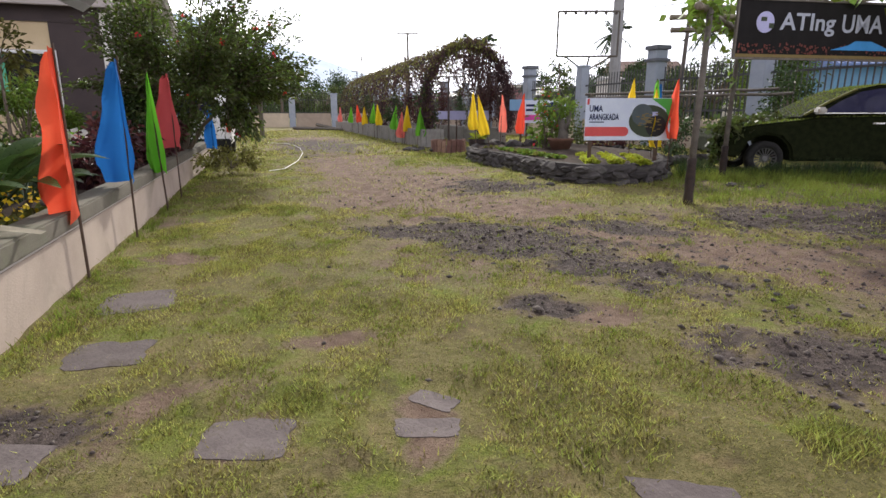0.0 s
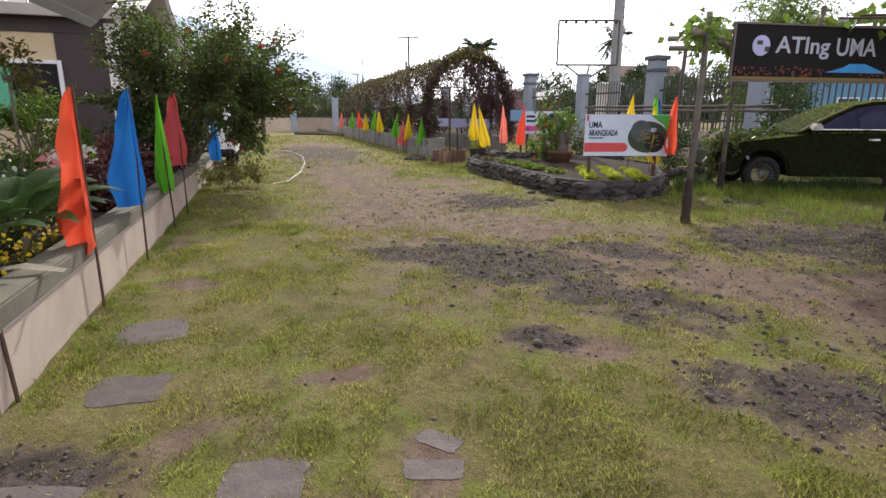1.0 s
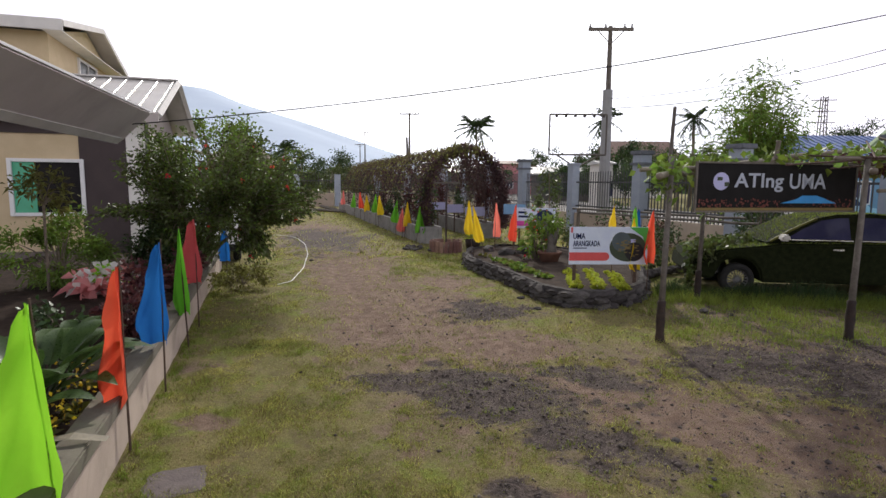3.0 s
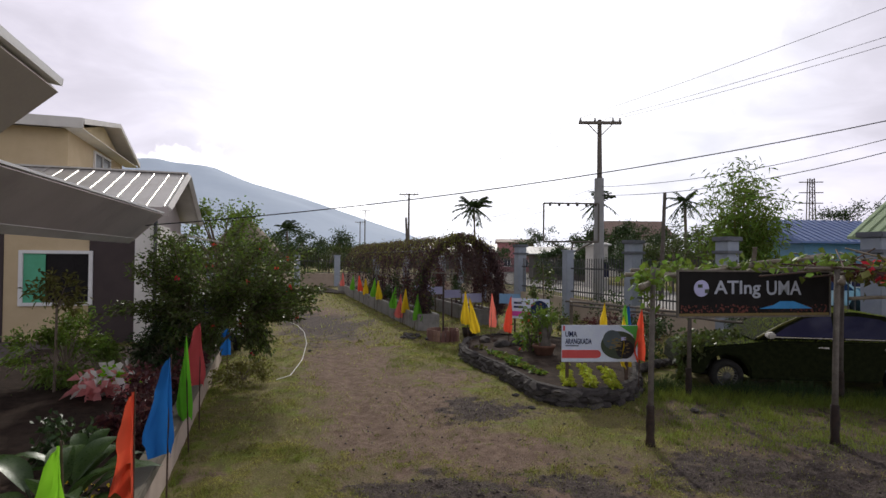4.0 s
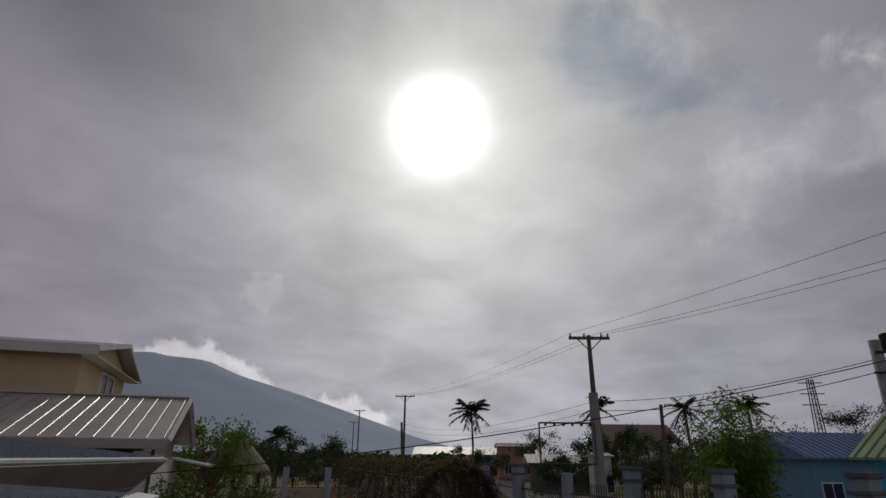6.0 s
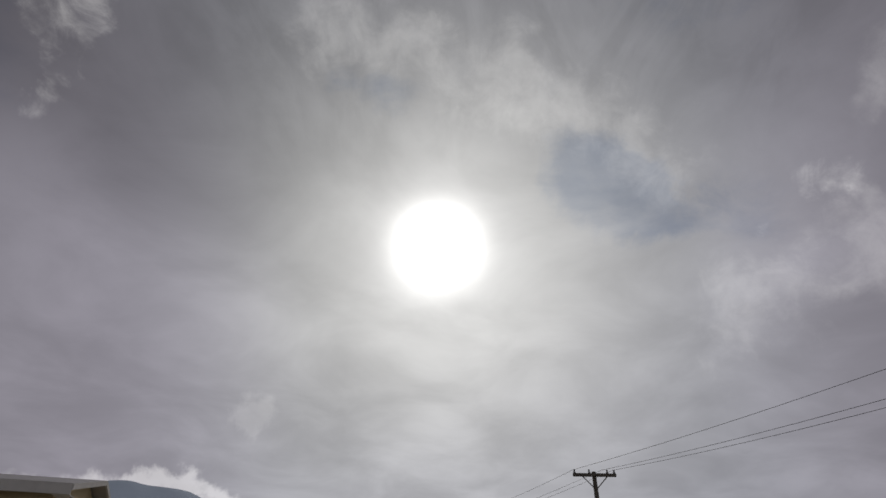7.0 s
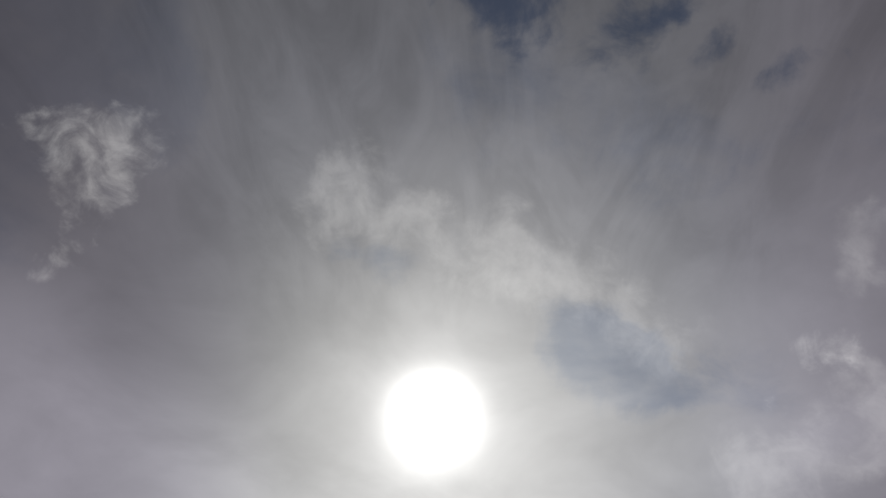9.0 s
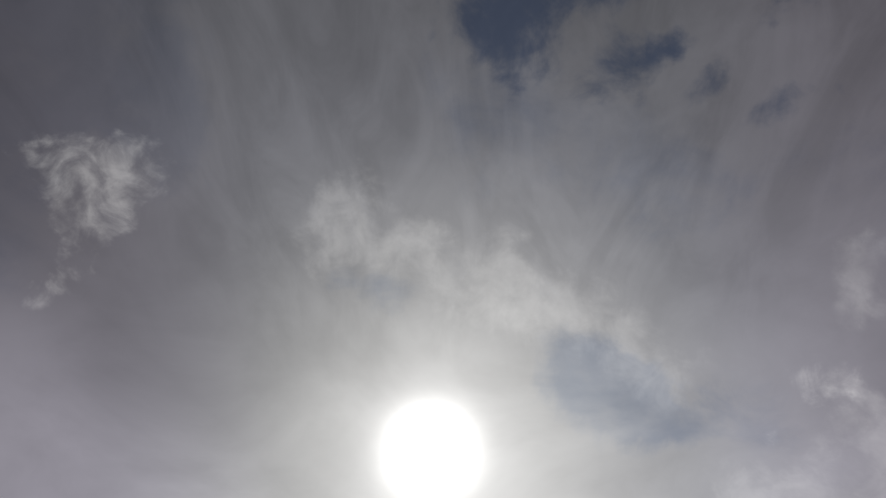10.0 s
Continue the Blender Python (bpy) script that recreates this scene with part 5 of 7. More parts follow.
lettering(sign, "ARANGKADA", "sign_navy", 0.045 * SL, 0.39 * SL, S0 + 0.285, S0 + 0.375, bold=0.004)
part("text_bar", Geo().box((0.05 * SL, -0.003, S0 + 0.25), (0.22 * SL, 0, S0 + 0.265)), "sign_navy", sign)
part("red_bar", Geo().box((0.004, -0.004, S0 + 0.06), (0.46 * SL, 0, S0 + 0.19)).add(disc(0.46 * SL, S0 + 0.125, 0.065, -0.0044, 0).v, disc(0.46 * SL, S0 + 0.125, 0.065, -0.0044, 0).f), "sign_red", sign)
part("red_tab", Geo().box((0.02, -0.003, S1 - 0.09), (0.05, 0, S1 - 0.01)), "sign_red", sign)
part("green_corner", Geo().add([(0.76 * SL, -0.003, S1 - 0.006), (SL - 0.004, -0.003, S1 - 0.006), (SL - 0.004, -0.003, S0 + 0.22), (0.93 * SL, -0.003, S1 - 0.15), (0.76 * SL, 0, S1 - 0.006), (SL - 0.004, 0, S1 - 0.006), (SL - 0.004, 0, S0 + 0.22), (0.93 * SL, 0, S1 - 0.15)],
     [(3, 2, 1, 0), (4, 5, 6, 7), (0, 1, 5, 4), (1, 2, 6, 5), (2, 3, 7, 6), (3, 0, 4, 7)]), "sign_green", sign)
part("photo", disc(0.745 * SL, S0 + 0.27, 0.225, -0.005, 0, 32, 1.3), "sign_photo", sign, "oval printed photograph")
part("photo", disc(0.66 * SL, S0 + 0.36, 0.15, -0.007, 0, 28), "sign_slate", sign, "round printed photograph")
part("photo", disc(0.83 * SL, S0 + 0.2, 0.15, -0.0076, 0, 28), "sign_dusk", sign, "round printed photograph")
bits = Geo()
for j in range(34):
    a2, r2 = random.uniform(0, 6.28), random.uniform(0, 0.16)
    x, z = 0.74 * SL + 1.3 * r2 * math.cos(a2), S0 + 0.255 + r2 * math.sin(a2)
    bits.box((x - 0.025, -0.0082 - 0.00002 * j, z - 0.007), (x + 0.025, -0.004, z + 0.007))
tagged(part("photo_field", bits, "sign_gold", sign), kind="stuff")
part("photo_sky", Geo().box((0.64 * SL, -0.0058, S0 + 0.34), (0.84 * SL, -0.004, S0 + 0.4)), "sign_lilac", sign)

# second sign, further back, and a small pale board
s2 = thing("signboard", "white printed sign with magenta bar beside the shrubs", "sign", m=pose(-0.42, 11.9, 0, 0, 0, -14))
part("board", Geo().box((0, 0, 0.72), (0.95, 0.015, 1.22)), "sign_white", s2, "", 0.003)
part("magenta_bar", Geo().box((0.003, -0.004, 0.78), (0.5, 0, 0.9)), "sign_magenta", s2)
part("photo", disc(0.7, 0.98, 0.2, -0.005, 0, 28, 1.1), "sign_navy", s2)
part("text_bar", Geo().box((0.06, -0.004, 1.08), (0.26, 0, 1.13)).box((0.06, -0.004, 0.98), (0.3, 0, 1.03)), "sign_navy", s2)
for x in (0.08, 0.87):
    part("stake", Geo().box((x - 0.02, 0.017, -0.06), (x + 0.02, 0.05, 1.15)), "stick", s2)
s3 = thing("garden_board", "pale blue board on a stake by the tunnel mouth", "sign", "", pose(-0.75, 12.9, 0, 0, 0, -10))
part("board", Geo().box((-0.02, 0, 1.0), (0.55, 0.015, 1.26)), "pale_blue", s3, "", 0.003)
part("stake", Geo().box((0.24, 0.017, -0.06), (0.29, 0.05, 1.2)), "stick", s3)

# ---- rock garden ----
OUT = [(-1.5, 10.6), (-1.35, 9.9), (-0.95, 9.1), (-0.5, 8.3), (-0.15, 7.5), (0.12, 6.85), (0.5, 6.5), (0.95, 6.5), (1.35, 6.8), (1.68, 7.3), (1.85, 7.9), (2.0, 8.8), (2.1, 9.9), (1.6, 11.2), (0.6, 12.3), (-0.8, 12.6), (-1.5, 11.7)]
garden = thing("rock_garden", "raised garden bed edged with dark stacked stones", "garden bed")
cx, cy = 0.3, 9.4
rings = 7
vs = [(cx, cy, 0.3)]
for r in range(1, rings + 1):
    for (x, y) in OUT:
        q = r / rings
        vs.append((cx + (x - cx) * q * 0.97, cy + (y - cy) * q * 0.97, 0.3 - 0.08 * q ** 3 + 0.04 * noise.noise((x * q, y * q, 3))))
no = len(OUT)
fs = [(0, 1 + i, 1 + (i + 1) % no) for i in range(no)]
for r in range(rings - 1):
    fs += [(1 + r * no + i, 1 + (r + 1) * no + i, 1 + (r + 1) * no + (i + 1) % no, 1 + r * no + (i + 1) % no) for i in range(no)]
part("soil", Geo().add(vs, fs), "soil", garden, "dark garden soil", smooth=True)


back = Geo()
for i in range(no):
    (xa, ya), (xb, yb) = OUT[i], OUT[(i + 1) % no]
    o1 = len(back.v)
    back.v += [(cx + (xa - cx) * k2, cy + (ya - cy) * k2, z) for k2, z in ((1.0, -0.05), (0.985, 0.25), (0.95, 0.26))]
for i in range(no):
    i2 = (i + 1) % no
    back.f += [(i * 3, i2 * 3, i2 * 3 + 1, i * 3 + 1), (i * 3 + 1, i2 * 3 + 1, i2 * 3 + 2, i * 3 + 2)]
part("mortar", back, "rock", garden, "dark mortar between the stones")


def stone_mesh(seed, sx, sy, sz, sub=2):
    bm = bmesh.new()
    bmesh.ops.create_icosphere(bm, subdivisions=sub, radius=1.0)
    for v in bm.verts:
        d = 1 + 0.4 * noise.noise(v.co * 1.3 + Vector((seed * 3.7, 0, 0))) + 0.24 * noise.noise(v.co * 3.1 + Vector((0, seed * 2.1, 0)))
        v.co = Vector((v.co.x * d * sx, v.co.y * d * sy, v.co.z * d * sz))
    me = bpy.data.meshes.new("stone")
    bm.to_mesh(me)
    bm.free()
    me.materials.append(M["rock"])
    return me


stones = [stone_mesh(i, 0.1, 0.085, 0.065) for i in range(8)]
for i in range(no):
    a2, b2 = Vector((*OUT[i], 0)), Vector((*OUT[(i + 1) % no], 0))
    cnt = max(1, int((b2 - a2).length / 0.2))
    for j in range(cnt):
        for lvl in range(3):
            q = a2.lerp(b2, (j + 0.4 * lvl + random.uniform(-0.2, 0.2)) / cnt)
            inward = (Vector((cx, cy, 0)) - q).normalized() * (0.02 + 0.02 * lvl)
            o = part("stone", stones[random.randrange(8)], "", garden)
            o.matrix_basis = pose(q.x + inward.x, q.y + inward.y, 0.02 + 0.08 * lvl, random.uniform(-12, 12), random.uniform(-12, 12), math.degrees(math.atan2(b2.y - a2.y, b2.x - a2.x)) + random.uniform(-25, 25)) @ Matrix.Diagonal((random.uniform(1.3, 2.3), random.uniform(0.9, 1.4), random.uniform(0.8, 1.25), 1))


def rosette(x, y, z, r, n, m, name, label, category, group="", height=0.5, width=0.28):
    """A low plant of leaves that spring from one point."""
    t = thing(name, label, category, group, pose(x, y, z, 0, 0, random.uniform(0, 360)))
    a2 = rng.uniform(0, 6.283, n)
    d = np.stack([np.cos(a2), np.sin(a2), rng.uniform(0.2, 1.2, n) * height * 2], 1)
    b2 = np.stack([np.cos(a2), np.sin(a2), np.zeros(n)], 1) * 0.02 + np.array([0, 0, -0.01])
    part("leaves", leaf_mesh("leaves", m, b2, d, rng.uniform(0.7, 1.1, n) * r, r * width, 0.3), "", t)
    return t


lime = None
for j in range(26):
    row, col = divmod(j, 3)
    x, y = 0.62 + col * 0.34 + random.uniform(-0.04, 0.04), 6.75 + row * 0.2 + random.uniform(-0.03, 0.03)
    if not lime:
        lime = rosette(x, y, 0.27, 0.12, 46, "leaf_lime", "lime_lettuce", "lime yellow leafy plant in a row", "plant", "lime plants in rows", 0.4, 0.6)
    else:
        copy_thing(lime, pose(x, y, 0.27, 0, 0, random.uniform(0, 360)) @ Matrix.Diagonal((1, 1, 1, 1)))
for j in range(30):
    q = random.uniform(0, 1)
    x, y = -1.15 + 1.2 * q + random.uniform(-0.06, 0.14), 9.9 - 2.7 * q + random.uniform(0, 0.35)
    rosette(x + 0.12, y + 0.1, 0.27, 0.13, 12, "leaf_bright" if j % 3 else "leaf_olive", "ground_cover_plant", "small pale green edging plant in the rock garden", "plant", "edging plants", 0.5, 0.5)
# potted bonsai with a thick forked trunk
bon = thing("bonsai", "potted adenium with a thick pale forked trunk", "potted plant", m=pose(0.3, 9.25, 0.27) @ Matrix.Diagonal((0.72, 0.72, 0.86, 1)))
part("pot", Geo().lathe([(0.0, 0.0), (0.22, 0.0), (0.3, 0.2), (0.33, 0.22), (0.33, 0.26), (0.28, 0.26), (0.26, 0.2), (0.0, 0.18)], 20), "terracotta", bon, "wide terracotta bowl", smooth=True)
part("trunk", Geo().tube([(0.05, 0, 0.15), (0.06, 0, 0.3), (0.05, 0.02, 0.5), (-0.06, 0.03, 0.72), (-0.16, 0.02, 0.92)], [0.17, 0.13, 0.1, 0.06, 0.035], 10).tube([(0.07, 0, 0.4), (0.16, -0.02, 0.6), (0.22, 0, 0.9)], [0.1, 0.06, 0.03], 8), "wood_grey", bon, "pale swollen trunk", smooth=True)
p, d, c = crown_points(330, (0.0, 0, 0.95), (0.38, 0.35, 0.22), 10, 0.4)
part("leaves", leaf_mesh("leaves", "leaf_bright", p, d, rng.uniform(0.06, 0.11, len(p)), 0.045), "", bon)
sh = thing("shrub", "leafy green shrub with small red blossoms in the rock garden", "shrub", m=pose(0.05, 9.6, 0.25))
p, d, c = crown_points(800, (0, 0, 0.65), (0.34, 0.36, 0.55), 16, 0.35)
part("leaves", leaf_mesh("leaves", "leaf_bright", p, d, rng.uniform(0.06, 0.12, len(p)), 0.05), "", sh)
stem = Geo()
for q in c:
    stem.tube([(0, 0, -0.03), (q[0] * 0.4, q[1] * 0.4, q[2] * 0.5), tuple(q)], [0.018, 0.012, 0.004], 5)
part("stem", stem, "bark", sh)
part("blossoms", leaf_mesh("blossoms", "petal_red", p[:36], d[:36], 0.06, 0.05), "", sh)
tall = thing("shrub", "tall climbing shrub beside the fence pillar", "shrub", m=pose(0.35, 12.2, 0.2))
p, d, c = crown_points(700, (0, 0, 1.1), (0.32, 0.32, 1.0), 18, 0.3)
part("leaves", leaf_mesh("leaves", "leaf_mid", p, d, rng.uniform(0.07, 0.13, len(p)), 0.055), "", tall)
part("stem", Geo().tube([(0, 0, -0.05), (0.03, 0, 1.0), (0, 0.02, 1.9)], [0.03, 0.02, 0.008], 6), "bark", tall)
for x, y, r, m in ((1.5, 11.6, 0.4, "leaf_maroon"), (2.6, 10.9, 0.45, "leaf_dark"), (1.9, 12.8, 0.5, "leaf_maroon"), (3.3, 11.8, 0.5, "leaf_dark"), (0.9, 13.4, 0.45, "leaf_mid"), (2.3, 14.5, 0.6, "leaf_dark"), (3.2, 14.0, 0.5, "leaf_maroon")):
    s = thing("shrub", "low dark shrub by the boundary wall", "shrub", "shrubs by the wall", pose(x, y, 0))
    p, d, c = crown_points(500, (0, 0, r), (r, r, r), 12, 0.35)
    p[:, 2] = np.maximum(p[:, 2], 0.02)
    part("leaves", leaf_mesh("leaves", m, p, d, rng.uniform(0.06, 0.12, len(p)), 0.05), "", s)
    part("stem", Geo().tube([(0, 0, -0.05), (0.02, 0, r * 1.4)], [0.02, 0.008], 5), "bark", s)
# boulders and a low stone edge behind
for x, y, z, s, i in ((-0.55, 10.3, 0.3, 1.9, 1), (-0.15, 10.45, 0.32, 2.2, 3), (0.3, 10.5, 0.28, 1.8, 5), (-1.0, 10.9, 0.3, 1.6, 2)):
    o = new("boulder", stones[i])
    o.matrix_basis = pose(x, y, z, 0, 10, i * 50) @ Matrix.Diagonal((s * 1.3, s, s * 0.9, 1))
    tagged(o, "rounded grey boulder lying in the rock garden", "boulder", "boulders")
edge = thing("stone_edging", "low stone edging of the bed by the fence", "edging")
for j in range(34):
    q = j / 33
    x, y = 1.9 + 1.6 * q, 8.7 + 2.2 * q + 0.25 * math.sin(q * 5)
    o = part("stone", stones[j % 8], "", edge)
    o.matrix_basis = pose(x, y, 0.09, random.uniform(-20, 20), 0, random.uniform(0, 360)) @ Matrix.Diagonal((1.1, 1.1, 1.2, 1))
# brick ring with a post
ring = thing("brick_ring", "ring of upright red bricks round a steel post", "brick ring", m=pose(-2.25, 12.7, 0))
bmesh_brick = Geo().box((-0.05, -0.032, -0.03), (0.05, 0.032, 0.3)).mesh("brick", "brick", 0.006)
for j in range(22):
    a2 = 6.2832 * j / 22
    o = part("brick", bmesh_brick, "", ring)
    o.matrix_basis = pose(0.4 * math.cos(a2), 0.4 * math.sin(a2), random.uniform(-0.02, 0.02), random.uniform(-4, 4), random.uniform(-4, 4), math.degrees(a2) + 90)
part("fill", Geo().lathe([(0.0, 0.16), (0.25, 0.15), (0.36, 0.1), (0.37, -0.03)], 18), "pebble", ring, smooth=True)
lp = thing("steel_post", "slim black steel post with a short crossbar", "post", m=pose(-2.25, 12.7, 0.12))
part("pole", Geo().tube([(0, 0, 0), (0, 0, 1.66)], 0.026, 8), "pole_steel", lp)
part("crossbar", Geo().box((-0.34, -0.012, 1.66), (0.36, 0.012, 1.69)), "wood_grey", lp)
rosette(-1.6, 13.3, 0.3, 0.36, 26, "leaf_lime", "agave", "yellow-green spiky plant in a dark pot", "potted plant", "", 0.6, 0.13)
pot = part("plant_pot", Geo().lathe([(0.0, 0.0), (0.17, 0.0), (0.22, 0.3), (0.19, 0.3), (0.0, 0.27)], 16, (-1.6, 13.3, 0)), "carved", None, "", smooth=True)
tagged(pot, "dark round plant pot on the ground", "plant pot")
for j in range(14):
    o = new("rubble_stone", stones[j % 8])
    o.matrix_basis = pose(-3.1 + random.uniform(-0.35, 0.6), 12.9 + random.uniform(-0.4, 0.5), 0.05, 0, 0, random.uniform(0, 360)) @ Matrix.Diagonal((0.8, 0.8, 0.6, 1))
    tagged(o, "dark broken stone beside the concrete planter", "stone", "rubble")

# ---- moss-covered car ----
car = thing("car", "old sedan overgrown with dark green moss", "car", m=Matrix.Translation((2.62, 8.02, 0.0)) @ Matrix.Rotation(radians(-1.5), 4, "Z"))
# side outlines, from the front bumper backwards
BODY = [(0.0, 0.3), (0.02, 0.55), (0.1, 0.68), (0.5, 0.76), (1.1, 0.83), (1.35, 0.87), (4.0, 0.92), (4.3, 0.86), (4.4, 0.62), (4.38, 0.3), (4.1, 0.24), (3.78, 0.24), (3.72, 0.46), (3.55, 0.6), (3.32, 0.62), (3.1, 0.5), (3.02, 0.24),
        (1.06, 0.22), (1.02, 0.42), (0.88, 0.58), (0.68, 0.62), (0.46, 0.55), (0.36, 0.36), (0.32, 0.26)]
ROOF = [(1.12, 0.86), (1.5, 1.08), (1.85, 1.26), (2.2, 1.34), (2.75, 1.36), (3.2, 1.3), (3.6, 1.12), (3.95, 0.93)]


def side_prism(outline, y0, y1, taper=0.0, zref=0.9):
    n = len(outline)
    vs = []
    for y, s in ((y0, 1), (y1, -1)):
        for x, z in outline:
            vs.append((x, y + s * taper * max(0, z - zref), z))
    return Geo().add(vs, [tuple(reversed(range(n))), tuple(range(n, 2 * n))] + [(i, n + i, n + (i + 1) % n, (i + 1) % n)[::-1] for i in range(n)])


part("body", side_prism(BODY, 0, 1.65), "car_moss", car, "body covered in dark moss", 0.035)
part("cabin", side_prism(ROOF, 0.06, 1.59, 0.38), "car_moss", car, "mossy cabin and roof", 0.03)


def pane(pts, name="window_pane"):
    off = 0.06
    vs = [(x, off + 0.38 * max(0, z - 0.9) - 0.006, z) for x, z in pts] + [(x, off + 0.38 * max(0, z - 0.9) + 0.02, z) for x, z in pts]
    n = len(pts)
    part(name, Geo().add(vs, [tuple(range(n)), tuple(reversed(range(n, 2 * n)))] + [(i, n + i, n + (i + 1) % n, (i + 1) % n) for i in range(n)]), "car_glass", car, "dark bluish window glass")


pane([(1.42, 0.945), (1.66, 1.1), (1.95, 1.24), (2.2, 1.285), (2.36, 1.29), (2.36, 0.945)])
pane([(2.5, 0.945), (2.5, 1.295), (2.78, 1.295), (3.1, 1.25), (3.28, 1.16), (3.28, 0.945)])
pane([(3.36, 0.945), (3.36, 1.13), (3.5, 1.08), (3.66, 0.945)])
for x0, x1 in ((1.42, 2.38), (2.5, 3.3)):
    part("trim_strip", Geo().box((x0, 0.035, 0.925), (x1, 0.055, 0.94)), "chrome", car)
for x0 in (2.08, 3.05):
    part("door_handle", Geo().box((x0, -0.025, 0.775), (x0 + 0.16, 0.0, 0.8)), "chrome", car, "pale door handle", 0.006)
part("mirror", Geo().box((1.28, -0.14, 0.92), (1.4, 0.04, 1.02)), "offwhite", car, "pale side mirror", 0.025)
part("windscreen_edge", Geo().tube([(1.18, 0.08, 0.9), (1.52, 0.12, 1.1), (1.88, 0.17, 1.275)], 0.02, 6), "leaf_olive", car)
for xc in (0.7, 3.38):
    for y0, flip in ((0.0, 1), (1.65, -1)):
        whl = part("wheel", Geo().lathe([(0.165, -0.1), (0.235, -0.1), (0.265, -0.07), (0.265, 0.07), (0.235, 0.1), (0.165, 0.1), (0.165, -0.1)], 28), "rubber", car, "worn black tyre", smooth=True)
        whl.matrix_basis = pose(xc, y0 + flip * 0.11, 0.255, 90, 0, 0)
        spk = Geo().lathe([(0.155, 0.07), (0.172, 0.09), (0.172, 0.1), (0.155, 0.085)], 28).lathe([(0.0, 0.085), (0.04, 0.085), (0.045, 0.06)], 14)
        for j in range(18):
            a2 = 6.2832 * j / 18
            spk.tube([(0.03 * math.cos(a2), 0.03 * math.sin(a2), 0.075), (0.158 * math.cos(a2 + 0.22), 0.158 * math.sin(a2 + 0.22), 0.08)], 0.008, 4)
            spk.tube([(0.03 * math.cos(a2), 0.03 * math.sin(a2), 0.075), (0.158 * math.cos(a2 - 0.22), 0.158 * math.sin(a2 - 0.22), 0.08)], 0.008, 4)
        rimo = part("rim", spk, "rim", whl, "lattice alloy rim")
        if flip < 0:
            rimo.matrix_basis = pose(0, 0, 0, 180, 0, 0)
# moss tufts and creepers on the bonnet
n = 9000
xs, ys = rng.uniform(0.1, 4.3, n), rng.uniform(0.0, 1.65, n)
zs = np.interp(xs, [q[0] for q in BODY[:9]], [q[1] for q in BODY[:9]])
rx = np.array([q[0] for q in ROOF])
on_roof = (xs > 1.15) & (xs < 3.9) & (ys > 0.22) & (ys < 1.42)
zs = np.where(on_roof, np.interp(xs, rx, [q[1] for q in ROOF]), zs)
part("moss", blade_mesh("moss", "grass_tall", np.stack([xs, ys, zs], 1), rng.uniform(0.01, 0.035, n), 0.012, 1.0), "", car, "fringe of moss and grass")
vine("creeper", car, "leaf_mid", [(0.0, 0.15, 0.72), (0.5, 0.4, 0.8), (1.1, 0.8, 0.88), (0.3, 1.2, 0.8)], 420, (0.14, 0.16, 0.04), 0.1, "creeper over the bonnet")
vine("creeper", car, "leaf_mid", [(-0.08, 0.05, 0.05), (-0.05, 0.05, 0.4), (0.02, 0.05, 0.75), (0.25, -0.03, 0.6)], 150, (0.07, 0.06, 0.1), 0.12)

# ---- plants in the wall planter ----


def shrub(name, x, y, z, radii, n, m, label, size, clumps=22, lean=(0, 0), flowers=0, group="", spread=0.32, trunk=0.04, width=0.45, centre=None):
    t = thing(name, label, "shrub" if "tree" not in name else "tree", group, pose(x, y, z))
    c0 = centre or (lean[0], lean[1], radii[2] * 1.05)
    p, d, c = crown_points(n, c0, radii, clumps, spread)
    p[:, 2] = np.maximum(p[:, 2], 0.03)
    part("leaves", leaf_mesh("leaves", m, p, d, rng.uniform(0.6, 1.2, n) * size, size * width), "", t)
    st = Geo()
    fork = Vector((c0[0] * 0.3, c0[1] * 0.3, max(0.1, c0[2] - radii[2] * 0.7)))
    st.tube([(0, 0, -0.06), tuple(fork * 0.6), tuple(fork)], [trunk, trunk * 0.85, trunk * 0.75], 8)
    for q in c:
        mid = fork.lerp(Vector(q), 0.5) + Vector((0, 0, 0.08))
        st.tube([tuple(fork), tuple(mid), tuple(q)], [trunk * 0.55, trunk * 0.3, trunk * 0.08], 5)
    part("stem", st, "bark", t)
    if flowers:
        sel = np.argsort(-(d[:, 1] * -0.6 + p[:, 2] * 0.2 + rng.uniform(0, 2, n)))[:flowers]
        fp, fd = np.repeat(p[sel] + d[sel] * 0.06, 6, 0), rng.normal(size=(flowers * 6, 3))
        part("blossoms", leaf_mesh("blossoms", "petal_red", fp, fd, 0.055, 0.045), "", t, "red blossoms")
    return t


# the hibiscus: long flat sprays from a few leaning stems, open below
hib = thing("hibiscus_shrub", "large spreading hibiscus shrub with scattered red blossoms", "shrub", m=pose(-5.45, 6.6, 0.33))
stems, fork = Geo(), []
for a2, h in ((0.2, 0.75), (1.7, 0.9), (2.9, 0.7), (4.3, 0.85), (5.3, 0.8)):
    tip = Vector((0.25 + 0.5 * math.cos(a2), 0.45 * math.sin(a2), h))
    stems.tube([(0.03 * math.cos(a2), 0.03 * math.sin(a2), -0.06), tuple(tip * 0.5 + Vector((0, 0, 0.06))), tuple(tip)], [0.035, 0.028, 0.02], 7)
    fork.append(tip)
lp, ld, fl = [], [], []
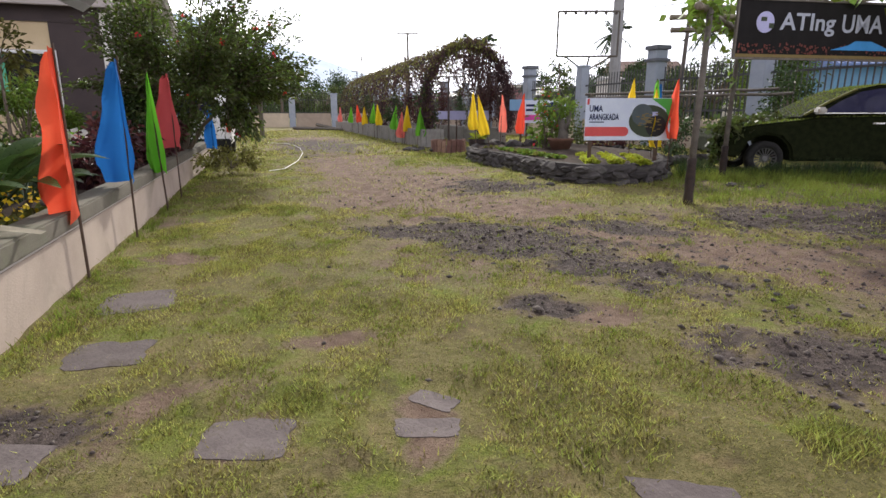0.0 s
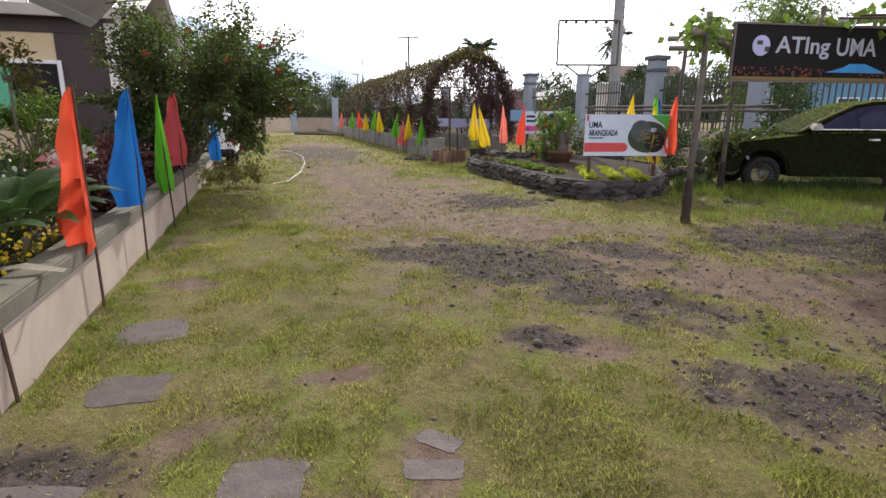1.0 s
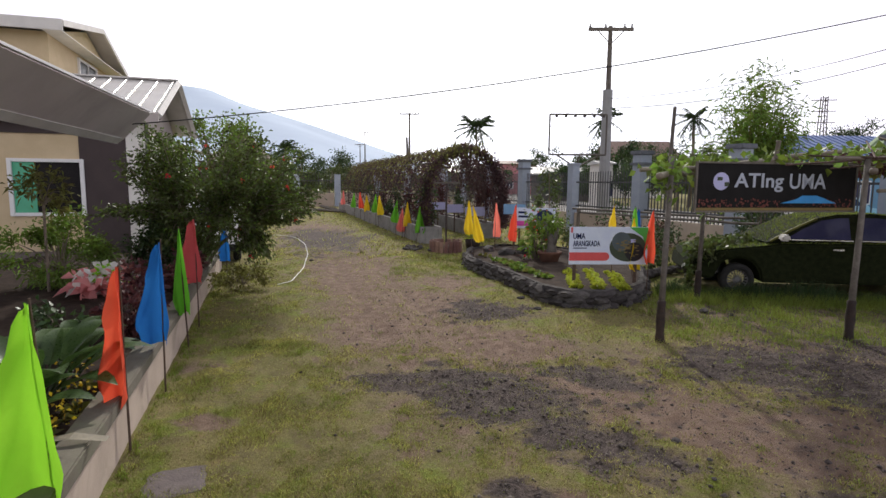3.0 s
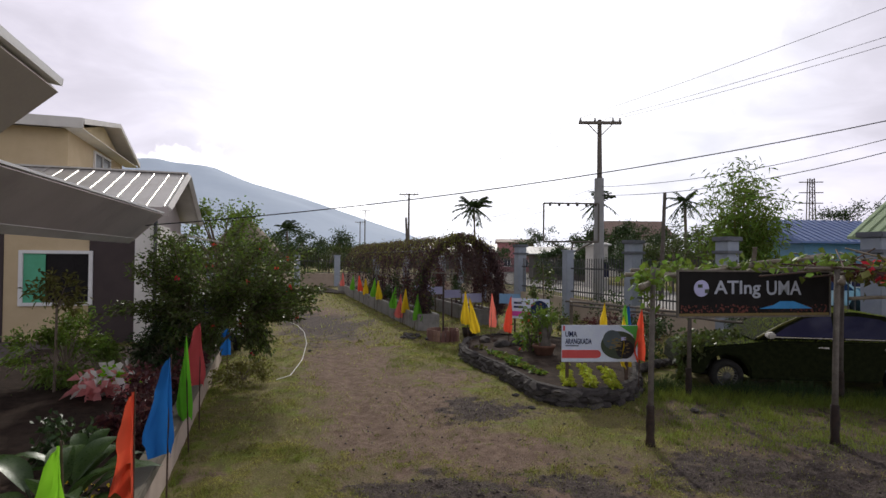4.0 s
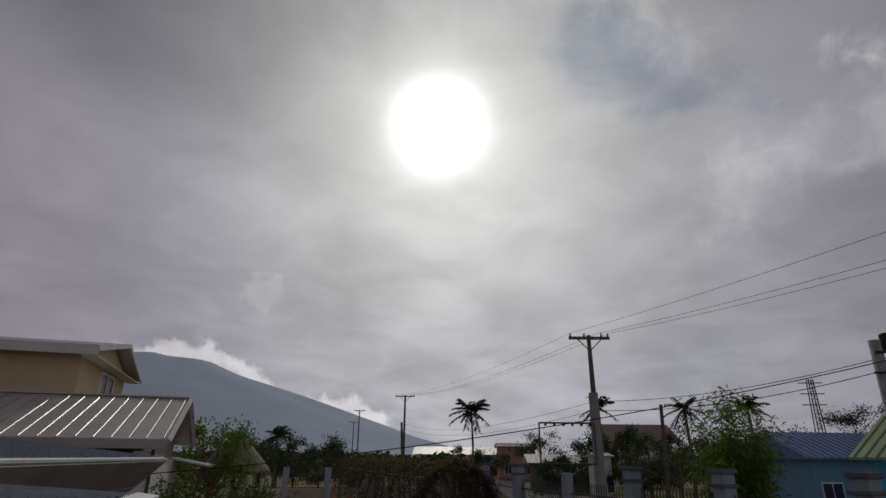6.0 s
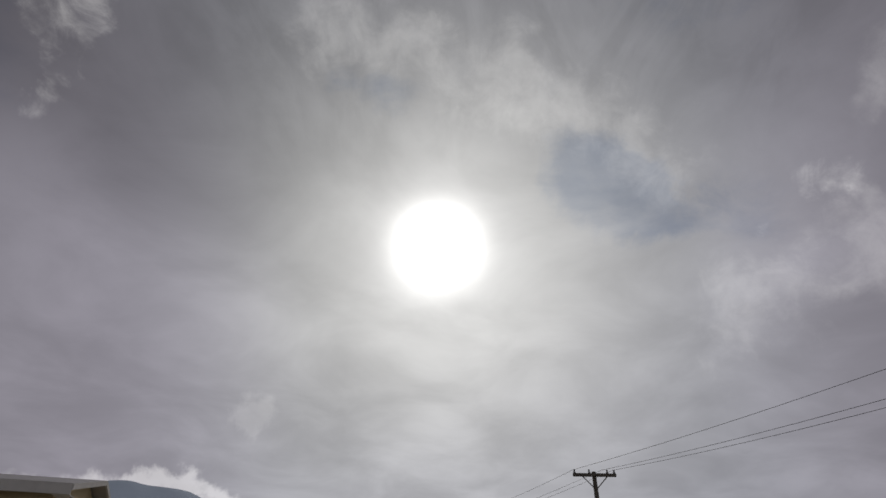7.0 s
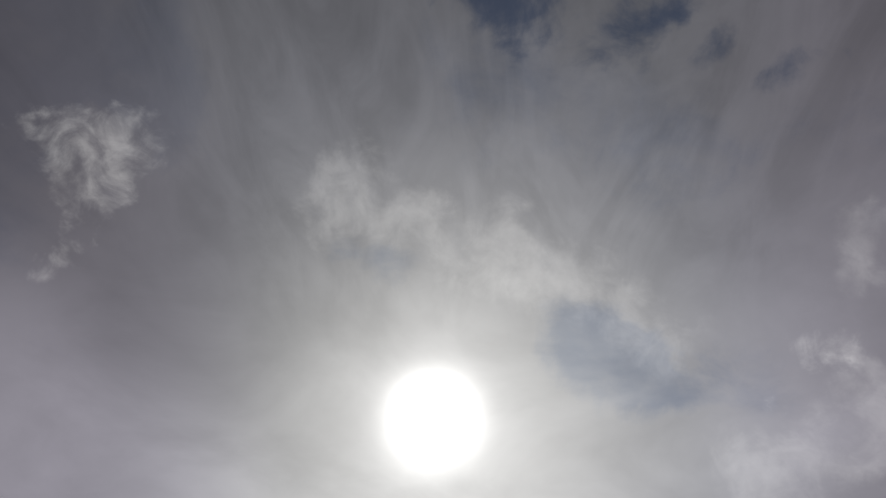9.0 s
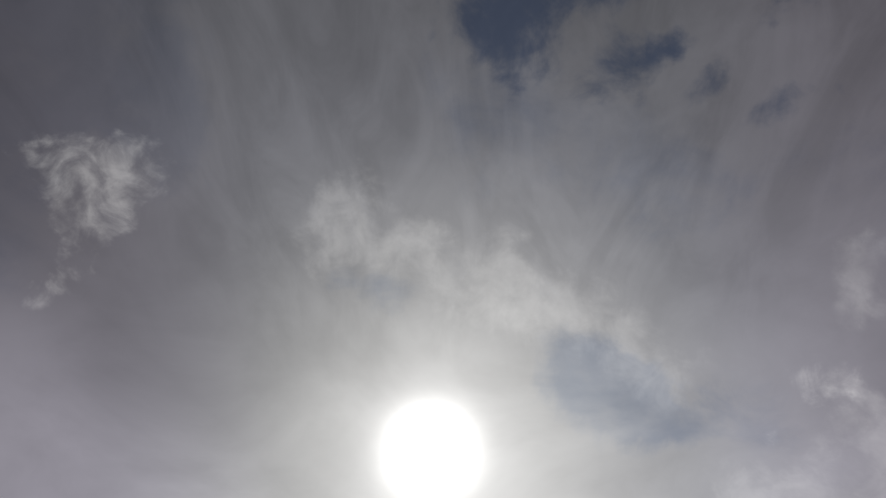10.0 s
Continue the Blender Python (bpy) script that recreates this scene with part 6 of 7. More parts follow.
for j in range(185):
    a2, h = random.uniform(0, 6.2832), random.uniform(0, 1) ** 0.9
    reach = (1.72 - 0.95 * abs(h - 0.35) ** 1.25) * random.uniform(0.6, 1.05) * (0.48 + 0.52 * min(1, h / 0.4))
    tip = Vector((0.38 + reach * math.cos(a2), 0.9 * reach * math.sin(a2), 0.22 + 2.0 * h + random.uniform(-0.08, 0.12)))
    root = min(fork, key=lambda q: (q - tip).length)
    mid = root.lerp(tip, 0.5) + Vector((0, 0, 0.12))
    stems.tube([tuple(root), tuple(mid), tuple(tip)], [0.014, 0.009, 0.003], 5)
    m2 = random.randint(130, 180)
    q = rng.uniform(0.3, 1.05, m2)[:, None]
    pts = (1 - q) ** 2 * np.array(root) + 2 * q * (1 - q) * np.array(mid) + q ** 2 * np.array(tip)
    wide = 0.15 * (1.15 - q * 0.75)
    pts = pts + rng.normal(size=(m2, 3)) * wide * np.array([1, 1, 0.42])
    way2 = np.array((tip - root).normalized()) * 0.8 + rng.normal(size=(m2, 3)) * np.array([0.6, 0.6, 0.4])
    lp.append(pts)
    ld.append(way2)
    if j % 11 == 0:
        fl.append(np.array(tip) + np.array([0, 0, 0.03]))
lp, ld = np.concatenate(lp), np.concatenate(ld)
# lighter leaves, commoner towards the top, paint highlights into the crown
highlit = rng.uniform(0, 1, len(lp)) < 0.12 + 0.2 * soft(lp[:, 2], 1.2, 2.2)
part("leaves", leaf_mesh("leaves", "leaf_mid", lp[~highlit], ld[~highlit], rng.uniform(0.05, 0.095, int((~highlit).sum())), 0.034), "", hib)
part("leaves", leaf_mesh("leaves", "leaf_bright", lp[highlit], ld[highlit], rng.uniform(0.045, 0.085, int(highlit.sum())), 0.03), "", hib, "lighter leaves painting highlights, more towards the top")
part("stem", stems, "bark", hib)
fp = np.repeat(np.array(fl), 7, 0)
part("blossoms", leaf_mesh("blossoms", "petal_red", fp, rng.normal(size=fp.shape), 0.048, 0.04), "", hib, "red blossoms")
shrub("bushy_shrub", -6.5, 5.0, 0.33, (0.62, 0.6, 0.5), 4200, "leaf_bright", "small-leaved bush in the planter by the porch", 0.085, 24, (0, 0), 0, "", 0.3, 0.03, 0.3)
shrub("bushy_shrub", 4.9, 11.2, 0.0, (0.65, 0.6, 0.95), 3000, "leaf_dark", "tall dark green bush inside the fence by the car", 0.11, 28, (0, 0), 0, "", 0.3, 0.035, 0.3)
shrub("low_bush", -5.75, 6.1, 0.33, (0.5, 0.5, 0.42), 2600, "leaf_dark", "dense dark green bush under the hibiscus", 0.085, 34, (0, 0), 0, "", 0.28, 0.02, 0.36)
shrub("bushy_shrub", -6.3, 4.6, 0.33, (0.3, 0.3, 0.3), 420, "leaf_olive", "yellow-green shoots above the bush", 0.11, 9, (0, 0), 0, "", 0.3, 0.02, 0.3, (0.05, 0, 1.35))
for j, (x, y, r, m) in enumerate([(-4.15, 3.3, 0.3, "leaf_maroon"), (-4.5, 4.0, 0.32, "leaf_maroon"), (-4.75, 5.1, 0.3, "leaf_maroon"), (-4.1, 2.4, 0.25, "leaf_dark"), (-5.3, 5.6, 0.3, "leaf_dark"), (-6.1, 8.0, 0.45, "leaf_dark"), (-3.9, 2.95, 0.22, "leaf_maroon")]):
    shrub("croton", x, y, 0.33, (r, r, r * 0.85), 520, m, "dark maroon-leaved croton in the mulched bed" if m == "leaf_maroon" else "dark green low shrub in the mulched bed", 0.09, 10, group="planter shrubs", trunk=0.014)


def broad_plant(x, y, z, n, L, turn, label):
    """Long paddle leaves on stalks that rise from one clump."""
    t = thing("broadleaf_plant", label, "plant", "broadleaf plants", pose(x, y, z, 0, 0, turn))
    for j in range(n):
        a2, up2 = 6.2832 * j / n + random.uniform(-0.3, 0.3), random.uniform(0.5, 1.5)
        d = Vector((math.cos(a2), math.sin(a2), up2)).normalized()
        LL = L * random.uniform(0.7, 1.1)
        side = d.cross((0, 0, 1)).normalized()
        vs, fs = [], []
        for r in range(7):
            q = r / 6
            c = d * LL * (0.35 + 0.65 * q) - Vector((0, 0, 0.28 * LL * q * q))
            wd = LL * 0.105 * math.sin(math.pi * min(1, 0.08 + q * 0.92)) ** 0.8
            up3 = side.cross(d)
            vs += [c - side * wd + up3 * wd * 0.35, c, c + side * wd + up3 * wd * 0.35]
        for r in range(6):
            for cc in range(2):
                i2 = r * 3 + cc
                fs.append((i2, i2 + 1, i2 + 4, i2 + 3))
        part("leaf", Geo().add(vs, fs), "broad_leaf", t, "", smooth=True)
        part("stalk", Geo().tube([(0, 0, -0.03), tuple(d * LL * 0.36)], [0.012, 0.008], 5), "leaf_dark", t)


broad_plant(-3.25, 1.35, 0.33, 20, 0.85, 10, "glossy broad-leaved green plant behind the wall")
broad_plant(-3.05, 0.85, 0.33, 17, 0.72, 50, "glossy broad-leaved green plant behind the wall")
broad_plant(-3.6, 2.0, 0.33, 14, 0.66, 90, "glossy broad-leaved green plant behind the wall")
for j in range(10):
    q = W0 + A * random.uniform(0.5, 1.7) - B * random.uniform(0.25, 0.5)
    t = rosette(q.x, q.y, 0.33, 0.13, 14, "leaf_olive", "marigold", "small yellow-flowering plant behind the wall", "plant", "small flowers", 0.7, 0.3)
    part("blossoms", leaf_mesh("blossoms", "petal_yellow", rng.normal(0, 0.05, (14, 3)) + np.array([0, 0, 0.12]), rng.normal(size=(14, 3)), 0.03, 0.025), "", t)
# creeper heap at the foot of the wall, past its middle
shrub("low_bush", -4.75, 6.75, 0.0, (0.42, 0.5, 0.22), 1200, "leaf_olive", "low tangled bush at the foot of the wall", 0.07, 14, trunk=0.012)
# crumpled cloth and plastic, a bamboo log
for c, cnt, r, up2 in (("pinkish", 150, 0.3, 0.12), ("whitish", 60, 0.26, 0.2), ("limey", 45, 0.2, 0.22)):
    t = thing("plastic_bunting", {"pinkish": "heap of crumpled salmon plastic bunting on the soil", "whitish": "white plastic ribbons tangled in the bunting heap", "limey": "lime green ribbons on top of the bunting heap"}[c], "bunting", "bunting heap", pose(-5.45, 4.6, 0.36))
    q = rng.normal(0, 0.5, (cnt, 3)) * np.array([r, r, 0.1]) + np.array([0, 0, up2])
    q[:, 2] = np.maximum(q[:, 2], 0.0)
    tagged(part("ribbon_tangle", leaf_mesh("ribbon_tangle", "cloth_" + c, q, rng.normal(size=(cnt, 3)) + np.array([0, 0, 0.35]), rng.uniform(0.12, 0.3, cnt), 0.1, 0.35), "", t), kind="stuff")
part("bamboo_log", Geo().tube([(-5.75, 5.35, 0.42), (-5.1, 5.85, 0.43)], [0.05, 0.045], 10), "bamboo_pole")
tagged(bpy.data.objects["bamboo_log"], "short yellowish bamboo log on the soil", "log")
twig = part("dry_leaf", Geo().add([(-2.68, 0.72, 0.42), (-2.5, 0.78, 0.44), (-2.33, 0.84, 0.415), (-2.35, 0.89, 0.418), (-2.52, 0.84, 0.45), (-2.68, 0.74, 0.43)], [(0, 1, 4, 5), (1, 2, 3, 4)]), "bamboo_pole")
tagged(twig, "dry pale palm leaf lying over the wall cap", "leaf")

# ---- white van beyond the hibiscus ----
van = thing("van", "small white van parked beyond the hibiscus shrub", "van", m=frame_at((-6.35, 9.7, 0)))
part("body", side_prism([(0.0, 0.28), (0.03, 0.8), (0.18, 1.25), (0.3, 1.32), (1.9, 1.34), (2.3, 0.95), (2.9, 0.85), (2.95, 0.3)], 0, 1.35), "car_white", van, "white body", 0.05).matrix_basis = Matrix.Rotation(radians(90), 4, "Z") @ Matrix.Translation((0, 0, 0))
part("rear_window", Geo().box((-1.15, 0.06, 0.86), (-0.2, 0.1, 1.2)), "car_glass", van, "dark rear window", 0.01)
part("bumper", Geo().box((-1.33, -0.05, 0.26), (-0.02, 0.03, 0.42)), "rubber", van, "dark bumper", 0.02)
for x in (-1.3, -0.05):
    part("tail_light", Geo().box((x - 0.04, -0.01, 0.55), (x + 0.04, 0.03, 0.78)), "petal_red", van, "red tail light", 0.01)
for x, y in ((-1.2, 0.5), (-0.14, 0.5), (-1.2, 2.4), (-0.14, 2.4)):
    o = part("wheel", Geo().lathe([(0.0, -0.08), (0.24, -0.08), (0.27, -0.05), (0.27, 0.05), (0.24, 0.08), (0.0, 0.08)], 20), "rubber", van, "", smooth=True)
    o.matrix_basis = pose(x, y, 0.27, 0, 90, 0)

# ---- hose and planks on the drive ----
hp = [(-4.38, 7.24, 0.03), (-4.29, 7.61, 0.03), (-4.69, 9.1, 0.03), (-5.47, 11.23, 0.03), (-6.36, 13.2, 0.03), (-7.19, 14.63, 0.03), (-7.74, 15.33, 0.03), (-8.49, 15.63, 0.03)]
tagged(part("garden_hose", Geo().tube(hp, 0.0065, 6), "hose"), "white garden hose lying across the drive", "hose")
for p, q in (((-12.5, 30.0, 0.12), (-10.0, 29.0, 0.05)), ((-14.0, 30.4, 0.1), (-10.6, 29.6, 0.06)), ((-12.8, 31.0, 0.3), (-11.3, 30.4, 0.05))):
    o = part("plank", Geo().tube([p, q], 0.09, 4), "wood_grey")
    tagged(o, "weathered grey plank lying on the grass", "plank", "planks")

# ---- stepping stones ----
for x, y, rx2, ry2, turn in ((-1.04, 0.13, 0.13, 0.11, 12), (-0.53, 0.44, 0.085, 0.05, -20), (-0.52, 0.27, 0.105, 0.055, 10), (-2.2, 1.2, 0.17, 0.17, 30), (-1.88, 0.6, 0.15, 0.13, 20),
                             (-1.7, -0.1, 0.16, 0.1, 10), (0.18, 0.06, 0.13, 0.06, 0)):
    pts, n = [], 26
    for j in range(n):
        a2 = 6.2832 * j / n
        sq = 1 / max(abs(math.cos(a2)), abs(math.sin(a2))) ** 0.95
        k2 = sq * (1 + 0.18 * noise.noise((math.cos(a2) * 2.2 + x * 9, math.sin(a2) * 1.5 + y * 9, 0)) + 0.08 * noise.noise((math.cos(a2) * 7 + x * 5, math.sin(a2) * 7, y * 3)))
        pts.append((rx2 * k2 * math.cos(a2), ry2 * k2 * math.sin(a2)))
    o = part("stepping_stone", Geo().prism(pts, -0.04, 0.0), "slab", None, "", 0.003)
    o.matrix_basis = pose(x, y, -0.0095, 0, 0, turn)
    tagged(o, "flat grey stepping stone sunk in the lawn", "stone", "stepping stones")

# ---- grass and grit ----


def clear_of_walls(x, y):
    u = (x - W0.x) * B.x + (y - W0.y) * B.y
    return u > 0.005


def scatter(n, x0, x1, y0, y1):
    return rng.uniform(x0, x1, n), rng.uniform(y0, y1, n)


for nm, cnt, box, hmin, hmax, wdt in (("near", 560000, (-3.2, 3.0, -0.6, 4.2), 0.006, 0.022, 0.0048), ("mid", 260000, (-6.5, 6.5, 3.5, 12.0), 0.012, 0.04, 0.008), ("far", 90000, (-14, 4, 11, 30), 0.03, 0.07, 0.025)):
    x, y = scatter(cnt, *box)
    b2, g2 = bare(x, y)
    ok = (rng.uniform(0, 1, cnt) > b2 * 1.25 - 0.02) & clear_of_walls(x, y)
    for sx, sy, sr in STONES:
        ok &= np.hypot(x - sx, (y - sy) * 1.2) > sr * rng.uniform(0.42, 0.9, cnt)
    ok &= ~((x > 2.5) & (y > 8.0) & (y < 9.7))
    x, y, b2 = x[ok], y[ok], b2[ok]
    clump = soft(wobble(x, y, 5.0, 51) + 0.7 * wobble(x, y, 13.0, 52) + 0.4 * wobble(x, y, 28.0, 53), -0.7, 0.7)
    ok = rng.uniform(0, 1, len(x)) < 0.22 + 0.78 * clump
    x, y, b2 = x[ok], y[ok], b2[ok]
    tuft = soft(wobble(x, y, 6.0, 21) + 0.5 * wobble(x, y, 15.0, 22), 0.3, 1.4)
    hgt = rng.uniform(hmin, hmax, len(x)) * (0.6 + 0.5 * clump[ok] + 1.3 * tuft)
    o = new("grass", blade_mesh("grass", "grass", np.stack([x, y, ground_z(x, y) - 0.003], 1), hgt, wdt, 1.3))
    tagged(o, "short sparse lawn grass", "grass", kind="stuff")
# taller weeds: along the wall's foot, round the car, on the verge by the pergola
spots = []
for j in range(160):
    q = W0 + A * random.uniform(0.2, 9.3) + B * abs(random.gauss(0.03, 0.09))
    spots.append((q.x, q.y, 0.05, 0.04))
for j in range(420):
    spots.append((random.uniform(2.0, 6.5), random.gauss(7.5, 0.22), 0.12, 0.14))
for j in range(560):
    spots.append((random.uniform(1.6, 6.8), random.uniform(4.9, 7.4), 0.1, random.uniform(0.05, 0.12)))
for j in range(150):
    spots.append((random.uniform(-2.0, 2.8), random.uniform(0.3, 5.0), 0.05, 0.024))
for j in range(60):
    spots.append((random.uniform(-2.9, -1.0), random.uniform(8.6, 11.0), 0.12, 0.08))
sx = np.repeat(np.array(spots), 26, 0)
bx = np.stack([sx[:, 0] + rng.normal(0, 1, len(sx)) * sx[:, 2] * 0.6, sx[:, 1] + rng.normal(0, 1, len(sx)) * sx[:, 2] * 0.6], 1)
ok = clear_of_walls(bx[:, 0], bx[:, 1])
bx, sx = bx[ok], sx[ok]
o = new("weeds", blade_mesh("weeds", "grass_tall", np.column_stack([bx, ground_z(bx[:, 0], bx[:, 1]) - 0.003]), rng.uniform(0.5, 1.3, len(bx)) * sx[:, 3], 0.007, 1.0))
tagged(o, "taller weeds and grass tufts", "weeds", kind="stuff")
# rank weeds in front of the car, darkened to paint its deep shade; straw lying on the lawn
x, y = rng.uniform(2.0, 8.0, 9000), rng.normal(7.75, 0.13, 9000)
o = new("weeds", blade_mesh("weeds", "leaf_dark", np.stack([x, y, ground_z(x, y) - 0.003], 1), rng.uniform(0.08, 0.3, len(x)) * (0.6 + 0.5 * soft(wobble(x, y, 3.0, 81), -0.5, 0.8)), 0.014, 0.7))
tagged(o, "rank weeds along the mossy car, coloured dark for its shade", "weeds", kind="stuff")
x, y = rng.uniform(-2.6, 3.2, 2600), rng.uniform(-0.5, 5.5, 2600)
ok = clear_of_walls(x, y)
x, y = x[ok], y[ok]
o = new("straw", blade_mesh("straw", "thatch", np.stack([x, y, ground_z(x, y) + 0.006], 1), rng.uniform(0.008, 0.016, len(x)), 0.004, 5.0))
tagged(o, "dry straw bits lying on the lawn", "straw", kind="stuff")


def pebble_field(n, box, smin, smax, by_grit=True):
    x, y = scatter(n, *box)
    b2, g2 = bare(x, y)
    ok = (rng.uniform(0, 1, n) < (g2 if by_grit else 0.15 + b2)) & clear_of_walls(x, y)
    x, y = x[ok], y[ok]
    m2 = len(x)
    base = np.array([(1, 0, 0), (-1, 0, 0), (0, 1, 0), (0, -1, 0), (0, 0, 1), (0, 0, -1)], float)
    tri = np.array([(0, 2, 4), (2, 1, 4), (1, 3, 4), (3, 0, 4), (2, 0, 5), (1, 2, 5), (3, 1, 5), (0, 3, 5)])
    s = rng.uniform(0, 1, (m2, 1, 1)) ** 3 * (smax - smin) + smin
    v = base[None] * s * rng.uniform(0.55, 1.2, (m2, 6, 3))
    a2 = rng.uniform(0, 6.28, m2)
    ca, sa = np.cos(a2)[:, None], np.sin(a2)[:, None]
    vx, vy = v[..., 0] * ca - v[..., 1] * sa, v[..., 0] * sa + v[..., 1] * ca
    v = np.stack([vx + x[:, None], vy + y[:, None], v[..., 2] * 0.7 + ground_z(x, y)[:, None] + s[:, :, 0] * 0.2], -1).reshape(-1, 3)
    f = (tri[None] + (np.arange(m2) * 6)[:, None, None]).reshape(-1)
    me = bpy.data.meshes.new("pebbles")
    me.vertices.add(len(v))
    me.vertices.foreach_set("co", v.astype(np.float32).reshape(-1))
    me.loops.add(len(f))
    me.loops.foreach_set("vertex_index", f.astype(np.int32))
    me.polygons.add(len(f) // 3)
    me.polygons.foreach_set("loop_start", np.arange(0, len(f), 3, dtype=np.int32))
    me.update(calc_edges=True)
    me.materials.append(M["pebble"])
    o = new("pebbles", me)
    tagged(o, "scattered dark grit and pebbles", "gravel", kind="stuff")


pebble_field(60000, (-2.2, 3.8, -0.3, 7.2), 0.0018, 0.015)
pebble_field(3600, (-2.2, 3.8, 0.2, 7.2), 0.006, 0.03)
pebble_field(900, (-2.4, 3.2, 0.2, 9.5), 0.006, 0.03, False)
# clods lying on the grass
for x, y, s in ((0.95, 2.25, 0.38), (1.1, 2.0, 0.22), (-0.44, 2.13, 0.2), (1.05, 1.75, 0.2), (-0.2, 7.0, 0.7), (0.05, 6.3, 0.6), (2.4, 6.6, 0.7), (2.7, 6.4, 0.5), (-5.0, 10.3, 0.6)):
    o = new("clod", stones[int(x * 10) % 8])
    o.matrix_basis = pose(x, y, 0.015, 0, 0, x * 90) @ Matrix.Diagonal((s, s, s * 0.6, 1))
    tagged(o, "small dark clod of earth on the lawn", "clod", "clods")

# ---- utility poles and wires ----


def utility_pole(x, y, top, turn, arm=2.0, lower=0.0, r=0.11, label="wooden utility pole with a crossarm"):
    t = thing("utility_pole", label, "utility pole", "utility poles", pose(x, y, 0, 0, 0, turn))
    if lower:
        part("base", Geo().tube([(0, 0, -0.2), (0, 0, lower)], [0.27, 0.22], 12), "util_concrete", t, "grey concrete lower half")
    part("shaft", Geo().tube([(0.02, 0, max(lower - 0.6, -0.2)), (0.0, 0, top + 0.15)], [r * 1.1, r * 0.8], 10), "util_wood", t)
    part("crossarm", Geo().box((-arm / 2, -0.16, top - 0.08), (arm / 2, -0.05, top + 0.06)), "util_wood", t, "", 0.01)
    for s in (-1, 1):
        part("brace", Geo().tube([(s * arm * 0.3, -0.12, top - 0.05), (0, -0.1, top - 0.65)], 0.025, 5), "util_wood", t)
    for q in (-0.46, -0.12, 0.3, 0.46):
        part("insulator", Geo().lathe([(0.05, 0), (0.06, 0.06), (0.03, 0.1), (0.05, 0.16), (0.0, 0.18)], 8, (q * arm, -0.1, top + 0.06)), "util_concrete", t)
    return t


utility_pole(3.27, 24.9, 8.62, 8, 2.0, 6.0, 0.12, "tall wooden utility pole on a concrete base with crossarm")
utility_pole(-16.0, 71.7, 10.7, 8, 2.6, 0, 0.15)
utility_pole(-36.0, 118, 12.5, 8, 2.4, 0, 0.14)
utility_pole(-47.0, 150, 12.0, 8, 2.8, 0, 0.14)
lean_post = thing("plain_pole", "plain leaning wooden pole", "pole", m=pose(-13.0, 58.0, 0, 0, -3, 0))
part("shaft", Geo().tube([(0, 0, -0.2), (0, 0, 6.6)], [0.16, 0.12], 8), "util_wood", lean_post)
p2 = thing("plain_pole", "plain wooden pole outside the fence", "pole", m=pose(7.2, 30.0, 0, 0, 2, 0))
part("shaft", Geo().tube([(0, 0, -0.2), (0, 0, 5.9)], [0.13, 0.09], 8), "util_wood", p2)
rp = thing("utility_pole", "concrete utility pole with transformer and crossarm", "utility pole", m=pose(11.6, 17.1, 0))
part("shaft", Geo().tube([(0, 0, -0.2), (0, 0, 6.8)], [0.24, 0.17], 12), "util_concrete", rp, "", smooth=True)
part("transformer", Geo().lathe([(0.0, 0), (0.2, 0), (0.2, 0.5), (0.16, 0.55), (0, 0.56)], 14, (0.45, 0.1, 6.5)), "wire", rp, "dark transformer")
part("bracket", Geo().box((-0.12, -0.2, 6.35), (0.9, -0.1, 6.43)).box((-0.3, -0.2, 5.7), (0.3, -0.1, 5.76)), "pole_steel", rp)


def wire(p, q, sag, r, label="thin black overhead wire"):
    p, q = Vector(p), Vector(q)
    pts = [p.lerp(q, i / 28) - Vector((0, 0, sag * 4 * (i / 28) * (1 - i / 28))) for i in range(29)]
    o = part("overhead_wire", Geo().tube(pts, r, 4, False), "wire")
    tagged(o, label, "wire", "overhead wires")


for dx, far_end in ((-0.92, (21.5, -4.0, 10.46)), (0.4, (20.6, -0.8, 9.42)), (0.92, (20.0, -0.5, 8.95))):
    a2 = (3.27 + dx, 24.85 + dx * 0.14, 8.85)
    wire(a2, far_end, 0.5, 0.008)
    wire(a2, (-16.0 + dx * 1.2, 71.6, 10.9), 0.7, 0.008)
wire((11.6, 17.0, 6.2), (3.3, 24.8, 5.6), 0.35, 0.012)
wire((11.6, 17.0, 5.8), (3.3, 24.8, 5.2), 0.4, 0.014)
wire((3.3, 24.8, 5.6), (-16.0, 71.6, 7.2), 1.0, 0.01)
wire((3.3, 24.8, 5.2), (-16.0, 71.6, 6.6), 1.0, 0.01)
wire((11.6, 17.0, 6.6), (45, 8.0, 7.5), 0.5, 0.012)
wire((11.6, 17.0, 5.8), (17.6, -5.0, 6.2), 0.5, 0.013)
wire((11.6, 17.0, 6.2), (60, 40.0, 8.5), 0.5, 0.014)
wire((-6.5, 6.6, 2.7), (18.6, 10.2, 8.3), 0.88, 0.009, "thick black service cable from the eave")
wire((11.6, 17.0, 5.2), (14.5, 26.0, 4.0), 0.3, 0.015)

# ---- empty billboard frame on the fence ----
bb = thing("billboard_frame", "empty rusty steel billboard frame on the fence pillar", "billboard frame", m=Matrix.Translation((0.56, 19.5, 0)) @ Matrix.Rotation(radians(8), 4, "Z") @ Matrix.Diagonal((0.95, 1, 0.96, 1)))
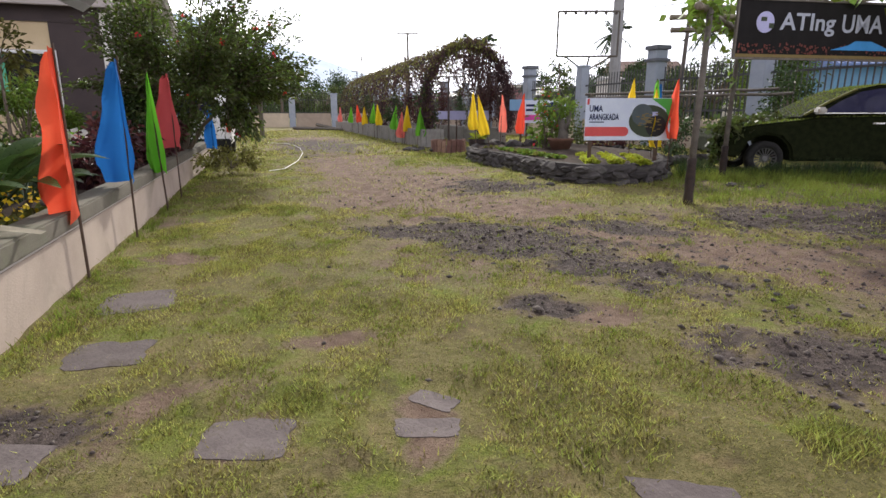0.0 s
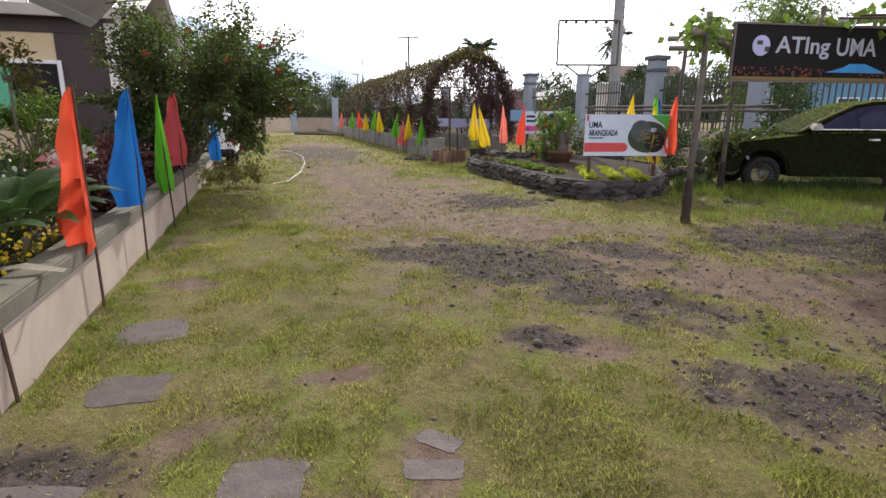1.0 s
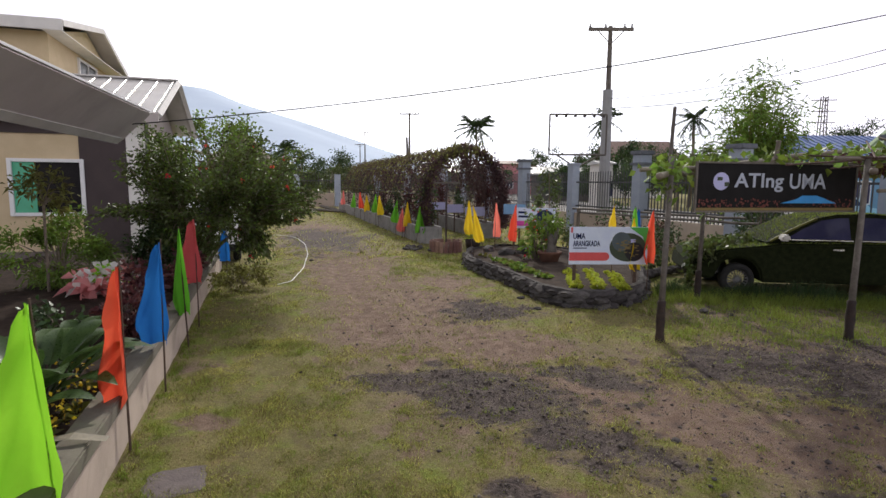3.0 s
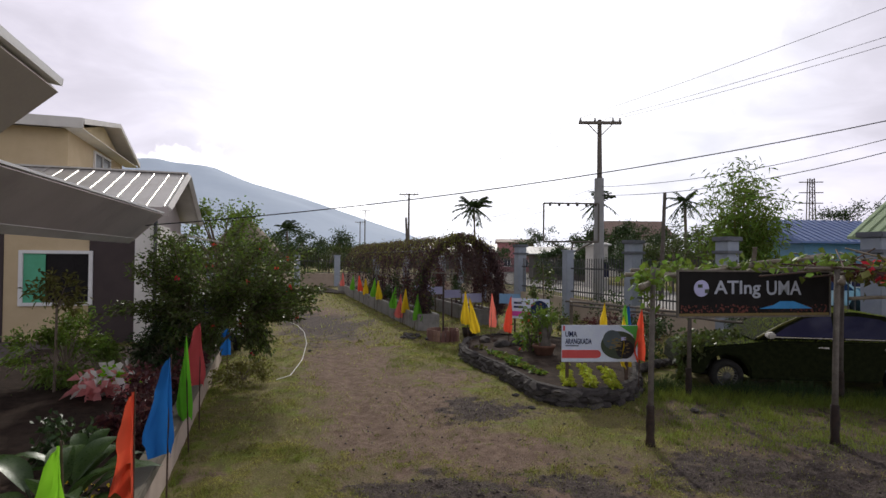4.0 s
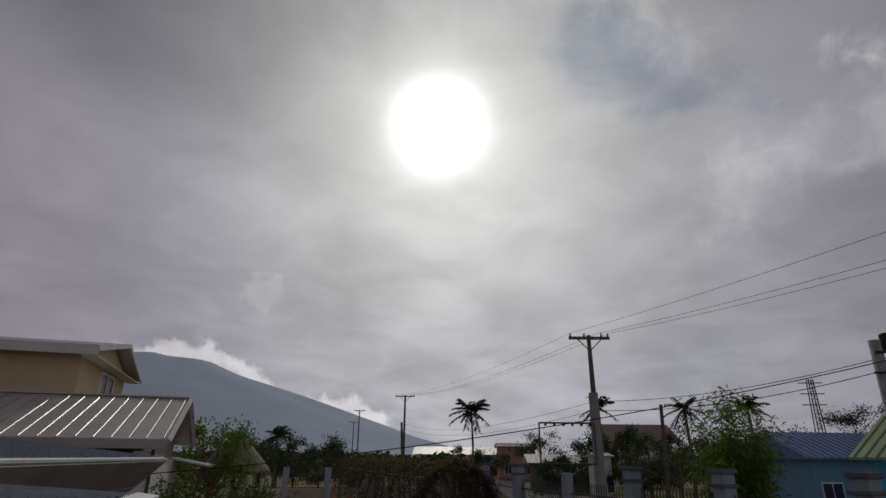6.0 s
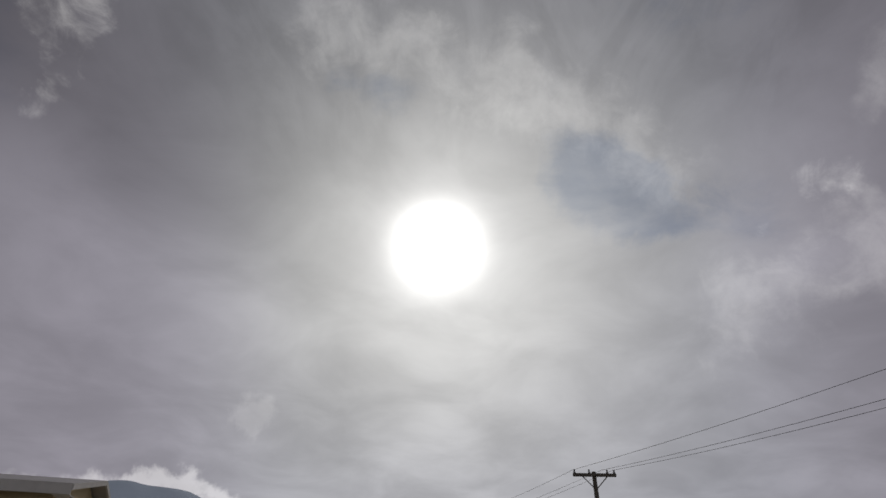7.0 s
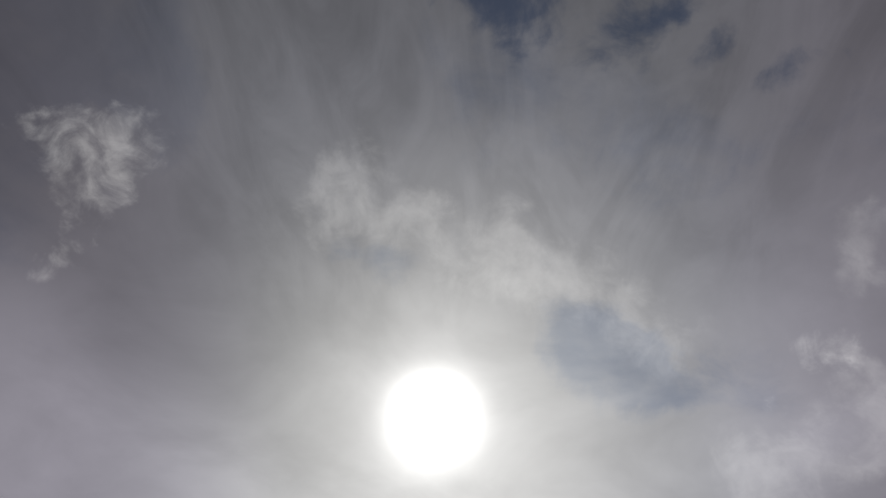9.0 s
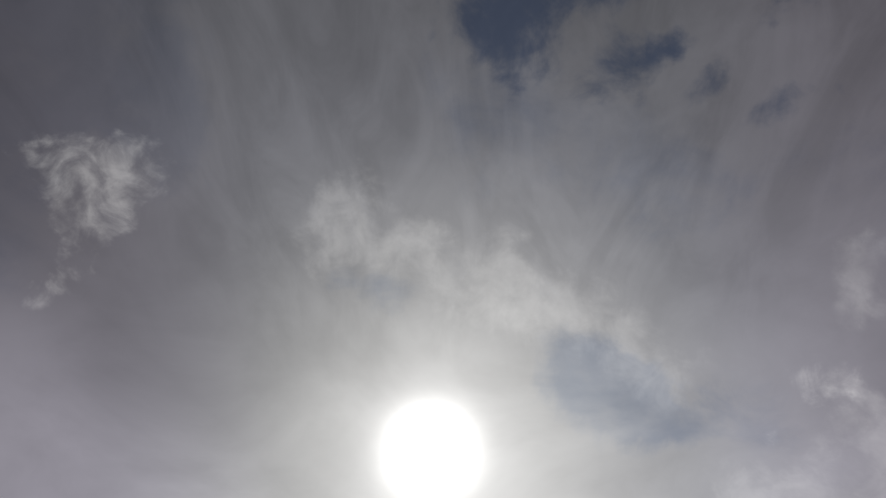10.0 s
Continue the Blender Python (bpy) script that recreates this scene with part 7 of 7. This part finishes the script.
for p, q in (((0, 0, 2.98), (0, 0, 4.5)), ((0, 0, 4.5), (2.2, 0, 4.5)), ((2.2, 0, 4.5), (2.2, 0, 2.98)), ((2.2, 0, 2.98), (0, 0, 2.98)), ((1.2, 0, 2.98), (1.2, 0.6, 2.4)), ((0.3, 0, 2.98), (1.2, 0.6, 2.5)), ((2.0, 0, 2.98), (1.2, 0.6, 2.5))):
    part("beam", Geo().tube([p, q], 0.035, 4), "wood_grey", bb)
for j in range(6):
    part("lamp", Geo().box((0.2 + 0.36 * j, -0.16, 4.38), (0.28 + 0.36 * j, -0.03, 4.46)), "pole_steel", bb, "small floodlight")

# ---- trees ----


def palm(x, y, h, r, fronds=16, label="slender coconut palm with drooping fronds"):
    t = thing("palm_tree", label, "tree", "palms", pose(x, y, 0))
    part("trunk", Geo().tube([(0, 0, -0.2), (h * 0.02, 0, h * 0.5), (0, 0, h)], [0.17, 0.13, 0.1], 8), "bark", t)
    for j in range(fronds):
        a2, up2 = 6.2832 * j / fronds + random.uniform(-0.2, 0.2), random.uniform(-0.9, 1.5)
        d = Vector((math.cos(a2), math.sin(a2), up2)).normalized()
        pts = [Vector((0, 0, h)) + d * r * q - Vector((0, 0, 0.3 * r * q * q)) for q in np.linspace(0, 1, 9)]
        side = d.cross((0, 0, 1)).normalized()
        base, way2 = [], []
        for i2 in range(70):
            q = random.uniform(0.08, 0.99)
            i3 = int(q * 8)
            base.append(tuple(pts[i3].lerp(pts[min(i3 + 1, 8)], q * 8 - i3)))
            way2.append(tuple(side * random.choice((-1, 1)) + d * 0.5 + Vector((0, 0, -0.45))))
        fr = part("frond", leaf_mesh("frond", "leaf_dark", np.array(base), np.array(way2), rng.uniform(0.14, 0.26, 70) * r, 0.03 * r, 0.3), "", t)
        part("rib", Geo().tube(pts, [0.03] * 8 + [0.01], 4), "leaf_dark", fr)


palm(-6.5, 64.9, 8.3, 2.7, 22)
palm(6.2, 48.7, 7.3, 1.7)
palm(12.3, 44.6, 6.9, 1.6)
palm(17.2, 45.2, 7.0, 1.7)
palm(-24.5, 52, 5.0, 1.7)


def tree(x, y, h, r, n, m, label, size=0.3, trunk=0.14, group="trees", clumps=26):
    t = shrub("broadleaf_tree", x, y, 0, (r, r, h * 0.38), n, m, label, size, clumps, (0, 0), 0, group, 0.26, trunk, 0.5, (0, 0, h * 0.62))
    return t


tree(-11.9, 18.2, 4.5, 1.5, 2600, "leaf_bright", "bright green tree behind the metal roof", 0.17)
for x, y, h, r, m in ((-17, 44, 3.4, 2.0, "leaf_mid"), (-14, 45.5, 3.2, 2.0, "leaf_mid"), (-20, 46, 4.0, 2.0, "leaf_dark"), (-23, 43, 4.6, 2.4, "leaf_dark"), (-27, 45, 4.4, 2.6, "leaf_dark"), (-26, 56, 5.5, 3, "leaf_dark"), (-21, 58, 5.0, 3, "leaf_dark"),
                      (2.0, 66, 6.0, 3.4, "leaf_dark"), (5.5, 62, 5.2, 2.6, "leaf_dark"), (9.6, 47, 4.8, 2.2, "leaf_dark"), (7.6, 39, 3.6, 1.9, "leaf_dark"), (9.8, 38, 3.8, 2.0, "leaf_mid"), (5.2, 46, 3.4, 1.6, "leaf_dark"), (2.6, 50, 3.2, 1.7, "leaf_dark"), (12.6, 42, 4.6, 2.4, "leaf_mid"), (6.6, 52, 5.2, 1.8, "leaf_dark"), (10.0, 60, 6.0, 2.2, "leaf_dark"), (15.5, 62, 6.0, 2.2, "leaf_dark"), (14.5, 43, 5.0, 2.4, "leaf_dark"), (17.5, 42, 5.6, 2.8, "leaf_dark"), (20.5, 46, 5.6, 2.8, "leaf_dark"),
                      (34, 62, 8.6, 4.5, "leaf_dark"), (39, 64, 9.0, 4.5, "leaf_dark"), (28, 66, 6.0, 3.5, "leaf_dark"), (-5, 78, 4.6, 3, "leaf_dark"), (-10, 82, 4.5, 3, "leaf_dark")):
    tree(x, y, h, r, 3600, m, "leafy tree beyond the boundary fence", 0.17 if y < 50 else 0.27, 0.12, "trees beyond the fence", 22)
# bamboo clump by the fence
bam = thing("bamboo_clump", "clump of feathery green bamboo by the fence", "bamboo", m=pose(5.95, 15.1, 0) @ Matrix.Diagonal((1.1, 1.1, 1.12, 1)))
bp2, bd2 = [], []
for j in range(34):
    a2, rr = random.uniform(0, 6.28), random.uniform(0.05, 0.45)
    lean2 = random.uniform(0.2, 1.0)
    h = random.uniform(2.6, 4.5)
    pts = [Vector((rr * math.cos(a2), rr * math.sin(a2), -0.1)) + Vector((math.cos(a2), math.sin(a2), 0)) * lean2 * (q ** 2) + Vector((0, 0, h * q)) for q in np.linspace(0, 1, 7)]
    part("cane", Geo().tube(pts, [0.022, 0.022, 0.02, 0.017, 0.013, 0.009, 0.003], 6), "leaf_olive", bam)
    for i2 in range(330):
        q = random.uniform(0.2, 1.0)
        i3 = min(5, int(q * 6))
        c = pts[i3].lerp(pts[i3 + 1], q * 6 - i3) + Vector((random.gauss(0, 0.2), random.gauss(0, 0.2), random.gauss(0, 0.12)))
        bp2.append(tuple(c))
        bd2.append((random.gauss(0, 1), random.gauss(0, 1), random.gauss(-0.3, 0.5)))
part("leaves", leaf_mesh("leaves", "leaf_bright", np.array(bp2), np.array(bd2), rng.uniform(0.12, 0.24, len(bp2)), 0.035), "", bam)

# ---- thatched hut ----
hut = thing("thatched_hut", "round hut with a shaggy grey thatched roof", "hut", m=pose(-12.3, 20.8, 0))
prof = [(1.5, 2.35), (1.42, 2.5), (1.05, 2.95), (0.6, 3.45), (0.18, 3.85), (0.0, 3.95)]
part("thatch", Geo().lathe([(1.35, 2.38)] + prof, 26), "thatch", hut, "", smooth=True)
nst = 2600
q = rng.uniform(0, 1, nst)
a2 = rng.uniform(0, 6.28, nst)
r2, z2 = 1.5 * (1 - q), 2.38 + 1.5 * q
part("straw", leaf_mesh("straw", "thatch", np.stack([r2 * np.cos(a2), r2 * np.sin(a2), z2], 1), np.stack([np.cos(a2), np.sin(a2), np.full(nst, -1.0)], 1), rng.uniform(0.15, 0.4, nst), 0.02, 0.1), "", hut)
part("finial", Geo().lathe([(0.12, 3.8), (0.05, 4.1), (0.0, 4.15)], 8), "offwhite", hut)
for j in range(6):
    part("post", Geo().tube([(1.15 * math.cos(j * 1.047), 1.15 * math.sin(j * 1.047), -0.1), (1.15 * math.cos(j * 1.047), 1.15 * math.sin(j * 1.047), 2.5)], 0.06, 7), "wood_grey", hut)

# ---- houses beyond the fence ----


def simple_house(name, label, x, y, turn, wd, dp, h, rise, wall, roof, over=0.5, windows=2, storeys=1):
    t = thing(name, label, "house", "", pose(x, y, 0, 0, 0, turn))
    part("wall", Geo().box((0, 0, -0.2), (wd, dp, h)), wall, t)
    o = over
    g = Geo().add([(-o, -o, h), (wd + o, -o, h), (wd + o, dp / 2, h + rise), (-o, dp / 2, h + rise), (-o, dp + o, h), (wd + o, dp + o, h), (-o, -o, h - 0.1), (wd + o, -o, h - 0.1), (wd + o, dp + o, h - 0.1), (-o, dp + o, h - 0.1)],
                  [(0, 1, 2, 3), (3, 2, 5, 4), (6, 9, 8, 7), (0, 6, 7, 1), (4, 5, 8, 9), (1, 7, 8, 5, 2), (0, 3, 4, 9, 6)])
    rf = part("roof", g, roof, t)
    seam = Geo()
    for j in range(int((wd + 2 * o) / 0.4)):
        xx = -o + 0.2 + j * 0.4
        seam.tube([(xx, -o, h + 0.02), (xx, dp / 2, h + rise + 0.02)], 0.025, 3, False)
    part("seam", seam, roof, rf)
    for s in range(storeys):
        for j in range(windows):
            xx, zz = wd * (j + 0.5) / windows - 0.5, 0.9 + s * 2.7
            wn = part("window", Geo().box((xx - 0.06, -0.05, zz - 0.06), (xx + 1.06, -0.003, zz + 1.16)), "white_paint", t)
            part("pane", Geo().box((xx, -0.07, zz), (xx + 0.47, -0.055, zz + 1.1)).box((xx + 0.53, -0.07, zz), (xx + 1.0, -0.055, zz + 1.1)), "car_glass", wn)
    return t


simple_house("blue_house", "pale blue bungalow with a ribbed dark blue roof", 14.3, 29.6, 12, 5.0, 6.0, 3.25, 1.35, "pale_blue", "blue_roof", 0.6, 3)
simple_house("green_roofed_house", "bright blue house with a pale green metal roof", 13.2, 21.8, -55, 7.0, 5.0, 3.2, 1.7, "sky_blue", "green_roof", 0.6, 2)
simple_house("two_storey_house", "white two-storey house with a dull red roof", 10.6, 72.0, 8, 7.0, 7.0, 5.2, 2.2, "offwhite", "red_roof", 0.9, 3, 2)
simple_house("white_outbuilding", "white flat-walled outbuilding by the road", 4.9, 40.0, 8, 0.9, 3.0, 3.3, 0.2, "offwhite", "grey_sheet", 0.2, 1)
simple_house("shed", "low shed with a grey sheet roof", 0.6, 56.0, 6, 5.5, 5, 2.7, 0.8, "util_wood", "grey_sheet", 0.8, 2)
simple_house("pink_building", "low pink building in the distance", -4.6, 88.0, 6, 5.5, 6, 4.8, 0.6, "pink_wall", "red_roof", 0.4, 2)
simple_house("warehouse", "long low warehouse with a pale roof in the distance", -24.0, 120.0, 4, 19.0, 10, 3.8, 1.6, "offwhite", "grey_sheet", 0.6, 6)
simple_house("roadside_house", "small house with a brown sheet roof beyond the trees", 20.0, 55.0, 10, 6.0, 6, 3.4, 1.4, "offwhite", "red_roof", 0.6, 2)
# parked white car across the road
wc = thing("parked_car", "white car parked by the blue house", "car", m=pose(11.0, 24.0, 0, 0, 0, 12))
part("body", side_prism([(0, 0.3), (0.02, 0.7), (0.9, 0.85), (3.4, 0.9), (4.0, 0.8), (4.02, 0.3)], 0, 1.6), "car_white", wc, "", 0.05)
part("cabin", side_prism([(0.8, 0.86), (1.4, 1.38), (2.8, 1.42), (3.5, 0.9)], 0.05, 1.55, 0.3), "car_white", wc, "", 0.04)
part("side_window", Geo().add([(1.15, 0.06, 0.95), (1.5, 0.15, 1.32), (2.75, 0.15, 1.34), (3.2, 0.06, 0.95), (1.15, 0.2, 0.95), (1.5, 0.3, 1.32), (2.75, 0.3, 1.34), (3.2, 0.2, 0.95)], [(0, 3, 2, 1), (4, 5, 6, 7), (0, 1, 5, 4), (1, 2, 6, 5), (2, 3, 7, 6), (3, 0, 4, 7)]), "car_glass", wc)
for x in (0.75, 3.2):
    for yy in (0.05, 1.55):
        o = part("wheel", Geo().lathe([(0.0, -0.09), (0.26, -0.09), (0.3, -0.05), (0.3, 0.05), (0.26, 0.09), (0.0, 0.09)], 20), "rubber", wc, "", smooth=True)
        o.matrix_basis = pose(x, yy, 0.3, 90, 0, 0)
# mast far off
mast = thing("lattice_mast", "lattice steel mast in the distance", "mast", m=pose(39.8, 84.0, 0))
for sx2, sy2 in ((-0.6, -0.6), (0.6, -0.6), (-0.6, 0.6), (0.6, 0.6)):
    part("leg", Geo().tube([(sx2, sy2, -0.2), (sx2 * 0.5, sy2 * 0.5, 14.0)], 0.08, 4), "util_wood", mast)
lat = Geo()
for j in range(14):
    s0 = 0.6 - 0.3 * j / 14
    lat.tube([(-s0, -s0, j), (s0, -s0, j + 1)], 0.045, 3, False).tube([(s0, -s0, j), (-s0, -s0, j + 1)], 0.045, 3, False)
for z in (10.5, 12.0, 13.5):
    lat.tube([(-1.6, 0, z), (1.6, 0, z)], 0.07, 4)
part("lattice", lat, "util_wood", mast)

# ---- far woods and the mountain ----
n = 26000
x = rng.uniform(-130, 150, n)
y = 105 + 0.12 * np.abs(x) + rng.uniform(0, 26, n)
hh = 3.2 + 1.3 * wobble(x, y * 0.2, 0.12, 31) + 1.0 * wobble(x, y * 0.3, 0.5, 32)
z = hh * rng.uniform(0, 1, n) ** 0.6
o = new("far_woods", leaf_mesh("far_woods", "far_green", np.stack([x, y, np.maximum(z, 0)], 1), rng.normal(size=(n, 3)), rng.uniform(0.8, 1.6, n), 0.9))
tagged(o, "distant line of dark green trees", "woods", kind="stuff")
# long cone, its head in cloud
vs, fs = [], []
na, nr2 = 96, 26
cxm, cym = -2290, 3150
R_AT, H_AT = [0, 0.1, 0.153, 0.199, 0.319, 0.446, 0.572, 0.695, 0.8, 1.0], [575, 565, 545, 503, 410, 312, 210, 120, 52, 0]
for r in range(nr2 + 1):
    for j in range(na):
        q, a2 = r / nr2, 6.2832 * j / na
        rad = 2350 * q ** 1.0
        hgt = float(np.interp(q, R_AT, H_AT)) + 26 * noise.noise((math.cos(a2) * 5 * (0.3 + q), math.sin(a2) * 5 * (0.3 + q), q * 3)) * (q * (1 - q) * 4)
        vs.append((cxm + rad * math.cos(a2), cym + rad * math.sin(a2), hgt - 4))
for r in range(nr2):
    for j in range(na):
        fs.append((r * na + j, r * na + (j + 1) % na, (r + 1) * na + (j + 1) % na, (r + 1) * na + j))
tagged(part("mountain", Geo().add(vs, [f[::-1] for f in fs]), "hill", smooth=True), "broad distant volcano with blue haze put into its colour", "mountain", kind="structure")
